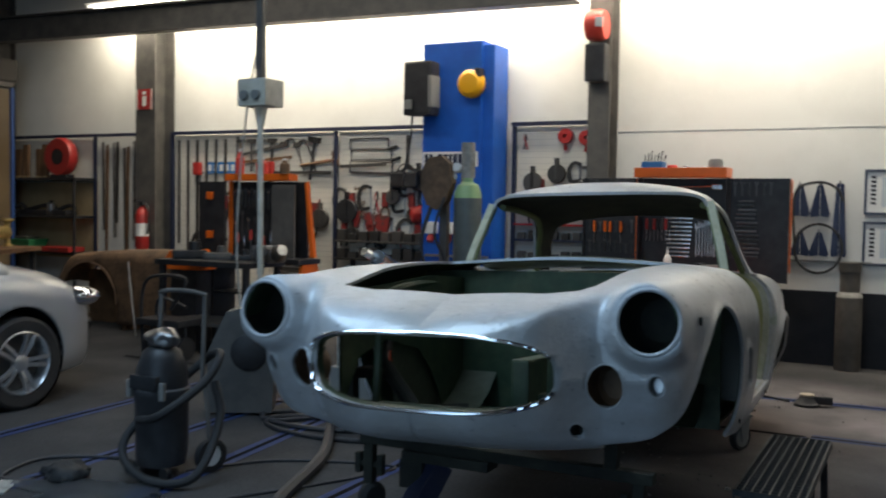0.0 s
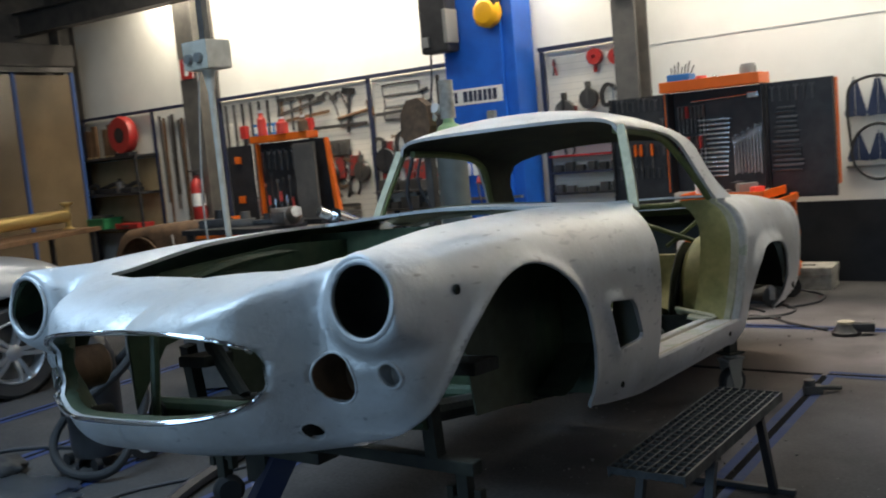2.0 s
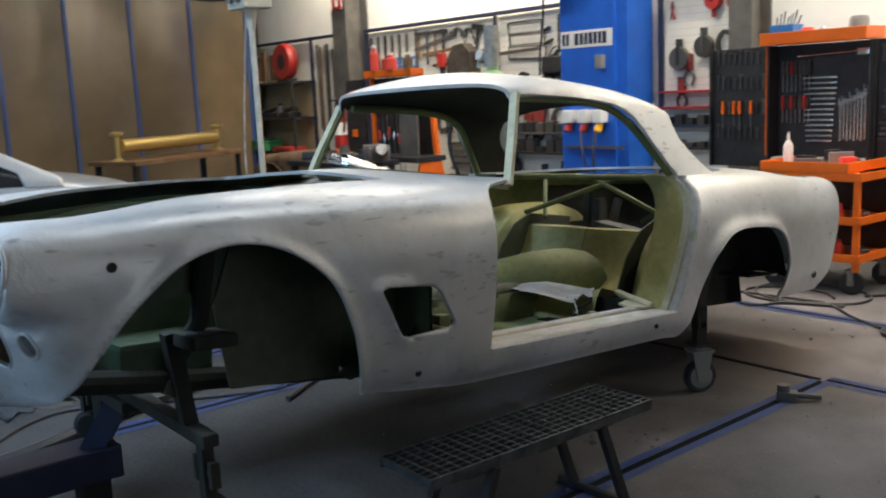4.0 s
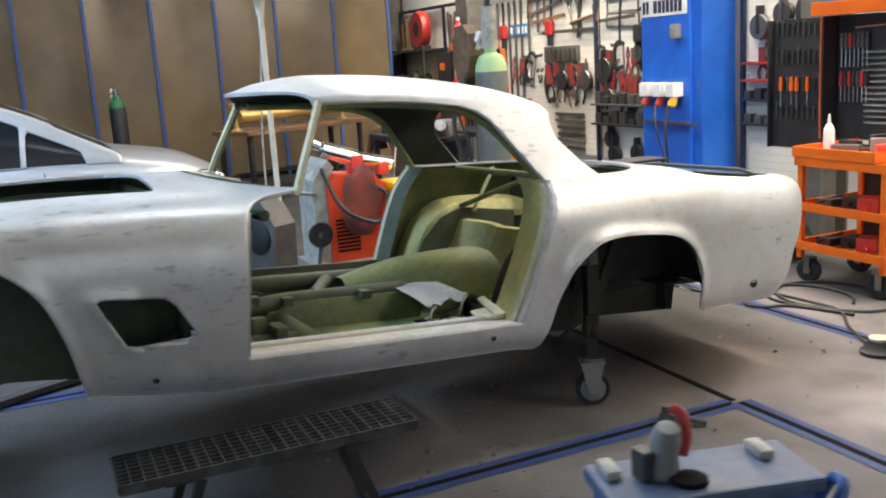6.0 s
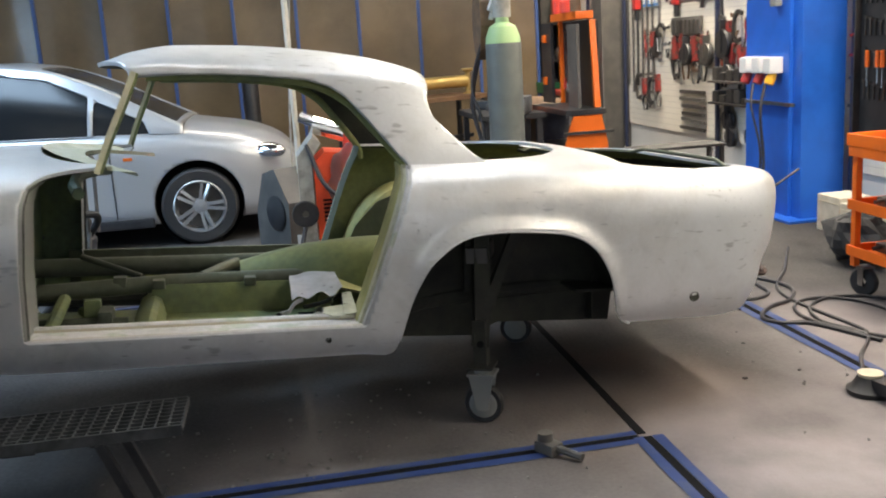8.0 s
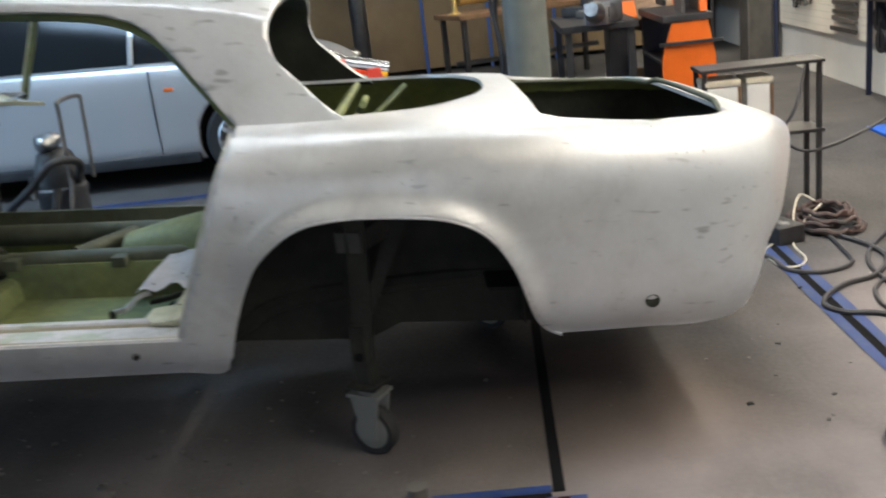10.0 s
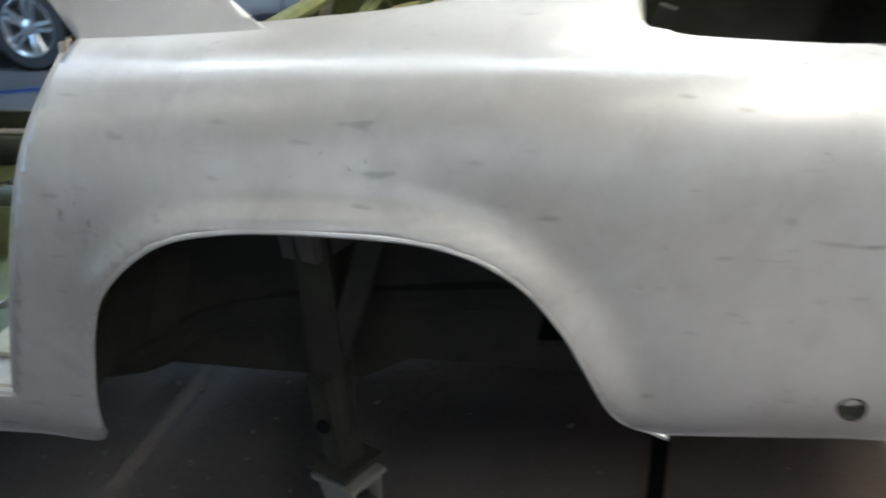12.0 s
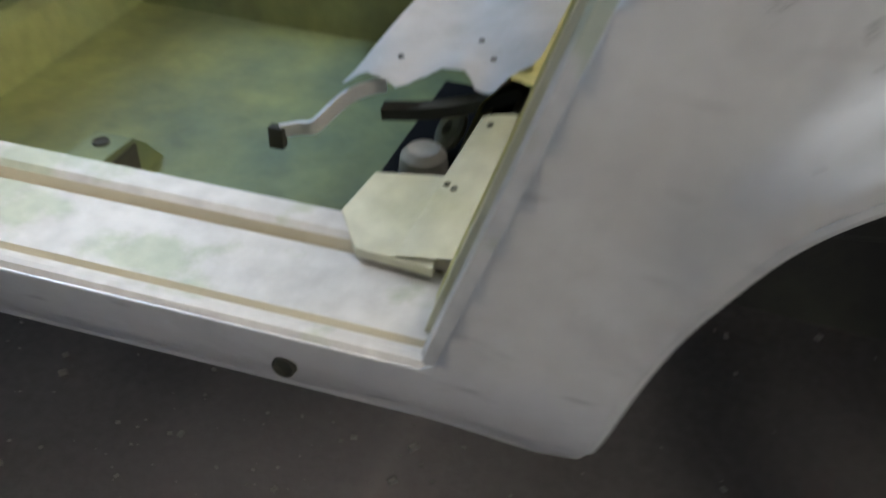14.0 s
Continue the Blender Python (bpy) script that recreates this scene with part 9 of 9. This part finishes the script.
cable("hanging_cable", "black cable hanging from the stand to the floor", [(1.24, 8.45, 0.72), (1.32, 8.36, 0.5), (1.30, 8.2, 0.30), (1.36, 8.05, 0.10), (1.5, 7.98, 0.01)], 0.008)
cable("hanging_cable", "black cable hanging from the stand to the floor", [(1.24, 8.30, 0.38), (1.30, 8.45, 0.30), (1.22, 8.75, 0.36), (1.15, 9.1, 0.52)], 0.008)
M_OLDCABLE = material("dusty_dark_red_cable", (0.07, 0.04, 0.036), 0.7, second=(0.03, 0.028, 0.028), scale=20)
coil = thing("cable_coil", "dusty dark red coiled cable heap on the floor", "cable", (1.60, 8.42, 0))
for k in range(7):
    b = bmesh.new()
    sweep(b, [(p[0], p[1], 0.014 + 0.012 * k + 0.008 * math.sin(j * 1.7 + k)) for j, p in enumerate(ring(0.03 * math.sin(k * 2.1), 0.03 * math.cos(k * 1.3), 0.19 - 0.012 * k, 0.14 - 0.008 * k, 30 * k, 30 * k + 345, 26))], 0.011, 7)
    part("turn", b, M_OLDCABLE, coil, "", True)
dist = thing("socket_block", "dark dusty socket block on the floor under the stand", "socket block", (1.72, 8.16, 0), 20)
part("case", boxes(((-0.12, -0.07, 0.0), (0.12, 0.07, 0.085)), bevel=0.014), M_BLACK, dist)
for x in (-0.06, 0.0, 0.06):
    b = bmesh.new()
    lathe(b, [(0, 0.002), (0.018, 0.002), (0.021, 0.006), (0.024, 0.0)], 16, Matrix.Translation((x, 0.0, 0.085)))
    part("socket", b, M_GREY, dist, "", True)
cable("extension_cord", "thin white cord lying in a loop on the floor", [(1.50, 8.41, 0.10), (1.44, 8.36, 0.12), (1.60, 8.28, 0.09), (1.76, 8.22, 0.02), (1.79, 8.14), (1.92, 8.05), (2.11, 8.06), (2.14, 8.13), (2.05, 8.19), (1.85, 8.20), (1.71, 8.26, 0.03), (1.56, 8.42, 0.10)], 0.0045, M_POLE)
for x, y, w, hh, mat in ((0.85, 9.62, 0.14, 0.26, M_POLE), (1.15, 9.60, 0.12, 0.24, M_POLE)):
    t = thing("white_carton", "white carton at the foot of the wall", "carton", (x, y, 0), group="cartons at the wall")
    part("body", boxes(((-w, -0.12, 0), (w, 0.12, hh)), bevel=0.006), mat, t)
    part("flap", boxes(((-w, -0.125, hh - 0.05), (w, -0.121, hh - 0.044)), bevel=0.001), M_BEIGE, t)
bg = thing("black_bag", "crumpled black bag on the floor by the tool cart", "bag", (1.75, 9.15, 0))
b = bmesh.new()
crumpled(b, (0, 0, 0.17), 0.20, 0.16, 0.17, 11.0)
for v in b.verts:
    v.co.z = max(0.003, v.co.z)
part("body", b, M_RUBBER, bg)

# ---- slings, hose loop and posters on the white wall ----
M_WEB = material("dark_blue_webbing", (0.016, 0.032, 0.085), 0.8, bump=0.2, second=(0.03, 0.045, 0.09), scale=14)
for x, top, foot, w0, w1 in ((3.31, 1.64, 1.34, 0.022, 0.085), (3.48, 1.64, 1.34, 0.022, 0.085), (3.32, 1.21, 0.985, 0.022, 0.085), (3.48, 1.21, 0.985, 0.022, 0.085), (3.645, 1.65, 0.985, 0.032, 0.066)):
    t = thing("hanging_sling", "dark blue lifting sling hanging on a wall hook", "sling", (x, WALL_Y - 0.03, 0), group="slings on the wall")
    for sg in (1, -1):
        b = bmesh.new()
        extrude_outline(b, [(0.002 * sg, top), (w0 * sg, top - 0.01), (w1 * sg, foot + 0.03), (w1 * 0.85 * sg, foot), (0.004 * sg, foot + 0.01)][::sg], 0.012, Matrix(((1, 0, 0, 0), (0, 0, 1, -0.012), (0, 1, 0, 0), (0, 0, 0, 1))))
        part("webbing", b, M_WEB, t)
    b = bmesh.new()
    sweep(b, [(0, 0.028, top - 0.01), (0, -0.03, top - 0.01), (0, -0.04, top + 0.02)], 0.007, 6)
    part("hook", b, M_STEEL, t)
hl = thing("hose_loop", "black hose loop hanging on the wall with slings", "hose", (3.48, WALL_Y - 0.09, 0))
b = bmesh.new()
sweep(b, smooth_path([(0.20 * math.cos(a), 0.0, 1.06 + 0.22 * math.sin(a)) for a in np.linspace(0, 2 * math.pi, 13)[:-1]], 4, True), 0.012, 8, closed=True)
sweep(b, smooth_path([(-0.20, 0, 1.10), (-0.22, 0, 1.42), (-0.18, 0, 1.60), (0.0, 0.02, 1.655), (0.14, 0.0, 1.60), (0.20, 0, 1.48)], 5), 0.012, 8)
rod(b, (0.0, -0.015, 1.285), (0.0, 0.088, 1.285), 0.008, 6)
rod(b, (0.0, 0.0, 1.65), (0.0, 0.088, 1.65), 0.008, 6)
part("hose", b, M_RUBBER, hl, "", True)
wb = thing("wall_shelf_rail", "thin grey rail along the white wall", "rail", (3.5, WALL_Y, 0.93))
part("bar", boxes(((-0.28, -0.03, 0.0), (0.42, -0.002, 0.022)), bevel=0.003), M_GREY, wb)
for z0, z1 in ((1.37, 1.77), (0.92, 1.31)):
    t = thing("framed_poster", "dark framed poster with plain bars on the wall", "poster", (4.02, WALL_Y, 0), group="framed posters")
    b = bmesh.new()
    for lo, hi in (((-0.18, -0.025, z0), (0.18, -0.002, z0 + 0.022)), ((-0.18, -0.025, z1 - 0.022), (0.18, -0.002, z1)), ((-0.18, -0.025, z0 + 0.022), (-0.158, -0.002, z1 - 0.022)), ((0.158, -0.025, z0 + 0.022), (0.18, -0.002, z1 - 0.022))):
        box(b, lo, hi, 0.003)
    part("poster_frame", b, material("dark_blue_grey_frame", (0.06, 0.075, 0.11), 0.5), t, "dark blue-grey frame")
    part("sheet", boxes(((-0.158, -0.014, z0 + 0.022), (0.158, -0.004, z1 - 0.022))), M_WHITE, t, "white sheet")
    b = bmesh.new()
    for k in range(7):
        box(b, (-0.125, -0.016, z1 - 0.08 - 0.038 * k), (-0.085, -0.0142, z1 - 0.06 - 0.038 * k))
    part("print_bars", b, M_DADO, t, "dark printed bars")
    b = bmesh.new()
    box(b, (-0.04, -0.016, z0 + 0.07), (0.12, -0.0142, z1 - 0.07))
    part("print_field", b, material("pale_blue_print", (0.50, 0.55, 0.60), 0.6), t, "pale printed field")
b = bmesh.new()
for x, y in ((2.39, 8.06), (2.90, 7.82), (3.44, 7.82), (2.15, 8.14), (2.73, 7.87), (3.15, 7.74), (3.33, 7.61), (3.31, 7.87)):
    q = 0.005 + 0.005 * random.random()
    box(b, (-q, -q * 0.6, 0), (q, q * 0.6, q * 0.5), q * 0.2, Matrix.Translation((x, y, 0.0005)) @ Matrix.Rotation(random.uniform(0, 3), 4, "Z"))
tagged(finish("floor_dirt", b, M_RUBBER), "few dark crumbs of dirt lying on the floor", "dirt", kind="stuff")
